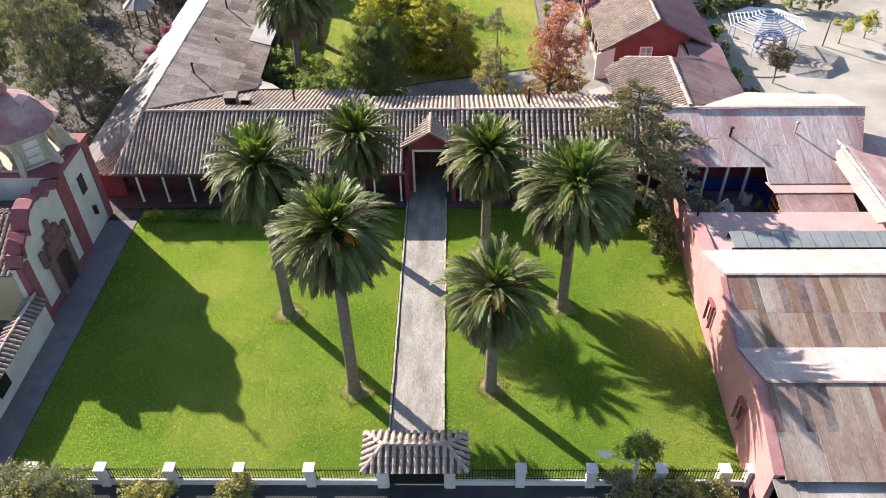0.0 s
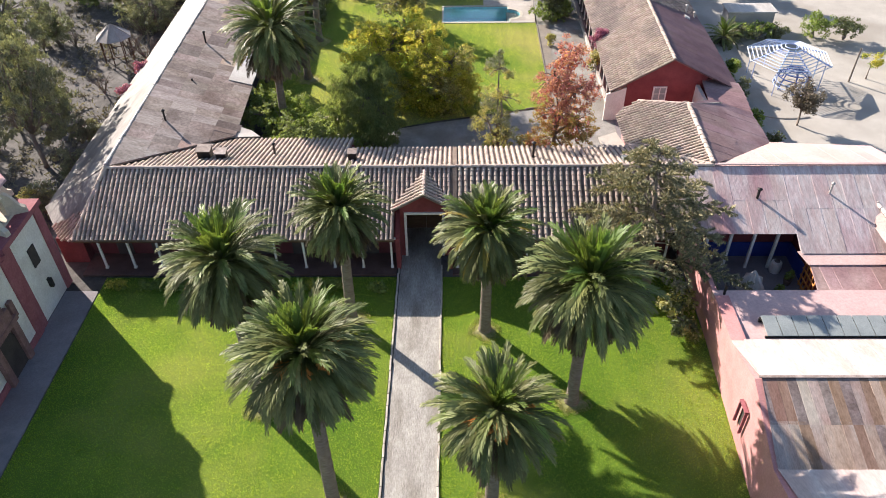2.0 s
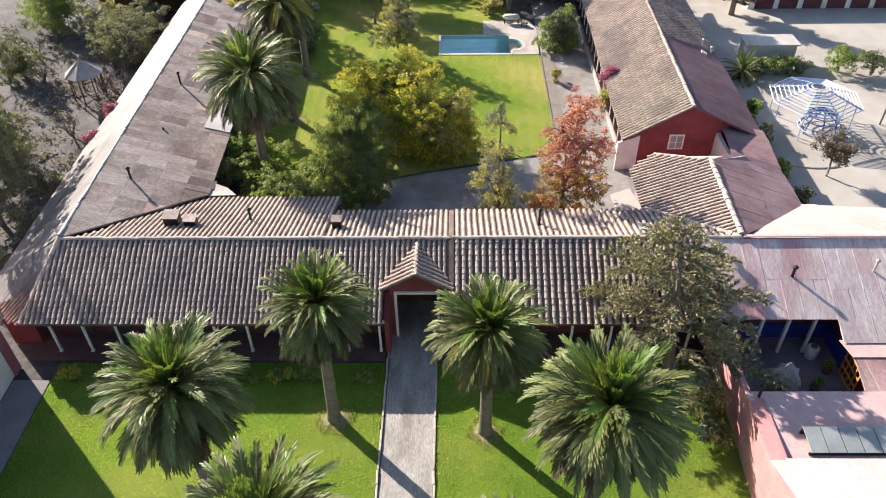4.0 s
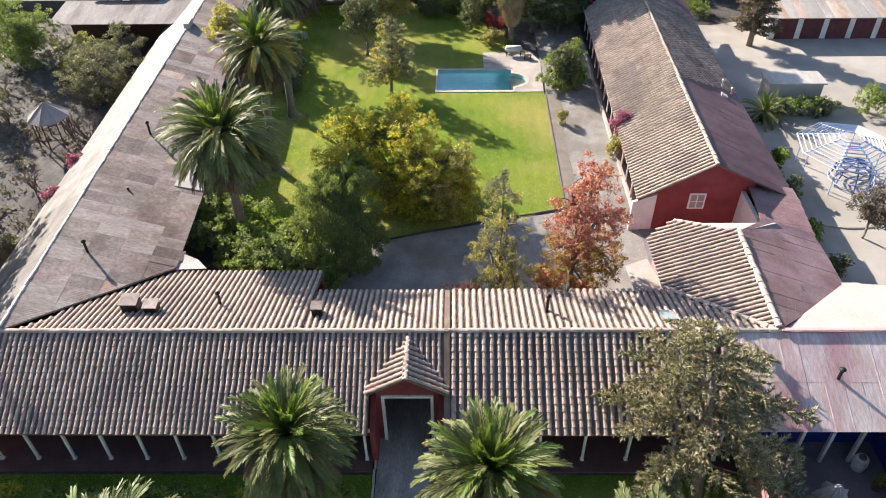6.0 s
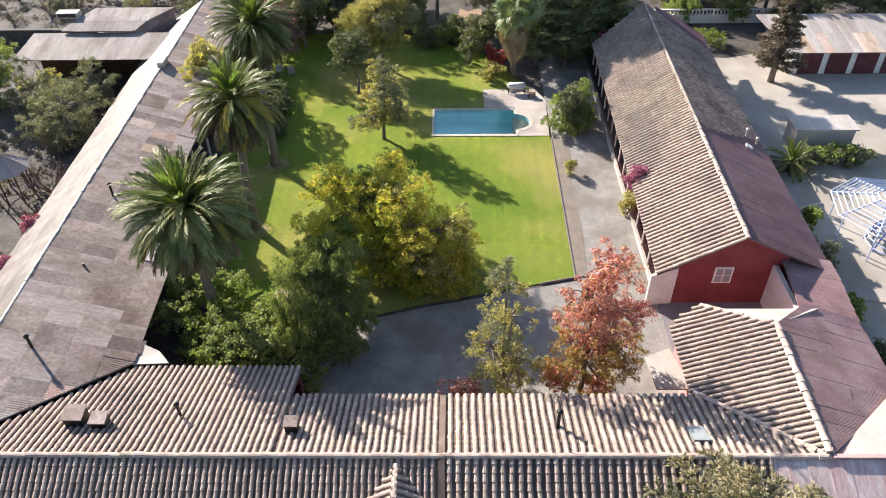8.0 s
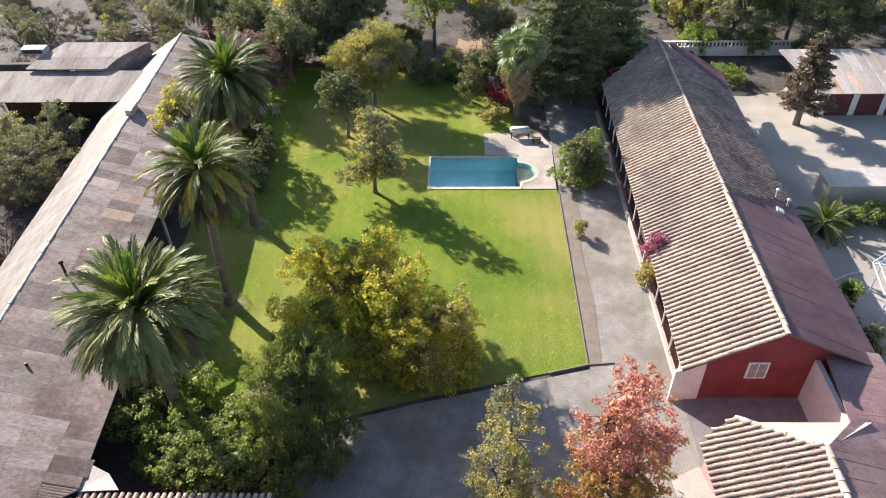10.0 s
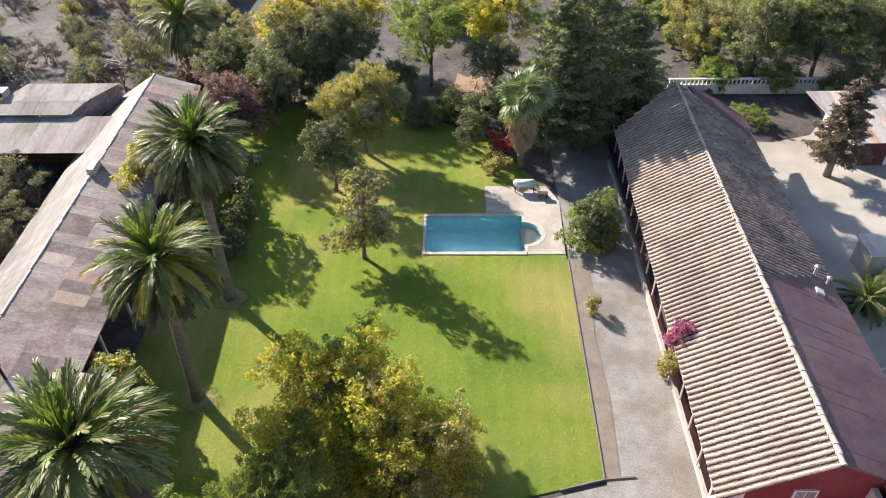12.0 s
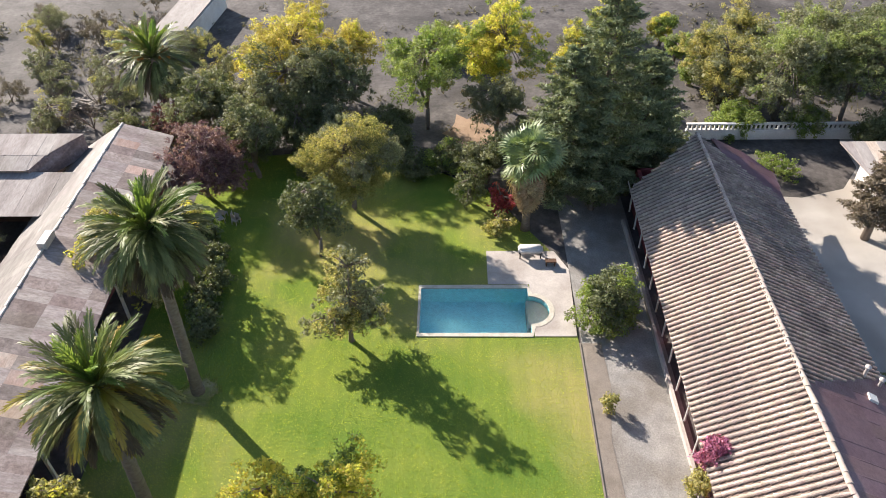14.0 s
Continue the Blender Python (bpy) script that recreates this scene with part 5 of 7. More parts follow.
def ring_wall(pts, z0, z1, out):
    """A wall standing round an outline, out thick."""
    bm = bmesh.new()
    c = Vector((sum(p[0] for p in pts) / len(pts), sum(p[1] for p in pts) / len(pts)))
    o = []
    for i, p in enumerate(pts):
        a, b = Vector(pts[i - 1]), Vector(pts[(i + 1) % len(pts)])
        d = (b - a).normalized()
        nrm = Vector((d.y, -d.x))
        o.append(Vector(p) + nrm * out)
    rows = [[bm.verts.new((q[0], q[1], z)) for q in ps] for ps, z in ((pts, z0), (pts, z1), (o, z1), (o, z0))]
    for k in range(4):
        A, B = rows[k], rows[(k + 1) % 4]
        for i in range(len(pts)):
            j = (i + 1) % len(pts)
            bm.faces.new((A[i], A[j], B[j], B[i]))
    bmesh.ops.recalc_face_normals(bm, faces=bm.faces)
    return bm


part("basin", solid([(x, y, -1.35) for x, y in POOL], 0.15), POOLTILE, pool, "blue plaster basin")
part("basin_wall", ring_wall(POOL, -1.4, -0.02, 0.12), POOLTILE, pool)
part("coping", ring_wall(POOL, -0.02, 0.07, 0.34), KERB, pool, "pale stone coping")
part("steps", solid([(6.3, 88.15, -0.35)] + [(6.45 + 1.3 * math.cos(a), 89.45 + 1.3 * math.sin(a), -0.35) for a in (math.pi * (k / 10 - 0.5) for k in range(11))] + [(6.3, 90.75, -0.35)], 1.0), CONCRETE, pool, "pale round steps under water")
part("water", solid([(x, y, -0.1) for x, y in POOL], 0.02), WATER, pool, "clear blue water")
setting("pavement_pool", filled([(6.6, 87.0), (9.35, 87.0), (9.6, 93.5), (8.7, 95.6), (3.7, 95.6), (3.7, 92.0), (6.6, 92.0), (6.6, 90.8)] + [(6.45 + 1.62 * math.cos(a), 89.45 + 1.62 * math.sin(a)) for a in (math.pi * (0.5 - k / 10) for k in range(1, 10))] + [(6.6, 88.1)], [], 0.05),
        CONCRETE, "pale concrete paving beside the pool", "pavement")

# ---- palms ----
def frond_mesh(name, length, lift, bend, mat, seed, leaflet=0.56, width=0.105, pairs=34):
    """An arching feather frond from the origin along +y; lift: its rise at the base; bend: how far it curls down (degrees)."""
    rng = random.Random(seed)
    bm = bmesh.new()
    n = 6
    p, path, tang = Vector((0, 0, 0)), [], []
    for i in range(n + 1):
        a = radians(lift - bend * (i / n) ** 1.4)
        d = Vector((0, math.cos(a), math.sin(a)))
        path.append(p.copy())
        tang.append(d)
        p = p + d * length / n
    tube(bm, path, [0.045 * (1 - 0.85 * i / n) + 0.006 for i in range(n + 1)], 3, cap=False)
    for k in range(pairs):
        s = (0.12 + 0.88 * (k + 0.5) / pairs) * n
        i = min(int(s), n - 1)
        q = path[i].lerp(path[i + 1], s - i)
        d = tang[i].lerp(tang[i + 1], s - i).normalized()
        f = s / n
        ll = leaflet * (0.55 + 1.3 * f * (1 - f) * 1.8) * (1.0 if f < 0.85 else 0.75) * rng.uniform(0.85, 1.1)
        up = Vector((1, 0, 0)).cross(d)
        for side in (-1, 1):
            out = (Vector((side, 0, 0)) * rng.uniform(0.34, 0.5) + d * 0.85 + up * rng.uniform(0.1, 0.34)).normalized()
            tip = q + out * ll + Vector((0, 0, -0.02 - 0.1 * rng.random()))
            w = (d * 0.75 - out.cross(up).normalized() * side * 0.35).normalized() * width * 0.5
            mid = q.lerp(tip, 0.45)
            bm.faces.new((bm.verts.new(q - w * 0.6), bm.verts.new(mid - w), bm.verts.new(tip), bm.verts.new(mid + w)))
    return to_mesh(name, bm, mat)


LIFTS = [82, 66, 50, 33, 15, -4, -23, -41, -57]
FRONDS = {}


def frond(i, mat, seed):
    key = (i, mat.name, seed % 2)
    if key not in FRONDS:
        lift = LIFTS[i]
        FRONDS[key] = frond_mesh("frond", (2.6, 3.2, 3.5, 3.6, 3.6, 3.5, 3.3, 3.1, 2.9)[i], lift, (26, 44, 60, 70, 72, 64, 50, 36, 24)[i], mat, i * 10 + seed % 2)
    return FRONDS[key]


FEET = []


def mound(ring, rise):
    """A low mound over a ring of ground."""
    bm = bmesh.new()
    n = len(ring)
    c = Vector(ring[0])
    for p in ring[1:]:
        c = c + Vector(p)
    c = c / n
    top = bm.verts.new(c + Vector((0, 0, rise)))
    vs = [bm.verts.new(p) for p in ring]
    for i in range(n):
        bm.faces.new((vs[i], vs[(i + 1) % n], top))
    return bm



def palm(x, y, h, label, size=1.0, seed=1, fruit=0, gold=0.0, skirt=False, lean=(0, 0), count=245, radius=0.3, hang=0.74):
    """A feather palm: rough trunk with a swollen head, and a round crown of single fronds."""
    rng = random.Random(seed)
    t = thing("palm_tree", (x, y, 0), label, "palm tree", "palm trees")
    bm = bmesh.new()
    n = 26
    path = [(lean[0] * (i / n) ** 1.3, lean[1] * (i / n) ** 1.3, -0.1 + (h + 0.1) * i / n) for i in range(n + 1)]
    rad = []
    for i in range(n + 1):
        f = i / n
        r = radius * (1.45 - 3 * f if f < 0.1 else 1.15 - 0.25 * f)
        if f > 0.86:
            r += radius * 0.75 * math.sin((f - 0.86) / 0.14 * math.pi * 0.6)
        rad.append(r * (1 + 0.07 * (i % 2)))
    part("trunk", tube(bm, path, rad, 12), PALMBARK, t, m=Matrix(), smooth=True)
    top = Vector(path[-1])
    for k in range(count):
        f = (k + 0.5) / count
        i = min(8, int(9 * f ** hang))
        ang = k * 137.508 + rng.uniform(-14, 14)
        mat = F_YOUNG if i < 1 or (i < 3 and rng.random() < 0.4) else F_GREEN
        if gold and i >= 3 and rng.random() < gold:
            mat = F_GOLD
        if i >= 6 and rng.random() < (0.65 if skirt else 0.42):
            mat = F_OLD
        if i == 8 and (skirt or rng.random() < 0.25):
            mat = F_DRY if rng.random() < 0.5 else F_OLD
        sc = size * rng.uniform(0.86, 1.08)
        m = Matrix.Translation(top + Vector((0, 0, 0.12 - 0.5 * f))) @ pose(0, 0, 0, rng.uniform(-7, 7), rng.uniform(-16, 16), ang) @ Matrix.Diagonal((sc, sc, sc, 1))
        part("frond", frond(i, mat, rng.randrange(4)), mat, t, m=m)
    if skirt:
        for k in range(60):
            m = Matrix.Translation(top - Vector((0, 0, 0.5 + 0.4 * (k % 3)))) @ pose(0, 0, 0, rng.uniform(-26, -8), rng.uniform(-14, 14), k * 137.5) @ Matrix.Diagonal((rng.uniform(0.75, 0.98) * size,) * 3 + (1,))
            part("frond", frond(8, F_DRY, k), F_DRY, t, "dry hanging frond", m=m)
    for k in range(fruit):
        a = 2.4 * k + seed
        bm = bmesh.new()
        for q in range(34):
            b, e = rng.uniform(0, 6.28), rng.uniform(0.15, 0.6)
            o = Vector((math.cos(b) * e, math.sin(b) * e, 0))
            tube(bm, [(0, 0, 0.15), o * 0.6 + Vector((0, 0, 0.12)), o + Vector((0, 0, -0.3 * rng.random()))], [0.02, 0.035, 0.05], 4)
        part("fruit", bm, FRUIT, t, "hanging orange date cluster", m=Matrix.Translation(top + Vector((math.cos(a) * 1.25, math.sin(a) * 1.25, 0.3))))
    if size > 0.8 and y < 90:
        ring = [(x + r * math.cos(q), y + r * math.sin(q), 0.0) for q, r in ((0.35 * j, rng.uniform(0.75, 1.15) * (0.9 if y < 50 else 1.1)) for j in range(18))]
        FEET.append(ring)
    return t


palm(-5.86, 27.25, 11.9, "tall feather palm with orange fruit on the lawn", 0.91, 11, fruit=7, count=265)
palm(-10.79, 33.6, 11.3, "tall feather palm on the shaded lawn", 0.93, 12)
palm(6.93, 34.1, 9.4, "dense feather palm beside the pink wall", 1.05, 13, count=275)
palm(2.05, 27.4, 7.9, "young feather palm with orange fruit clusters", 0.9, 14, fruit=5, count=195, hang=0.7)
palm(-6.4, 40.6, 8.5, "feather palm before the veranda", 0.86, 15, lean=(0, 0.6))
palm(2.14, 39.75, 8.1, "feather palm beside the gateway", 0.9, 16, gold=0.08)
palm(-14.76, 64.1, 9.6, "stout feather palm with a brown skirt of old fronds", 1.16, 17, skirt=True, count=285, lean=(0.3, -0.4), hang=0.56, gold=0.06)
palm(-14.24, 73.8, 10.9, "feather palm with yellowing fronds on the lawn", 1.0, 18, gold=0.3, skirt=True, lean=(0.3, 0.2), hang=0.58, count=205)
palm(-14.3, 82.4, 12.3, "tall feather palm with dense drooping crown", 1.0, 19, skirt=True, count=240, lean=(0.1, 0.5), hang=0.58)
palm(-26.0, 115.8, 6.0, "feather palm with orange fruit behind the barn", 1.2, 20, fruit=4, count=120)


def ring_mid(ring):
    return (sum(p[0] for p in ring) / len(ring), sum(p[1] for p in ring) / len(ring))


for ring in FEET:
    setting("ground_palm_foot", mound(ring, 0.24), STRAW, "ring of dry bleached grass round a palm trunk", "ground")
    grass("grass", "dry bleached grass round a palm trunk", [(p[0] * 1.25 - 0.25 * ring_mid(ring)[0], p[1] * 1.25 - 0.25 * ring_mid(ring)[1]) for p in ring], 2200, 60 + len(ring), BLADES_DRY, lambda x, y: 0.05, 0.14)


def fan_leaf(name, mat, r=0.85, droop=50, stalk=0.62):
    """A folded fan of narrow fingers on a stalk."""
    bm = bmesh.new()
    tube(bm, [(0, 0, 0), (0, stalk, 0.02)], 0.02, 3, cap=False)
    for k in range(17):
        a = radians(-100 + 200 * k / 16)
        d = Vector((math.sin(a), math.cos(a), 0))
        c = Vector((0, stalk - 0.02, 0.02))
        s = Vector((d.y, -d.x, 0)) * 0.05
        rr = r * (1 - 0.25 * abs(k - 8) / 8)
        mid = c + d * rr * 0.55 + Vector((0, 0, 0.03 * (-1) ** k))
        tip = c + d * rr - Vector((0, 0, rr * math.sin(radians(droop)) * (0.45 + 0.25 * (k % 3) / 2)))
        bm.faces.new((bm.verts.new(c), bm.verts.new(mid + s), bm.verts.new(tip), bm.verts.new(mid - s)))
    return to_mesh(name, bm, mat)


def fan_palm(x, y, h, label, seed, size=1.0, skirt=2.3):
    rng = random.Random(seed)
    t = thing("fan_palm", (x, y, 0), label, "palm tree")
    part("trunk", tube(bmesh.new(), [(0, 0, -0.1), (0, 0, 0.6), (0, 0, h * 0.6), (0, 0, h)], [0.42, 0.32, 0.28, 0.3], 12), PALMBARK, t, m=Matrix(), smooth=True)
    live, dead = fan_leaf("fan_leaf", F_FAN, 0.9, 40, 0.85), fan_leaf("dry_leaf", F_STRAW, 0.8, 60)
    for k in range(58):
        f = (k + 0.5) / 58
        e = 86 - 112 * f ** 0.9
        s = size * rng.uniform(0.95, 1.3) * (0.75 + 0.3 * min(1, f * 3))
        part("fan_leaf", live, F_FAN, t, m=Matrix.Translation((0, 0, h + 0.2 - 0.5 * f)) @ pose(0, 0, 0, e + rng.uniform(-24, 24), rng.uniform(-60, 60), k * 137.5 + rng.uniform(-25, 25)) @ Matrix.Diagonal((s, s, s, 1)))
    for k in range(130):
        f = k / 130
        s = size * rng.uniform(1.15, 1.45) * (1.2 - 0.4 * f)
        part("dry_leaf", dead, F_STRAW, t, m=Matrix.Translation((0, 0, h - 0.3 - skirt * f)) @ pose(0, 0, 0, rng.uniform(-80, -62), rng.uniform(-20, 20), k * 137.5) @ Matrix.Diagonal((s, s, s, 1)))
    return t


fan_palm(6.8, 98.3, 6.6, "fan palm with a straw skirt of dead leaves", 5, 1.25, 3.0)


# ---- broadleaf trees ----
def leaf_cloud(name, clumps, per, size, mat, rng, long=1.6, hang=0.0, corners=4):
    """Many small folded leaves in loose clumps."""
    c = np.array([k[:3] for k in clumps])
    r = np.array([k[3] for k in clumps])
    n = len(c) * per
    cc, rr = np.repeat(c, per, axis=0), np.repeat(r, per)
    d = rng.normal(size=(n, 3))
    d /= np.linalg.norm(d, axis=1, keepdims=True)
    rad = rr * rng.random(n) ** 0.45
    p = cc + d * rad[:, None] * np.array([1, 1, 0.75])
    nrm = d + rng.normal(size=(n, 3)) * 0.8 + np.array([0, 0, 0.5])
    nrm /= np.linalg.norm(nrm, axis=1, keepdims=True)
    a = np.cross(nrm, rng.normal(size=(n, 3)))
    a /= np.linalg.norm(a, axis=1, keepdims=True) + 1e-9
    if hang:
        a = a * (1 - hang) + np.array([0, 0, -1.0]) * hang
        a /= np.linalg.norm(a, axis=1, keepdims=True)
    b = np.cross(nrm, a)
    s = size * rng.uniform(0.7, 1.5, n)[:, None]
    A, B = a * s * long * 0.5, b * s * 0.5
    if corners == 4:
        v = np.stack([p - A, p + B * 0.9 + nrm * s * 0.12, p + A, p - B * 0.9 + nrm * s * 0.12], axis=1)
    else:
        v = np.stack([p - A * 1.1, p + B * 1.1 + A * 0.4, p - B * 1.1 + A * 0.4], axis=1)
    return faces_mesh(name, v.reshape(-1, 3), corners, mat)


def tree(x, y, lobes, mat, label, seed, name="tree", category="tree", trunk=0.2, leaf=0.105, density=1.0, fork=0.35, mat2=None, share=0.3, hang=0.0, long=1.6, bare=0.0, base=0.0, clump=0.38, fill=0.55, group="", low=None, low_z=0.0, corners=3):
    """A tree or shrub. lobes: (dx, dy, z, rx, ry, rz) ellipsoids of the crown, relative to the base."""
    rng = np.random.default_rng(seed)
    rn = random.Random(seed)
    t = thing(name, (x, y, base), label, category, group)
    clumps, limbs = [], []
    full, root = [], []
    for dx, dy, z, rx, ry, rz in lobes:
        root += [Vector((dx, dy, z + rz * 0.28))] * 7
        full.append((dx, dy, z, rx * 0.84, ry * 0.84, rz * 0.84))
        for _ in range(6):
            d = Vector((rn.gauss(0, 1), rn.gauss(0, 1), rn.gauss(0.15, 0.9))).normalized()
            s = rn.uniform(0.3, 0.5)
            full.append((dx + d.x * rx * 0.78, dy + d.y * ry * 0.78, z + d.z * rz * 0.78, rx * s, ry * s, rz * s))
    for (dx, dy, z, rx, ry, rz), src in zip(full, root):
        area = (rx * ry + rx * rz + ry * rz) * 4.2
        k = max(5, int(area * density / (clump * clump) * 0.2))
        for _ in range(k):
            d = Vector((rn.gauss(0, 1), rn.gauss(0, 1), rn.gauss(0, 1)))
            d.normalize()
            if d.z < -0.55 and rn.random() < 0.6:
                continue
            f = rn.uniform(fill, 1.0) * (1 + 0.3 * noise.noise(Vector((d.x * 2.1 + seed, d.y * 2.1, d.z * 2.1))))
            q = Vector((dx + d.x * rx * f, dy + d.y * ry * f, z + d.z * rz * f))
            if q.z < 0.1:
                q.z = 0.1 + rn.random() * 0.3
            clumps.append((q.x, q.y, q.z, clump * rn.uniform(0.6, 1.15)))
            if rn.random() < 0.16:
                limbs.append((q, src))
    zmin = min(l[2] - l[5] for l in lobes)
    ztop = max(l[2] for l in lobes)
    fork_z = max(0.25, ztop * fork)
    bm = bmesh.new()
    tube(bm, [(0, 0, -0.15), (0, 0, 0.25), (trunk * rn.uniform(-1, 1), trunk * rn.uniform(-1, 1), fork_z)], [trunk * 1.5, trunk * 1.05, trunk * 0.85], 9)
    for dx, dy, z, rx, ry, rz in lobes:
        a = Vector((0, 0, fork_z - 0.05))
        b = Vector((dx, dy, z + rz * 0.3))
        mid = a.lerp(b, 0.5) + Vector((rn.uniform(-0.3, 0.3), rn.uniform(-0.3, 0.3), 0.2))
        tube(bm, [a, mid, b], [trunk * 0.7, trunk * 0.45, trunk * 0.15], 7)
    for q, c in limbs[:70]:
        mid = c.lerp(q, 0.5) + Vector((0, 0, 0.15))
        tube(bm, [c, mid, q], [trunk * 0.28, trunk * 0.17, 0.012], 5)
    part("trunk", bm, BARK, t, m=Matrix(), smooth=True)
    keep = [c for c in clumps if rn.random() > bare]
    core = []
    for dx, dy, z, rx, ry, rz in lobes if bare < 0.2 else []:
        for _ in range(12):
            d = Vector((rn.gauss(0, 1), rn.gauss(0, 1), rn.gauss(0, 1))).normalized() * rn.uniform(0.2, 0.62)
            core.append((dx + d.x * rx, dy + d.y * ry, max(0.3, z + d.z * rz), min(rx, ry, rz) * 0.3))
    if core:
        part("crown", leaf_cloud("crown", core, 18, 0.12 + 0.035 * max(l[3] for l in lobes), mat, rng, 1.5, hang), mat, t, m=Matrix(), kind="stuff")
    if mat2:
        first = [c for c in keep if noise.noise(Vector((c[0] * 0.45 + seed, c[1] * 0.45, c[2] * 0.45))) > -0.25 + share * 0.5]
        chosen = set(first)
        second = [c for c in keep if c not in chosen]
    elif low:
        first = [c for c in keep if c[2] + 2.2 * noise.noise(Vector((c[0] * 0.5 + seed, c[1] * 0.5, c[2] * 0.4))) > low_z]
        chosen = set(first)
        second, mat2 = [c for c in keep if c not in chosen], low
    else:
        first, second = keep, []
    per = int(30 * (clump / 0.55) ** 2 * (0.2 / leaf) ** 1.4)
    for cl, m in ((first, mat), (second, mat2)):
        if cl:
            part("crown", leaf_cloud("crown", cl, per, leaf, m, rng, long, hang, corners), m, t, m=Matrix(), kind="stuff")
    return t


def ball(r, z=None, f=0.9):
    return [(0, 0, z if z is not None else r * 0.8, r, r, r * f)]


tree(-7.6, 63.6, [(0, 0, 3.2, 2.6, 2.5, 2.6), (-0.7, 0.8, 4.6, 2.0, 2.0, 1.9), (1.4, -1.0, 2.4, 2.2, 2.0, 2.2), (0.6, 1.2, 5.2, 1.8, 1.8, 1.5), (-0.5, -2.2, 1.8, 2.2, 1.9, 1.8), (1.4, -2.8, 1.3, 1.9, 1.6, 1.4), (-2.0, -0.6, 1.5, 1.7, 1.8, 1.5), (0.4, 2.4, 3.8, 2.1, 2.0, 2.0)], L_WEEP, "dark weeping pepper tree behind the house", 41, hang=0.7, long=3.0, leaf=0.06, density=1.35)
tree(-5.6, 71.0, [(0, 0, 3.6, 3.4, 3.2, 3.2), (-1.8, 1.4, 5.1, 2.2, 2.2, 2.1), (1.4, 0.8, 5.7, 2.4, 2.4, 2.2), (-2.0, -1.4, 1.8, 2.4, 2.2, 1.8), (1.6, -1.8, 1.6, 2.4, 2.0, 1.6), (3.0, 0.6, 1.8, 2.2, 2.2, 1.8), (-2.0, -2.8, 3.6, 2.5, 2.3, 2.5)], L_YELLOW, "spreading tree turning yellow in autumn", 42, density=1.1, leaf=0.088, mat2=L_GREEN, share=0.4)
tree(-1.4, 68.6, [(0, 0, 3.4, 3.6, 3.2, 3.3), (1.3, -0.5, 3.9, 2.6, 2.5, 2.5), (-1.2, 0.8, 5.7, 2.3, 2.3, 2.0), (2.2, 0.8, 1.7, 2.2, 2.2, 1.8), (0.4, -1.8, 1.5, 2.8, 1.8, 1.6), (-2.4, -0.8, 1.6, 2.4, 2.0, 1.7), (1.9, -1.2, 1.2, 2.0, 1.8, 1.3)], L_YELLOW, "broad yellow-green autumn tree by the lawn", 43, density=1.05, leaf=0.088, mat2=L_TAN, share=0.35)
tree(3.6, 58.2, [(0, 0, 8.2, 1.2, 1.2, 2.2), (0.3, 0.2, 5.8, 1.8, 1.6, 2.0), (-0.7, -0.2, 3.9, 1.7, 1.7, 1.8), (0.7, -0.3, 2.6, 2.0, 1.8, 1.7), (0, 0, 1.2, 1.9, 1.7, 1.1)], L_TAN, "slender tree with thinning yellow-green leaves", 44, leaf=0.08, bare=0.22, density=0.95, mat2=L_OLIVE, share=0.35)
tree(8.2, 58.0, [(0.6, 0.3, 9.6, 1.8, 1.7, 2.0), (-0.4, 0.2, 7.6, 2.0, 1.9, 2.0), (1.3, 0, 6.6, 2.0, 1.8, 2.0), (0, 0, 4.6, 2.2, 2.0, 2.2), (1.6, 0.2, 3.8, 1.9, 1.7, 1.7), (-1.3, -0.4, 2.6, 1.6, 1.5, 1.5), (0.8, -0.6, 1.8, 1.6, 1.4, 1.4)], L_RED, "tall sweetgum tree in red and orange autumn leaf", 45, leaf=0.085, bare=0.18, density=0.95, low=L_ORANGE, low_z=5.6)
tree(1.0, 56.4, ball(1.35, 1.9), L_PURPLE, "small dark purple-leaved shrub", 46, name="shrub", category="shrub")
tree(-13.8, 61.6, [(0, 0, 1.7, 2.8, 2.2, 1.6), (-2.6, 1.2, 2.0, 1.8, 1.7, 1.5), (3.2, -1.2, 1.4, 2.0, 1.8, 1.4), (-2.4, 3.6, 2.2, 1.8, 2.0, 1.4), (1.2, -2.0, 1.5, 2.2, 1.5, 1.4), (2.6, 1.6, 1.3, 1.7, 1.6, 1.2), (-0.4, 3.6, 1.7, 2.0, 1.8, 1.5)], L_GREEN, "spreading juniper bush at the palm's foot", 47, name="juniper_bush", category="shrub", trunk=0.08, mat2=L_PEPPER, share=0.5, leaf=0.105, density=1.2, clump=0.3)
setting("pavement_bricks", solid([(-11.8, 65.6, 0.05), (-8.6, 65.0, 0.05), (-8.2, 66.6, 0.05), (-11.4, 67.2, 0.05)], 0.1), TILE, "small paved patch of clay bricks", "pavement")
tree(-7.9, 58.8, ball(1.2, 1.0), L_GREEN, "small fresh green shrub", 48, name="shrub", category="shrub")
tree(5.2, 56.2, [(0, 0, 0.9, 2.4, 1.1, 0.9)], L_GREEN, "low yellow-green shrubs along the wall", 49, name="shrub", category="shrub", trunk=0.06)
tree(9.6, 55.9, [(0, 0, 0.8, 1.4, 0.9, 0.8)], L_YELLOW, "low yellow-green shrubs along the wall", 50, name="shrub", category="shrub", trunk=0.06)
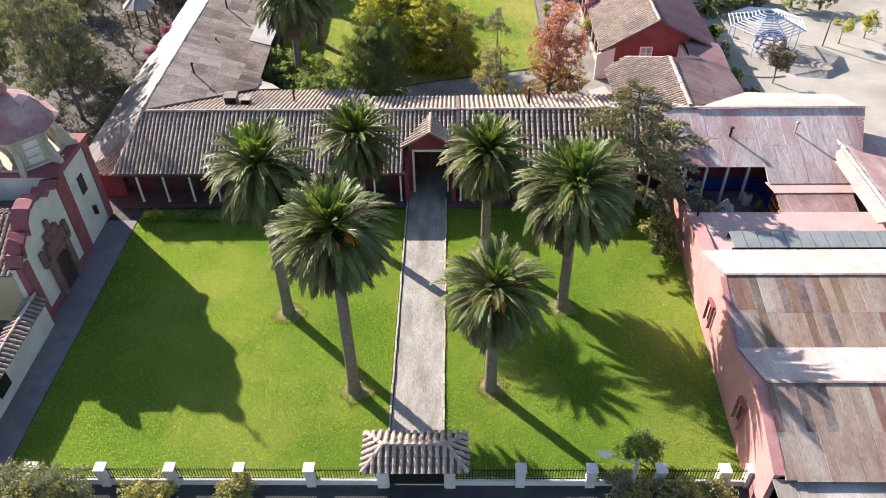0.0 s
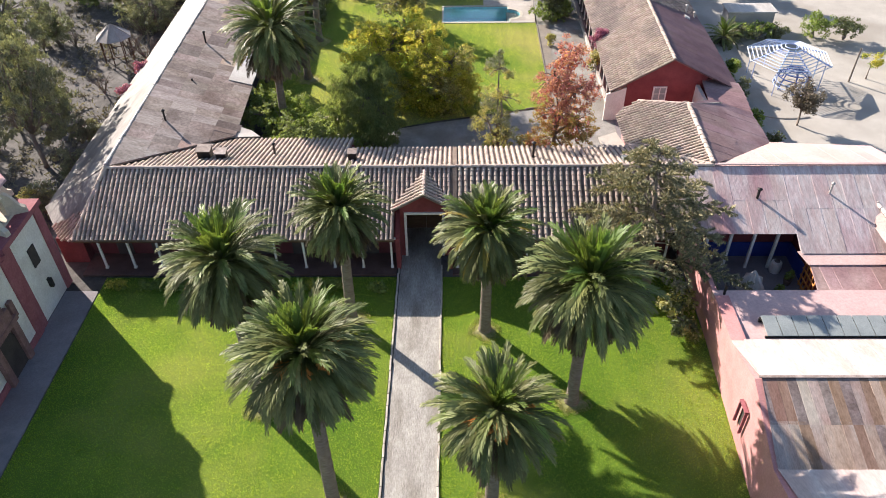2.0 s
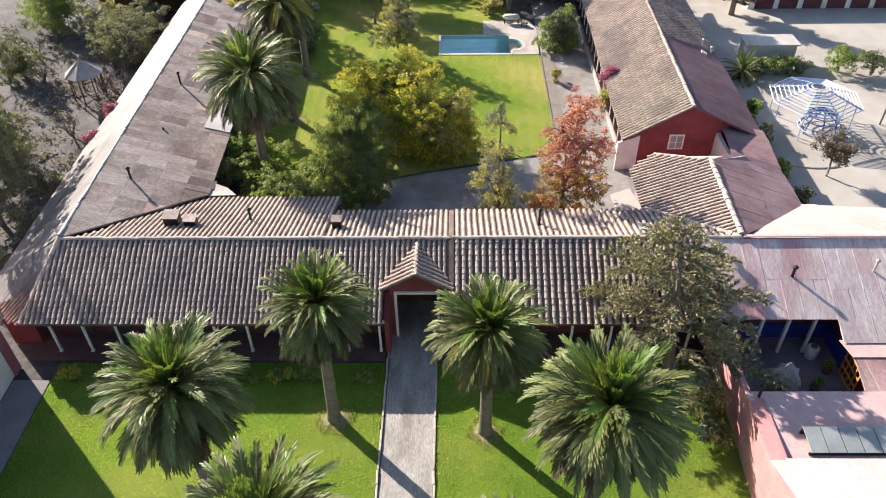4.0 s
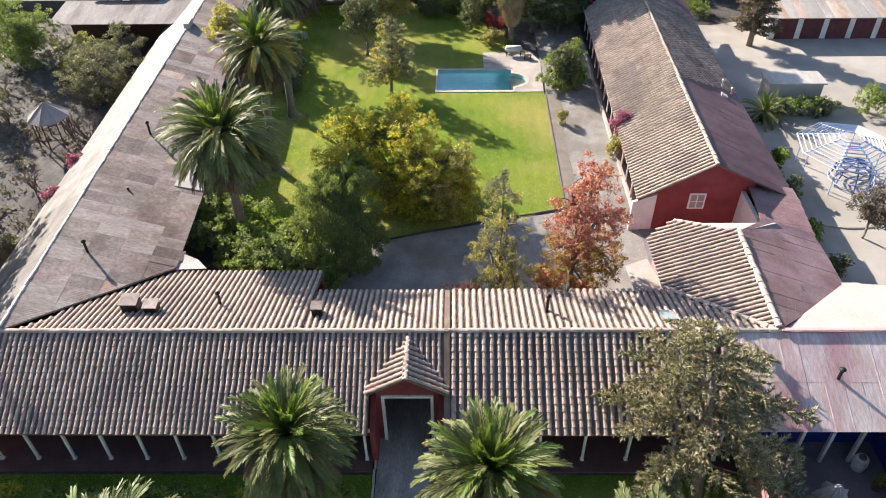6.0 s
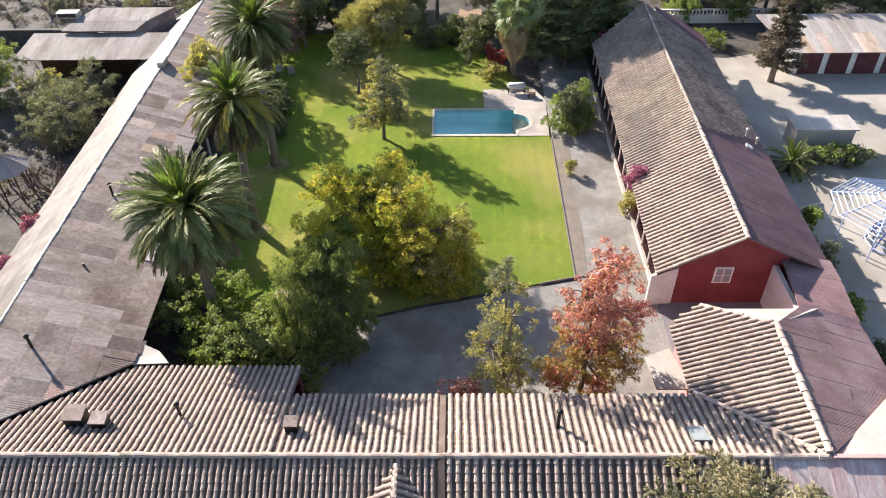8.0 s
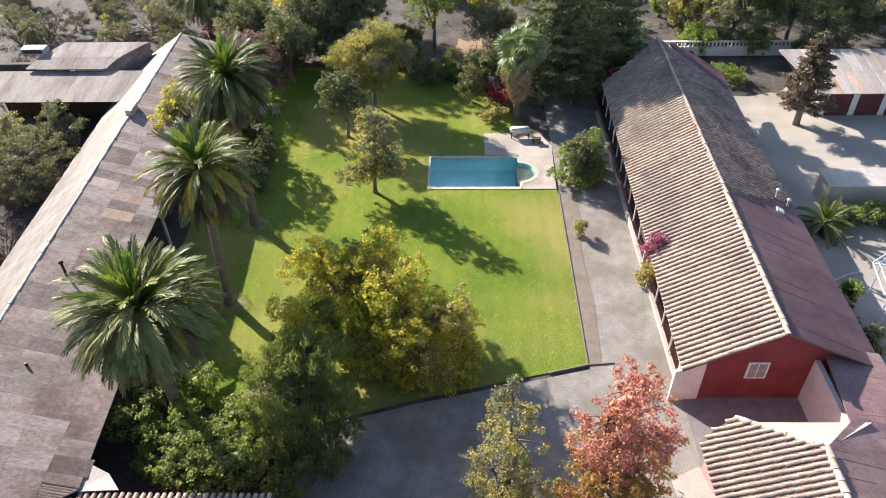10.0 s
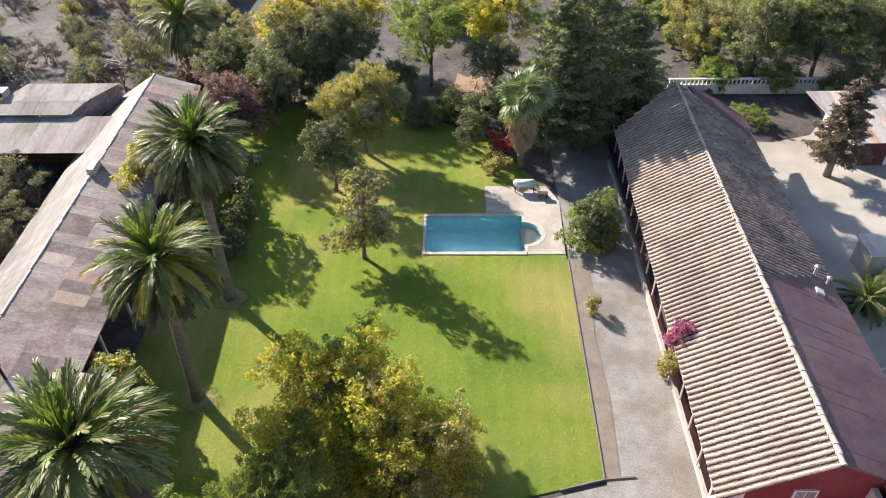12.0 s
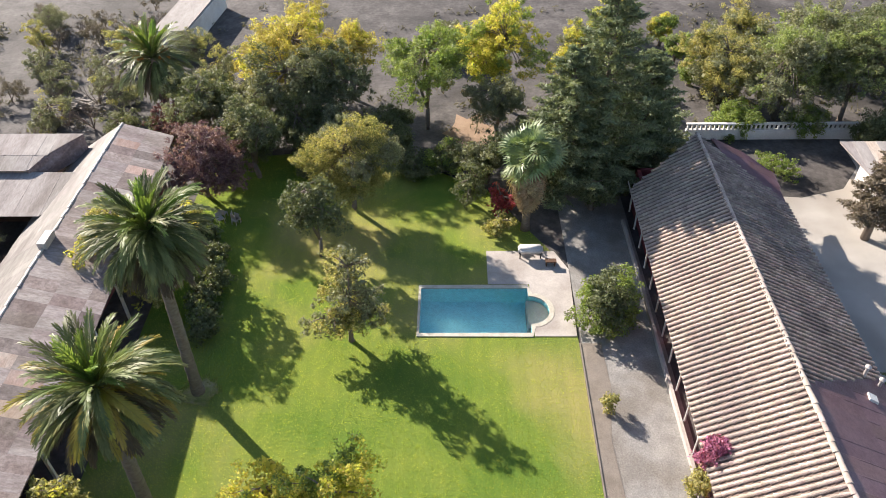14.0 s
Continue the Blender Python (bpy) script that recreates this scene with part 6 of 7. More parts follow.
# back garden
tree(-5.4, 86.7, [(0, 0, 3.4, 2.4, 2.2, 2.3), (0.3, 0.2, 5.8, 1.6, 1.5, 1.7), (-0.8, -0.4, 2.2, 1.9, 1.7, 1.4), (0.9, 0.3, 2.6, 1.8, 1.7, 1.5)], L_OLIVE, "thin open tree on the lawn by the pool", 51, leaf=0.095, bare=0.1, mat2=L_TAN, trunk=0.16, density=1.0)
tree(-8.5, 95.2, [(-1.0, 0.8, 4.7, 2.0, 1.9, 1.8), (0.6, 0, 3.9, 1.9, 1.7, 1.6), (-0.9, 0.2, 3.2, 1.5, 1.4, 1.2)], L_DARK, "small leaning dark tree on the lawn", 52, trunk=0.14, leaf=0.1, bare=0.15)
tree(-6.6, 100.8, [(0, 0, 5.2, 3.2, 2.8, 3.0), (-2.0, 0.3, 4.8, 2.3, 2.1, 2.3), (1.9, 0.2, 5.4, 2.4, 2.1, 2.4), (0.4, -0.6, 3.3, 2.5, 2.2, 1.5)], L_TAN, "willow-like tree with olive-yellow leaves", 53, mat2=L_OLIVE, share=0.2, leaf=0.07, hang=0.3, density=2.0)
tree(11.2, 88.2, [(0, 0, 1.9, 1.9, 1.8, 1.9), (0.3, 0.2, 2.8, 1.6, 1.6, 1.6), (-0.4, -0.4, 1.1, 1.8, 1.7, 1.3), (0.9, 0.6, 1.2, 1.6, 1.6, 1.4)], L_DARK, "dense rounded green bush by the pool deck", 54, name="bush", category="shrub", mat2=L_GREEN, share=0.4, leaf=0.1, density=1.6, fill=0.85)
tree(10.5, 81.2, [(0, 0, 0.8, 0.5, 0.5, 0.6)], L_TAN, "small thin sapling in the earth border", 55, name="sapling", category="shrub", trunk=0.03, bare=0.3, leaf=0.09)
tree(14.5, 75.9, [(0, 0, 3.1, 0.9, 1.0, 0.8), (0.3, 0.1, 3.5, 0.7, 0.8, 0.5)], L_MAGENTA, "bougainvillea with magenta flowers at the veranda", 56, name="bougainvillea", category="shrub", trunk=0.08, leaf=0.09)
tree(14.2, 75.4, [(0, 0, 1.2, 0.7, 0.8, 1.1)], L_TAN, "dry climbing shrub at the foot of a veranda post", 64, name="climber", category="shrub", trunk=0.05, leaf=0.09)
tree(2.6, 101.6, [(0, 0, 1.9, 1.7, 1.6, 1.8)], L_DARK, "rounded dark evergreen shrub", 57, name="shrub", category="shrub", leaf=0.105)
tree(5.0, 100.2, [(0, 0, 1.4, 1.1, 1.1, 1.3)], L_CRIMSON, "crimson-leaved shrub beside the fan palm", 58, name="shrub", category="shrub", leaf=0.15)
tree(4.6, 97.6, [(0, 0, 1.0, 1.1, 1.0, 1.1)], L_TAN, "straw-coloured shrub beside the lawn", 59, name="shrub", category="shrub", leaf=0.15)
for i, (x, y, r, h) in enumerate(((-15.4, 87.4, 1.3, 2.2), (-15.9, 89.6, 1.2, 2.0), (-15.6, 91.8, 1.4, 2.4), (-16.2, 94.4, 1.2, 2.0), (-17.6, 96.8, 1.3, 1.9))):
    tree(x, y, [(0, 0, h - r * 0.9, r, r, r * 0.9), (0.5, -0.4, h * 0.4, r * 0.7, r * 0.7, h * 0.4)], L_DARK, "dark broad-leaved shrub along the veranda", 66 + i, name="shrub", category="shrub", mat2=L_WEEP, share=0.3, leaf=0.11, trunk=0.06)
tree(-18.9, 102.7, [(0, 0, 4.6, 3.0, 2.7, 2.8), (1.2, -0.8, 3.2, 2.6, 2.3, 2.4), (-0.8, -1.2, 2.2, 2.2, 1.8, 1.9), (2.2, 0.2, 1.8, 1.8, 1.8, 1.8)], L_PLUM, "dusty purple-leaved plum tree by the barn", 60, leaf=0.085, density=1.1)
tree(-23.6, 110.0, [(0, 0, 2.2, 1.9, 1.8, 2.0)], L_PURPLE, "smaller purple-leaved plum tree by the barn", 63, leaf=0.1)
tree(-18.6, 91.0, [(-2.6, 0.6, 5.9, 1.7, 2.2, 1.4), (-3.2, -1.4, 5.6, 1.3, 1.6, 1.1), (0, 0, 4.6, 2.0, 2.4, 1.8), (1.2, 2.4, 4.6, 1.7, 1.8, 1.7), (0.2, -2.4, 3.0, 1.4, 1.8, 1.6)], L_TAN, "yellowing tree beside the zinc roof", 61, mat2=L_YELLOW, leaf=0.105)
tree(-18.3, 73.3, [(0, 0, 3.6, 1.9, 0.8, 0.7), (0.6, 0, 2.4, 1.2, 0.8, 1.4)], L_TAN, "climbing plant with dry leaves at the veranda", 62, name="climber", category="shrub", leaf=0.12, mat2=L_YELLOW)


def conifer(x, y, h, r, label, seed, mat, lean=(0, 0), low=0.15, boughs=40, rise=0.15, droop=0.25, twig=0.34, tufts=9, thick=1.0, south=1.0, spread=0.5, core=0.0, brush=False):
    """A conifer: trunk and long boughs, each a flat feather of twigs set with needle tufts."""
    rng = np.random.default_rng(seed)
    rn = random.Random(seed)
    t = thing("conifer", (x, y, 0), label, "tree")
    bm = bmesh.new()
    tube(bm, [(0, 0, -0.1), (lean[0] * 0.4, lean[1] * 0.4, h * 0.5), (lean[0], lean[1], h)], [0.34, 0.2, 0.03], 9)
    P, A, INNER = [], [], []
    for k in range(boughs):
        f = low + (1 - low) * (k + rn.random() * 0.6) / boughs
        ln = r * (1.02 - f) ** (0.8 if brush else 0.62) * rn.uniform(0.6, 1.12) + 0.3
        a = radians(k * 137.5 + rn.uniform(-25, 25))
        d = Vector((math.cos(a), math.sin(a), 0))
        if d.y < 0:
            ln *= 1 + (south - 1) * -d.y
        s = Vector((-d.y, d.x, 0))
        p0 = Vector((lean[0] * f, lean[1] * f, h * f))

        def along(g):
            return p0 + d * ln * g + Vector((0, 0, ln * (rise * g - droop * g * g)))

        spine = [along(g) for g in (0, 0.35, 0.7, 1.0)]
        if brush:
            part("bough", tube(bmesh.new(), spine, [0.06, 0.04, 0.022, 0.008], 5), BARK, t, m=Matrix())
        else:
            tube(bm, spine, [0.06, 0.04, 0.022, 0.008], 5)
        for g in (0.3, 0.55, 0.75) if f < core else ():
            INNER.append((*along(g), 0.18 + ln * 0.1))
        if brush:
            # few side shoots, each a drooping brush of needles
            shoots = [(along, 0.3, ln)]
            for q in range(max(3, int(ln / 0.62))):
                g = 0.22 + 0.74 * (q + rn.random() * 0.6) / max(3, int(ln / 0.62))
                for side in (-1, 1):
                    tl = (0.4 + ln * 0.26 * (1.1 - g)) * rn.uniform(0.6, 1.25)
                    w = (s * side * 0.75 + d * 0.65).normalized()
                    c, sag = along(g), rn.uniform(0.1, 0.5)
                    shoots.append((lambda e, c=c, w=w, tl=tl, sag=sag: c + w * tl * e + Vector((0, 0, 0.25 * tl * e - sag * tl * e * e)), 0.0, tl))
            for run, start, length in shoots:
                for e in range(int(length * (1 - start) / 0.055)):
                    g = start + (1 - start) * (e + rn.random()) * 0.055 / (length * (1 - start))
                    c, c2 = run(g), run(g + 0.06)
                    ax = (c2 - c).normalized()
                    for _ in range(tufts):
                        o = Vector((rn.gauss(0, 1), rn.gauss(0, 1), rn.gauss(0, 1))) * spread * (1.15 - 0.6 * g)
                        P.append(tuple(c + o * 0.35))
                        A.append(tuple((ax * 0.75 + o.normalized() * 0.8).normalized()))
            continue
        n = max(4, int(ln / 0.17))
        for q in range(n):
            g = 0.18 + 0.82 * (q + 0.5) / n
            c = along(g)
            for side in (-1, 1):
                tl = ln * twig * (1.15 - g) * rn.uniform(0.6, 1.15) + 0.18
                w = (s * side * 0.8 + d * 0.6 + Vector((0, 0, rn.uniform(-0.25, 0.12)))).normalized()
                for e in range(tufts):
                    pos = c + w * tl * (e + 0.6) / tufts
                    P.append((pos.x + rn.gauss(0, 0.03), pos.y + rn.gauss(0, 0.03), pos.z + rn.gauss(0, 0.035)))
                    sp = (w + Vector((rn.gauss(0, spread), rn.gauss(0, spread), rn.gauss(0, spread * 0.7)))).normalized()
                    A.append((sp.x, sp.y, sp.z))
    part("trunk", bm, BARK, t, m=Matrix(), smooth=True)
    if core:
        part("crown", leaf_cloud("crown", INNER, 30, 0.1, mat, rng, 4.0, corners=3), mat, t, m=Matrix(), kind="stuff")
    P, A = np.array(P), np.array(A)
    n = len(P)
    B = np.cross(A, rng.normal(size=(n, 3)))
    B /= np.linalg.norm(B, axis=1, keepdims=True)
    ls = rng.uniform(0.1, 0.2, n)[:, None] * thick
    ws = rng.uniform(0.024, 0.048, n)[:, None] * thick
    v = np.stack([P - A * ls * 0.4 + B * ws, P + A * ls, P - A * ls * 0.4 - B * ws], axis=1).reshape(-1, 3)
    part("crown", faces_mesh("crown", v, 3, mat), mat, t, m=Matrix(), kind="stuff")
    return t


conifer(12.9, 42.9, 9.9, 10.6, "feathery grey-green cedar leaning over the roof", 71, L_CONIFER, lean=(-0.2, 3.0), low=0.28, boughs=42, droop=0.28, rise=0.2, tufts=6, spread=0.15, thick=1.0, south=0.6, brush=True)
for i, (x, y, h, r) in enumerate(((12.6, 103.2, 16.6, 5.4), (16.4, 105.0, 11.0, 4.2), (10.0, 101.8, 13.0, 4.6))):
    conifer(x, y, h, r, "tall dark cypress tree behind the red house", 72 + i, L_PINE, low=0.05, boughs=120, rise=0.62, droop=0.2, tufts=9, thick=1.2, core=2.0)

# tree belt beyond the garden
belt = [(-21.2, 112.6, 2.9, 6.8, L_DARK, L_OLIVE, "dark evergreen tree behind the barn"), (-17.4, 112.4, 2.4, 5.4, L_DARK, L_OLIVE, "dark evergreen shrub behind the barn"), (-16.0, 107.6, 2.6, 5.4, L_DARK, None, "dark evergreen shrub at the garden's end"), (-8.0, 108.4, 2.6, 5.2, L_DARK, L_OLIVE, "dark evergreen shrub at the garden's end"), (-4.4, 109.0, 2.4, 4.4, L_DARK, None, "dark evergreen shrub at the garden's end"),
        (13.6, 104.4, 2.3, 3.8, L_DARK, None, "dark evergreen shrub under the cypresses"), (16.8, 104.6, 2.2, 3.6, L_DARK, L_OLIVE, "dark evergreen shrub under the cypresses"), (20.6, 106.0, 2.0, 3.2, L_DARK, L_OLIVE, "dark evergreen shrub behind the red house"),
        (-1.1, 113.2, 3.9, 10.2, L_GREEN, L_PEPPER, "leafy green tree at the garden's end"), (5.9, 117.2, 4.4, 10.2, L_YELLOW, L_GREEN, "yellow-green tree beyond the garden"),
        (5.2, 111.6, 2.8, 6.6, L_OLIVE, None, "grey-green tree at the garden's end"), (-13.6, 117.4, 5.2, 10.6, L_GOLD, L_YELLOW, "golden autumn tree beyond the garden"), (-8.6, 119, 2.8, 7.6, L_GOLD, L_YELLOW, "golden autumn tree beyond the garden"),
        (-13.2, 111.8, 3.9, 9.2, L_OLIVE, L_DARK, "dark olive-green tree at the garden's end"), (-9.2, 113.0, 3.6, 8.4, L_DARK, L_OLIVE, "dark evergreen tree at the garden's end"), (-12.0, 108.6, 2.8, 6.0, L_DARK, None, "dark evergreen shrub at the garden's end"),
        (-20.4, 108.8, 3.0, 8.0, L_DARK, L_OLIVE, "dark evergreen tree behind the barn"), (-24.6, 111.4, 2.2, 3.6, L_PURPLE, L_DARK, "dark purple shrub behind the barn"), (27.0, 118.4, 4.4, 8.0, L_TAN, L_OLIVE, "tan autumn tree beyond the wall"),
        (31.2, 114.6, 4.6, 9.8, L_OLIVE, L_PEPPER, "large green pepper tree beyond the wall"), (37, 114.0, 4.8, 10.4, L_DARK, L_PEPPER, "large dark green tree beyond the wall"), (43, 113.4, 5.0, 10.4, L_DARK, L_OLIVE, "large dark green tree beyond the wall"),
        (27.4, 112.6, 2.2, 3.4, L_GREEN, L_PEPPER, "green shrubby tree behind the white wall"), (32.5, 111.9, 1.8, 3.0, L_GREEN, L_OLIVE, "green shrubby tree behind the white wall"), (38.5, 109.5, 2.8, 4.6, L_DARK, None, "dark tree behind the yard"),
        (47, 109, 3.6, 6.0, L_DARK, L_OLIVE, "dark tree behind the yard"), (24.4, 126, 1.6, 3.4, L_GREEN, None, "small green orchard tree"), (24.9, 121.4, 1.5, 3.2, L_GREEN, None, "small green orchard tree"),
        (23.9, 130.5, 1.6, 3.4, L_YELLOW, L_GREEN, "small yellow-green orchard tree"), (14, 122, 3.6, 6.6, L_OLIVE, L_YELLOW, "olive tree beyond the garden"), (30.6, 127, 3.6, 6.0, L_TAN, L_OLIVE, "tan autumn tree beyond the wall"),
        (38, 127, 4.4, 7.4, L_OLIVE, L_PEPPER, "green tree beyond the wall"), (46, 125, 4.6, 8.0, L_OLIVE, L_DARK, "green tree beyond the wall"), (9.3, 101.0, 2.5, 5.4, L_DARK, None, "dark evergreen shrub behind the fan palm"), (12.2, 100.8, 2.4, 4.8, L_DARK, None, "dark evergreen shrub beside the drive"),
        (18.5, 132, 3.0, 5.0, L_YELLOW, L_GREEN, "yellow-green tree beyond the orchard"), (0.8, 128, 2.6, 4.6, L_OLIVE, None, "grey-green tree in dry ground"), (0.6, 106.4, 1.9, 3.0, L_DARK, L_GREEN, "dark evergreen shrub at the garden's end"), (-2.2, 105.6, 1.6, 2.4, L_DARK, None, "dark evergreen shrub at the garden's end"), (-15.2, 105.4, 2.8, 7.4, L_DARK, L_OLIVE, "dark evergreen tree at the garden's end"), (-10.6, 105.2, 1.8, 3.0, L_DARK, None, "dark evergreen shrub at the garden's end"), (4.0, 104.4, 2.2, 4.8, L_DARK, L_OLIVE, "dark evergreen shrub beside the fan palm"), (7.6, 107.4, 2.2, 5.0, L_DARK, L_OLIVE, "dark evergreen shrub behind the fan palm")]
for i, (x, y, r, h, m1, m2, lab) in enumerate(belt):
    rn = random.Random(900 + i)
    lob = [(0, 0, h - r * 0.95, r, r, r * 0.9)] + [(rn.uniform(-0.6, 0.6) * r, rn.uniform(-0.6, 0.6) * r, h - r * rn.uniform(0.6, 1.3), r * 0.62, r * 0.62, r * 0.55) for _ in range(3)]
    tree(x, y, lob, m1, lab, 300 + i, mat2=m2, leaf=0.1, clump=0.5, trunk=0.22, density=1.0, fork=0.3, corners=3)

# west grounds: olives, tall dark trees, dry brush
west = [(-33.6, 93.4, 2.4, 4.4, L_OLIVE, L_GREY, 0.22, "grey olive tree before the barn"), (-36.2, 90.2, 2.2, 4.0, L_GREY, L_OLIVE, 0.3, "grey olive tree before the barn"), (-34.0, 58.6, 3.4, 12.5, L_GREY, L_OLIVE, 0.42, "tall grey-green tree beside the wing"), (-37.2, 66.0, 4.0, 13.0, L_GREY, L_OLIVE, 0.4, "tall grey-green tree beside the wing"), (-42.5, 61.5, 3.4, 9.5, L_GREY, L_OLIVE, 0.25, "tall grey-green tree in the west grounds"),
        (-33.6, 87.2, 3.6, 5.8, L_OLIVE, None, 0.25, "grey olive tree beside the zinc roof"), (-44.5, 93.5, 3.8, 6.6, L_GREEN, L_PEPPER, 0.0, "round green tree in the west grounds"), (-38.5, 92.0, 2.6, 4.4, L_OLIVE, L_TAN, 0.2, "grey olive tree before the barn"),
        (-45, 74, 3.4, 6.8, L_DARK, L_OLIVE, 0.15, "dark olive tree in the west grounds"), (-42.5, 82, 2.6, 5.0, L_OLIVE, L_DARK, 0.2, "grey olive tree in the west grounds"), (-30.6, 57.0, 1.6, 2.8, L_OLIVE, None, 0.3, "dry grey shrub by the wing"), (-30.8, 62.5, 1.3, 2.2, L_OLIVE, None, 0.3, "dry grey shrub by the wing"), (-31.4, 52.5, 1.8, 2.8, L_OLIVE, L_TAN, 0.3, "dry grey shrub by the wing"),
        (-36.5, 114.5, 2.4, 3.6, L_OLIVE, L_TAN, 0.25, "dry grey shrub behind the barn"), (-31, 118, 2.6, 4.2, L_OLIVE, L_TAN, 0.4, "half-bare tree in dry ground"), (-41, 124, 2.2, 3.6, L_OLIVE, None, 0.5, "half-bare tree in dry ground"),
        (-34, 129, 2.4, 4.0, L_TAN, None, 0.5, "half-bare tree in dry ground"), (-46, 116, 2.0, 3.2, L_OLIVE, None, 0.45, "half-bare tree in dry ground"), (-22.5, 122, 2.6, 4.4, L_OLIVE, L_TAN, 0.25, "grey-green tree in dry ground"), (-29, 112, 2.0, 3.2, L_OLIVE, L_DARK, 0.15, "dry shrub behind the barn"),
        (-52, 126, 2.0, 3.2, L_OLIVE, None, 0.5, "half-bare tree in dry ground"), (-38, 120, 1.8, 3.0, L_OLIVE, None, 0.45, "half-bare tree in dry ground"), (-44, 130, 2.0, 3.6, L_TAN, None, 0.5, "half-bare tree in dry ground"), (-26.5, 128, 2.4, 4.0, L_OLIVE, L_TAN, 0.35, "grey-green tree in dry ground")]
for i, (x, y, r, h, m1, m2, bare, lab) in enumerate(west):
    rn = random.Random(700 + i)
    lob = [(0, 0, h - r, r, r, r * 0.95)] + [(rn.uniform(-0.5, 0.5) * r, rn.uniform(-0.5, 0.5) * r, h - r * rn.uniform(0.8, 1.6), r * 0.6, r * 0.6, r * 0.6) for _ in range(2)]
    if h > 9:
        lob += [(rn.uniform(-0.6, 0.6) * r, rn.uniform(-0.6, 0.6) * r, z, r * 0.7, r * 0.7, r * 0.7) for z in (2.6, 4.2, 5.6)]
    tree(x, y, lob, m1, lab, 400 + i, mat2=m2, leaf=0.09, clump=0.42, bare=bare, trunk=0.2, hang=0.6 if h > 9 else 0.0, long=1.6 if h < 9 else 2.6)
for k, (x, y) in enumerate(((17.4, 43.6), (18.4, 41.9), (21.4, 42.6), (22.6, 44.0))):
    pot = thing("planter_pot", (x, y, 0), "dark clay pot with a small plant in the courtyard", "plant pot", "courtyard pots")
    part("pot", lathe(bmesh.new(), x, y, [(0.02, 0.02), (0.2, 0.02), (0.3, 0.45), (0.25, 0.45), (0.22, 0.38), (0.02, 0.38)], 12), TILE_DK, pot)
    part("plant", leaf_cloud("plant", [(x, y, 0.75, 0.32), (x + 0.1, y, 1.05, 0.24)], 70, 0.09, L_GREEN, np.random.default_rng(820 + k), 3.0, corners=3), L_GREEN, pot, kind="stuff")
rn = random.Random(77)
for i in range(22):
    x, y, r = rn.uniform(-58, -31), rn.uniform(117, 142), rn.uniform(1.0, 2.0)
    tree(x, y, [(0, 0, r * 0.9, r, r, r * 0.9), (rn.uniform(-1, 1), rn.uniform(-1, 1), r * 0.7, r * 0.8, r * 0.8, r * 0.7)], L_BROWN if i % 3 else L_OLIVE, "grey twiggy scrub bush in dry ground", 480 + i, name="scrub_bush", category="shrub", group="scrub bushes", trunk=0.07, leaf=0.06, bare=rn.uniform(0.3, 0.7), fork=0.2)
pile = thing("plank_pile", (-35.6, 117.2, 0), "heap of old grey planks on dry ground", "wood pile")
for i in range(16):
    a, l = rn.uniform(-0.5, 0.5) + (1.2 if i % 4 == 0 else 0), rn.uniform(1.2, 2.4)
    part("plank", boxes((-l, l, -0.1, 0.1, 0, 0.05)), OLDWOOD, pile, m=Matrix.Translation((rn.uniform(-0.9, 0.9), rn.uniform(-0.8, 0.8), 0.03 + 0.055 * i)) @ pose(0, 0, 0, 0, rn.uniform(-3, 3), math.degrees(a)))
for i, (x, y) in enumerate(((-29.2, 66.6), (-29.3, 71.2))):
    tree(x, y, ball(0.8, 2.6), L_MAGENTA, "bougainvillea with magenta flowers at the eave", 460 + i, name="bougainvillea", category="shrub", trunk=0.06, leaf=0.105)

# street front
front_plants = [(-22.6, 18.9, 3.5, 4.9, L_OLIVE, L_TAN, "leafy olive bush with yellowing leaves at the fence"), (-20.2, 19.7, 1.9, 3.2, L_OLIVE, L_TAN, "grey-green bush at the fence"), (-15.8, 20.1, 1.5, 1.7, L_TAN, L_GREEN, "low yellow-green shrub at the fence"),
                (-11.2, 20.2, 0.85, 1.7, L_TAN, None, "straw-coloured round shrub at the fence"), (8.6, 20.2, 1.2, 2.2, L_OLIVE, L_TAN, "open olive-green bush at the fence"), (10.9, 20.0, 1.4, 2.0, L_TAN, L_OLIVE, "dry yellowish bush at the fence"),
                (12.8, 20.2, 1.2, 1.7, L_OLIVE, L_TAN, "dry brown-green bush at the fence"), (9.6, 22.6, 1.2, 2.2, L_GREEN, L_OLIVE, "light green shrub on the lawn's edge")]
for i, (x, y, r, h, m1, m2, lab) in enumerate(front_plants):
    tree(x, y, [(0, 0, h - r * 0.8, r, r * 0.8, r * 0.8), (r * 0.5, 0.1, h - r, r * 0.6, r * 0.5, r * 0.6)], m1, lab, 500 + i, name="bush", category="shrub", mat2=m2, trunk=0.06, leaf=0.075, clump=0.36, density=0.8)
for i in range(9):
    tree(-22.5 + i * 2.1 if i < 8 else -4.9, 43.5, [(0, 0, 0.4, 0.85, 0.35, 0.4)], L_GREEN, "low hedge plants along the veranda", 520 + i, name="hedge_plant", category="shrub", trunk=0.03, leaf=0.095, clump=0.3, mat2=L_YELLOW, share=0.2, group="veranda plants")
tree(14.2, 41.0, [(0, 0, 1.2, 1.2, 1.4, 1.1), (0.3, -1.8, 1.0, 0.9, 1.0, 0.9)], L_DARK, "dark shrub in the corner by the wall", 530, name="shrub", category="shrub", mat2=L_TAN, leaf=0.15)

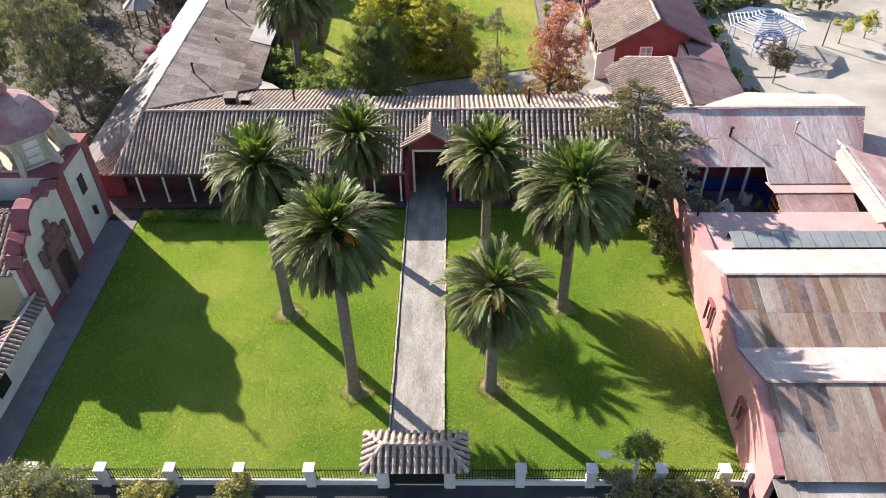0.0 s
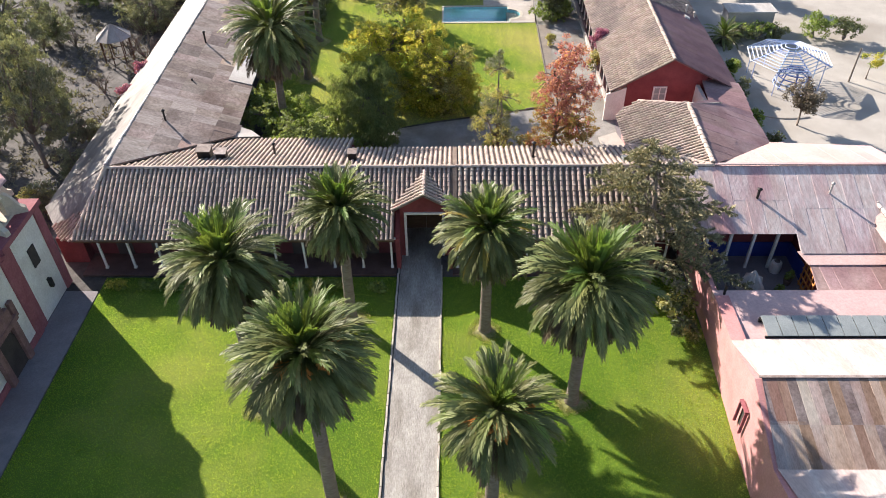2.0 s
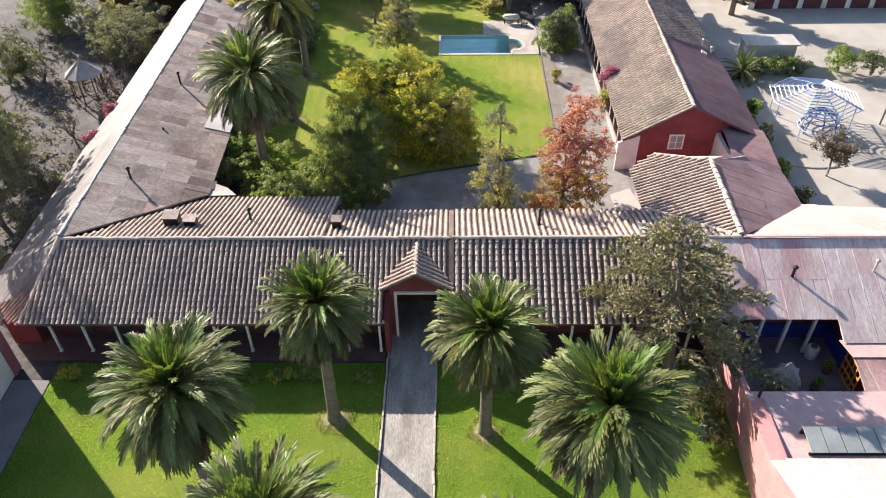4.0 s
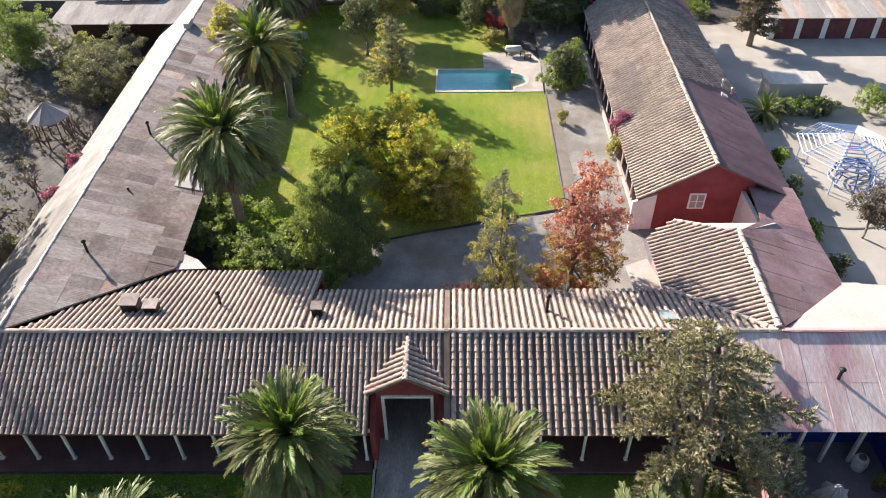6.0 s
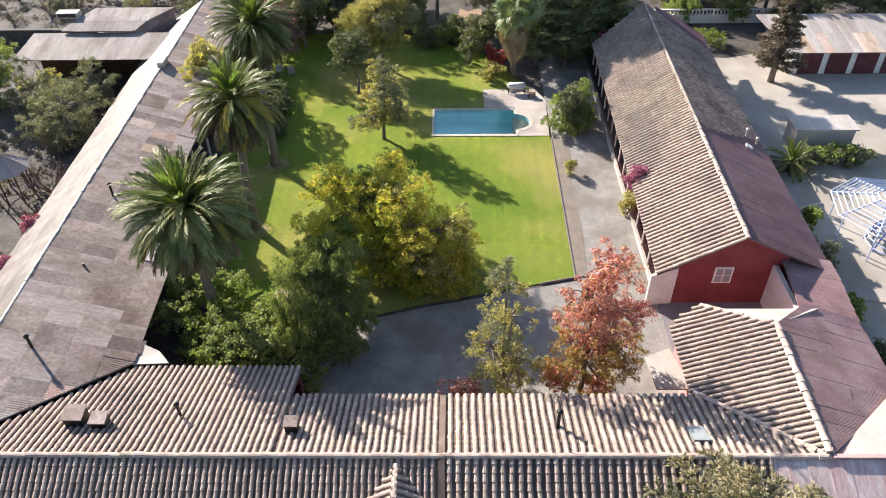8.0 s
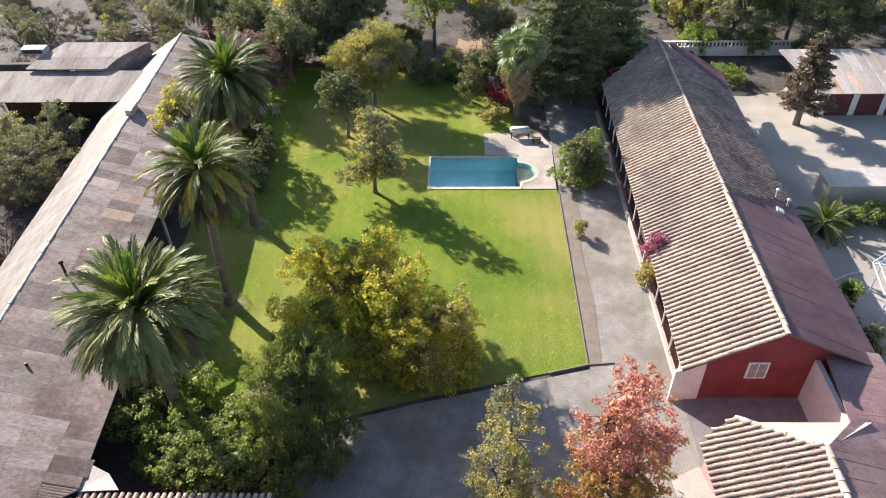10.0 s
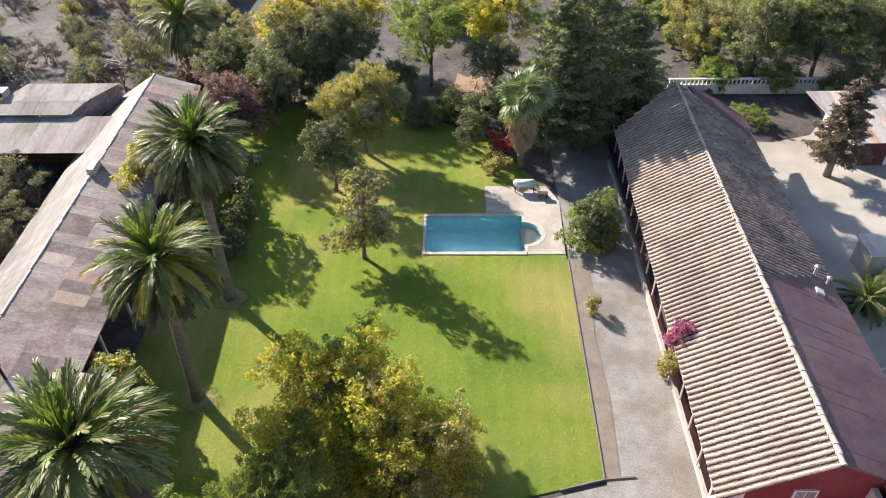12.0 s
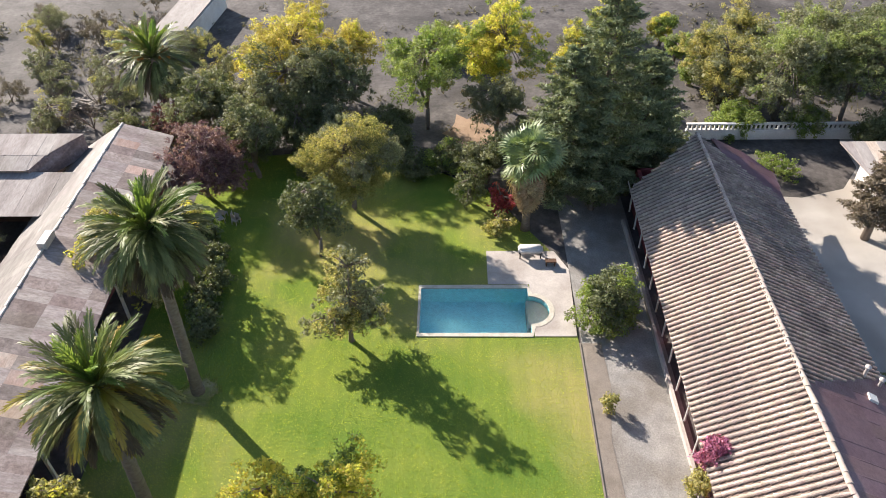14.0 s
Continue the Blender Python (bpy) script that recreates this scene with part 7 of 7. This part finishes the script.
# ---- yard: pergola, trees, hut, garages ----
PX, PY, PR = 32.0, 72.8, 3.9
perg = thing("pergola", (PX, PY, 0), "round blue and white steel pergola with open rafters", "pergola")
for k in range(8):
    a = 2 * math.pi * k / 8 + 0.2
    c, s = math.cos(a), math.sin(a)
    part("post", tube(bmesh.new(), [(PX + PR * 0.86 * c, PY + PR * 0.86 * s, -0.05), (PX + PR * 0.86 * c, PY + PR * 0.86 * s, 2.5)], 0.05, 6), BLUESTEEL, perg)
    part("rafter", tube(bmesh.new(), [(PX + PR * c, PY + PR * s, 2.5), (PX + 0.9 * c, PY + 0.9 * s, 3.5)], 0.07, 6), BLUESTEEL, perg)
    b = 2 * math.pi * (k + 1) / 8 + 0.2
    for q in range(9):
        f = 0.25 + 0.75 * q / 8
        z = 3.55 - 1.0 * (f - 0.2) / 0.8
        part("slat", tube(bmesh.new(), [(PX + PR * f * c, PY + PR * f * s, z + 0.06), (PX + PR * f * math.cos(b), PY + PR * f * math.sin(b), z + 0.06)], 0.055, 4), WHITESTEEL if q % 2 == 0 else BLUESTEEL, perg)
for rr, zz in ((1.3, 3.3), (0.95, 3.5), (0.6, 3.65)):
    bm = bmesh.new()
    tube(bm, [(PX + rr * math.cos(t), PY + rr * math.sin(t), zz) for t in (2 * math.pi * k / 20 for k in range(21))], 0.045, 6)
    part("ring", bm, BLUESTEEL, perg, "pale blue steel ring")
play = thing("play_frame", (PX + 0.6, PY - 1.0, 0), "blue steel climbing frame under the pergola", "play frame")
for k in range(7):
    a = 2 * math.pi * k / 7
    part("hoop", tube(bmesh.new(), [(PX + 0.6 + 1.7 * math.cos(a), PY - 1.0 + 1.7 * math.sin(a), 0), (PX + 0.6 + 1.2 * math.cos(a), PY - 1 + 1.2 * math.sin(a), 1.4), (PX + 0.6, PY - 1, 2.0)], 0.06, 6), BLUETUBE, play)
for rr, zz in ((1.75, 0.3), (1.65, 0.7), (1.45, 1.1), (1.15, 1.5), (0.75, 1.8)):
    part("ring", tube(bmesh.new(), [(PX + 0.6 + rr * math.cos(t), PY - 1.0 + rr * math.sin(t), zz) for t in (2 * math.pi * k / 16 for k in range(17))], 0.05, 5), BLUETUBE if zz > 1 else BLUESTEEL, play)
bm = bmesh.new()
tube(bm, [(PX - 1.5 + 5.6 * math.cos(t), PY - 1.5 + 5.6 * math.sin(t), 0.05) for t in (math.pi * (0.55 + 1.05 * k / 30) for k in range(31))], 0.08, 5)
setting("yard_kerb", bm, KERB, "thin curved stone kerb in the yard", "kerb")
tree(30.6, 64.6, [(0, 0, 2.8, 1.5, 1.45, 1.3), (0.1, 0, 2.2, 1.3, 1.3, 0.8)], L_BROWN, "small round tree with grey-brown leaves in the yard", 541, trunk=0.1, leaf=0.085, density=1.2)
for i, (x, y, r, m1) in enumerate(((26.9, 57.0, 0.9, L_GREEN), (26.9, 60.5, 0.9, L_DARK), (26.8, 64.6, 1.0, L_GREEN), (26.9, 70.0, 1.1, L_OLIVE), (27.2, 73.8, 1.0, L_GREEN))):
    tree(x, y, ball(r, r * 0.85), m1, "rounded shrub along the yard's house wall", 550 + i, name="shrub", category="shrub", trunk=0.05, leaf=0.14, clump=0.4)
tree(32.4, 82.3, [(0, 0, 0.8, 2.9, 1.1, 1.0), (-1.8, 0.1, 0.8, 1.4, 1.1, 1.1), (1.9, 0, 0.7, 1.4, 1.1, 1.0)], L_OLIVE, "clipped hedge before the white hut", 560, name="hedge", category="hedge", mat2=L_GREEN, leaf=0.15)
tree(38.6, 82.8, ball(1.7, 1.5), L_GREEN, "rounded green shrub in the yard", 561, name="shrub", category="shrub", leaf=0.095)
tree(41.6, 82.0, ball(1.5, 1.3), L_DARK, "rounded dark shrub in the yard", 562, name="shrub", category="shrub", leaf=0.095)
conifer(32.2, 97.0, 8.6, 2.6, "dark brown-green conical tree in the yard", 563, L_BROWN, low=0.16, boughs=80, rise=0.35, droop=0.2, tufts=7, thick=1.1, core=2.0)
tree(40.3, 73.2, ball(0.9, 2.1), L_YELLOW, "small yellow-green tree in the yard", 564, leaf=0.08, trunk=0.06, bare=0.25, mat2=L_GREEN)
tree(43.5, 74.5, ball(1.2, 2.0), L_YELLOW, "small thin tree in the yard", 565, leaf=0.08, trunk=0.07, mat2=L_GREEN)
yard_pole = thing("yard_pole", (38.4, 72.6, 0), "bare wooden pole standing in the sandy yard", "pole")
part("shaft", tube(bmesh.new(), [(38.4, 72.6, -0.1), (38.45, 72.6, 3.5)], [0.09, 0.07], 8), BARK, yard_pole)
tree(28.4, 106.0, [(0, 0, 0.8, 2.2, 2.0, 0.8)], L_GREEN, "low green shrubs by the yard's end", 566, name="shrub", category="shrub", leaf=0.1)
palm(28.7, 81.6, 0.7, "young feather palm by the hedge", 0.68, 23, count=70, radius=0.2)
hut = thing("garden_hut", (32.2, 85.3, 0), "low flat-roofed hut with a pale roof", "hut")
part("wall", boxes((29.8, 34.7, 84.3, 86.4, 0, 2.1)), CONCRETE, hut)
part("roof", boxes((29.6, 34.9, 84.1, 86.6, 2.1, 2.25)), ZINC_PALE, hut, "pale flat roof")
garage = thing("garage_row", (40, 100.5, 0), "row of garages with red doors in painted shade", "garage")
part("wall", boxes((34.5, 52, 98.6, 98.9, 0, 2.6), (34.5, 34.8, 98.9, 104.5, 0, 3.0)), WHITE, garage)
for i in range(6):
    x = 35.3 + i * 2.75
    part("door", boxes((x, x + 2.1, 98.5, 98.6, 0.02, 2.3)), DOORRED, garage, "red garage door, darkened for shade")
sheet_slope(garage, [(34.0, 98.0), (52.5, 98.0), (52.5, 105), (32.4, 105)], (0, 1), sl(98, 2.6, 105, 3.5), [ZINC_PALE, RUST], weights=[4, 1], length=3.6, seed=41)
bw = thing("balustrade_wall", (31, 111.2, 0), "low white wall with balusters", "wall")
part("wall", boxes((22, 38, 111.0, 111.3, 0, 1.0)), WHITE, bw)
for i in range(40):
    part("baluster", boxes((22.1 + i * 0.4, 22.25 + i * 0.4, 111.07, 111.22, 1.0, 1.5)), WHITE, bw)
part("rail", boxes((22, 38, 111.0, 111.3, 1.5, 1.62)), WHITE, bw)
fw = thing("adobe_wall", (-46, 112, 0), "low crumbling adobe wall in the dry ground", "wall")
part("wall", boxes((-60, -38.5, 106.8, 107.3, 0, 1.6)), DIRT, fw)
shed = thing("long_shed", (-27, 133, 0), "pale-roofed shed beyond the dry ground", "shed")
part("wall", solid([(-31.2, 129.9, 2.3), (-27.6, 129.9, 2.3), (-26.6, 142, 2.3), (-30.3, 142, 2.3)], 2.3), WHITE, shed)
part("roof", solid([(-31.5, 129.6, 2.42), (-27.7, 129.6, 2.5), (-26.7, 142.4, 2.5), (-30.6, 142.4, 2.42)], 0.12), ZINC_BARN, shed)

# gazebo
GX, GY = -34.6, 78.4
gaz = thing("gazebo", (GX, GY, 0), "small rustic gazebo with pale octagonal roof", "gazebo")
part("roof", lathe(bmesh.new(), GX, GY, [(1.75, 2.55), (1.8, 2.6), (0.9, 3.3), (0.08, 3.85)], 8), ZINC_PALE, gaz, "pale faceted roof")
for k in range(8):
    a = 2 * math.pi * k / 8
    part("post", tube(bmesh.new(), [(GX + 1.5 * math.cos(a), GY + 1.5 * math.sin(a), -0.05), (GX + 1.5 * math.cos(a), GY + 1.5 * math.sin(a), 2.56)], 0.06, 6), WOOD, gaz)
    b = a + math.pi / 4
    part("rail", tube(bmesh.new(), [(GX + 1.5 * math.cos(a), GY + 1.5 * math.sin(a), 0.9), (GX + 1.5 * math.cos(b), GY + 1.5 * math.sin(b), 0.9)], 0.04, 5), WOOD, gaz)
    part("rib", tube(bmesh.new(), [(GX + 1.78 * math.cos(a), GY + 1.78 * math.sin(a), 2.62), (GX + 0.9 * math.cos(a), GY + 0.9 * math.sin(a), 3.33), (GX + 0.08 * math.cos(a), GY + 0.08 * math.sin(a), 3.88)], 0.035, 5), CONCRETE, gaz)

# pool deck furniture
lounger = thing("covered_lounger", (6.9, 95.0, 0.05), "white covered swing lounger on the pool deck", "lounger")
bm = boxes((6.0, 7.8, 94.6, 95.4, 0.5, 1.0))
bmesh.ops.bevel(bm, geom=bm.edges[:], offset=0.15, segments=3, affect="EDGES")
part("cover", bm, WHITE, lounger, smooth=True)
for x, y in ((6.15, 94.75), (7.65, 94.75), (6.15, 95.25), (7.65, 95.25)):
    part("leg", boxes((x - 0.04, x + 0.04, y - 0.04, y + 0.04, 0.05, 0.6)), IRON, lounger)
bench = thing("bench", (8.3, 94.0, 0.05), "small dark wooden bench on the pool deck", "bench")
part("seat", boxes((7.9, 8.7, 93.8, 94.2, 0.45, 0.53)), WOOD, bench)
for x in (8.0, 8.6):
    part("leg", boxes((x - 0.04, x + 0.04, 93.85, 94.15, 0.05, 0.45)), WOOD, bench)
lamp = thing("street_lamp", (8.7, 20.4, 0), "weathered street pole with a white lamp arm", "street lamp")
part("pole", tube(bmesh.new(), [(8.7, 20.3, -0.05), (8.75, 20.3, 3.4)], [0.13, 0.1], 8), CONCRETE, lamp)
part("arm", tube(bmesh.new(), [(8.72, 20.3, 3.2), (7.4, 20.6, 3.5)], 0.04, 6), ZINC_PALE, lamp)
part("head", boxes((6.9, 7.5, 20.5, 20.75, 3.42, 3.58)), WHITE, lamp)

# dry brush on the waste ground
rng_b = np.random.default_rng(77)
brush = []
for k in range(2300):
    x, y = rng_b.uniform(-66, -29.6), rng_b.uniform(50, 140)
    if y > 94 and y < 106 and x > -43:
        continue
    if noise.noise(Vector((x * 0.12, y * 0.12, 3.0))) > -0.12:
        brush.append((x, y, 0.12, rng_b.uniform(0.3, 1.0)))
for k in range(500):
    x, y = rng_b.uniform(-28, 60), rng_b.uniform(112, 142)
    if noise.noise(Vector((x * 0.12, y * 0.12, 9.0))) > 0.0:
        brush.append((x, y, 0.12, rng_b.uniform(0.3, 0.9)))
dry = surf("dry_brush", (0.14, 0.13, 0.1), (0.25, 0.23, 0.18), 0.6, None, bump=0, rand=0.3, island=True, leaf=0.2)
tagged(new("dry_brush", leaf_cloud("dry_brush", brush, 14, 0.12, dry, rng_b, 4.0)), "scattered dry grey brush on bare ground", "brush", "", "stuff")


# bare shrubs on the dry ground
def bare_shrub(x, y, h, seed):
    """A leafless shrub of forking twigs."""
    rn = random.Random(seed)
    t = thing("bare_shrub", (x, y, 0), "leafless grey shrub on the dry ground", "shrub", "bare shrubs")
    bm = bmesh.new()
    for k in range(11):
        a, s = rn.uniform(0, 6.28), rn.uniform(0.25, 0.75)
        d = Vector((math.cos(a) * s, math.sin(a) * s, 1)).normalized()
        p0, p1 = Vector((0, 0, -0.05)), d * h * rn.uniform(0.35, 0.6)
        tube(bm, [p0, p1], [0.05, 0.028], 4, cap=False)
        for q in range(4):
            e = (d + Vector((rn.gauss(0, 0.5), rn.gauss(0, 0.5), rn.gauss(0, 0.3)))).normalized()
            p2 = p1 + e * h * rn.uniform(0.2, 0.45)
            tube(bm, [p1, p2], [0.024, 0.01], 3, cap=False)
            for w in range(2):
                g = (e + Vector((rn.gauss(0, 0.6), rn.gauss(0, 0.6), rn.gauss(0, 0.4)))).normalized()
                tube(bm, [p1.lerp(p2, rn.uniform(0.4, 0.9)), p2 + g * h * 0.16], [0.012, 0.006], 3, cap=False)
    part("trunk", bm, BARK, t, m=Matrix())


rn_s = random.Random(5)
for k in range(46):
    x, y = rn_s.uniform(-62, -31), rn_s.uniform(107.5, 138)
    if k > 30:
        x, y = rn_s.uniform(-46, -31), rn_s.uniform(52, 94)
    bare_shrub(x, y, rn_s.uniform(1.4, 3.4), 800 + k)
pile = thing("plank_pile", (-29.5, 107.6, 0), "heap of weathered grey planks behind the barn", "plank pile")
for k in range(22):
    a = rn_s.uniform(0, 3.14)
    c = Vector((-29.5 + rn_s.gauss(0, 1.1), 107.8 + rn_s.gauss(0, 0.9), 0.06 + 0.045 * k * 0.5))
    part("plank", boxes((-1.1, 1.1, -0.09, 0.09, -0.02, 0.02)), ZINC_PALE if k % 3 else WOOD, pile, m=Matrix.Translation(c - Vector((-29.5, 107.6, 0))) @ Matrix.Rotation(a, 4, "Z") @ Matrix.Rotation(rn_s.uniform(-0.15, 0.15), 4, "Y"))
junk = thing("stacked_chairs", (-16.6, 99.2, 0), "stack of old pale garden chairs by the wing", "chair")
for k in range(5):
    part("frame", boxes((-0.25, 0.25, -0.25, 0.25, 0.4, 0.45), (-0.25, 0.25, 0.21, 0.25, 0.45, 0.9), (-0.25, -0.21, -0.25, -0.21, 0, 0.4), (0.21, 0.25, -0.25, -0.21, 0, 0.4), (-0.25, -0.21, 0.21, 0.25, 0, 0.4), (0.21, 0.25, 0.21, 0.25, 0, 0.4)), CONCRETE, junk,
         m=Matrix.Translation((rn_s.uniform(-0.9, 0.9), rn_s.uniform(-0.7, 0.7), 0)) @ Matrix.Rotation(rn_s.uniform(0, 6), 4, "Z"))
setting("bare_earth", solid([(2.9 + r * 2.7 * math.cos(a), 112.4 + r * 4.0 * math.sin(a), -0.02) for a, r in ((0.35 * k, 0.8 + 0.2 * math.sin(k * 2.3)) for k in range(18))], 0.2), REDSOIL, "patch of bare brown earth behind the garden", "ground")
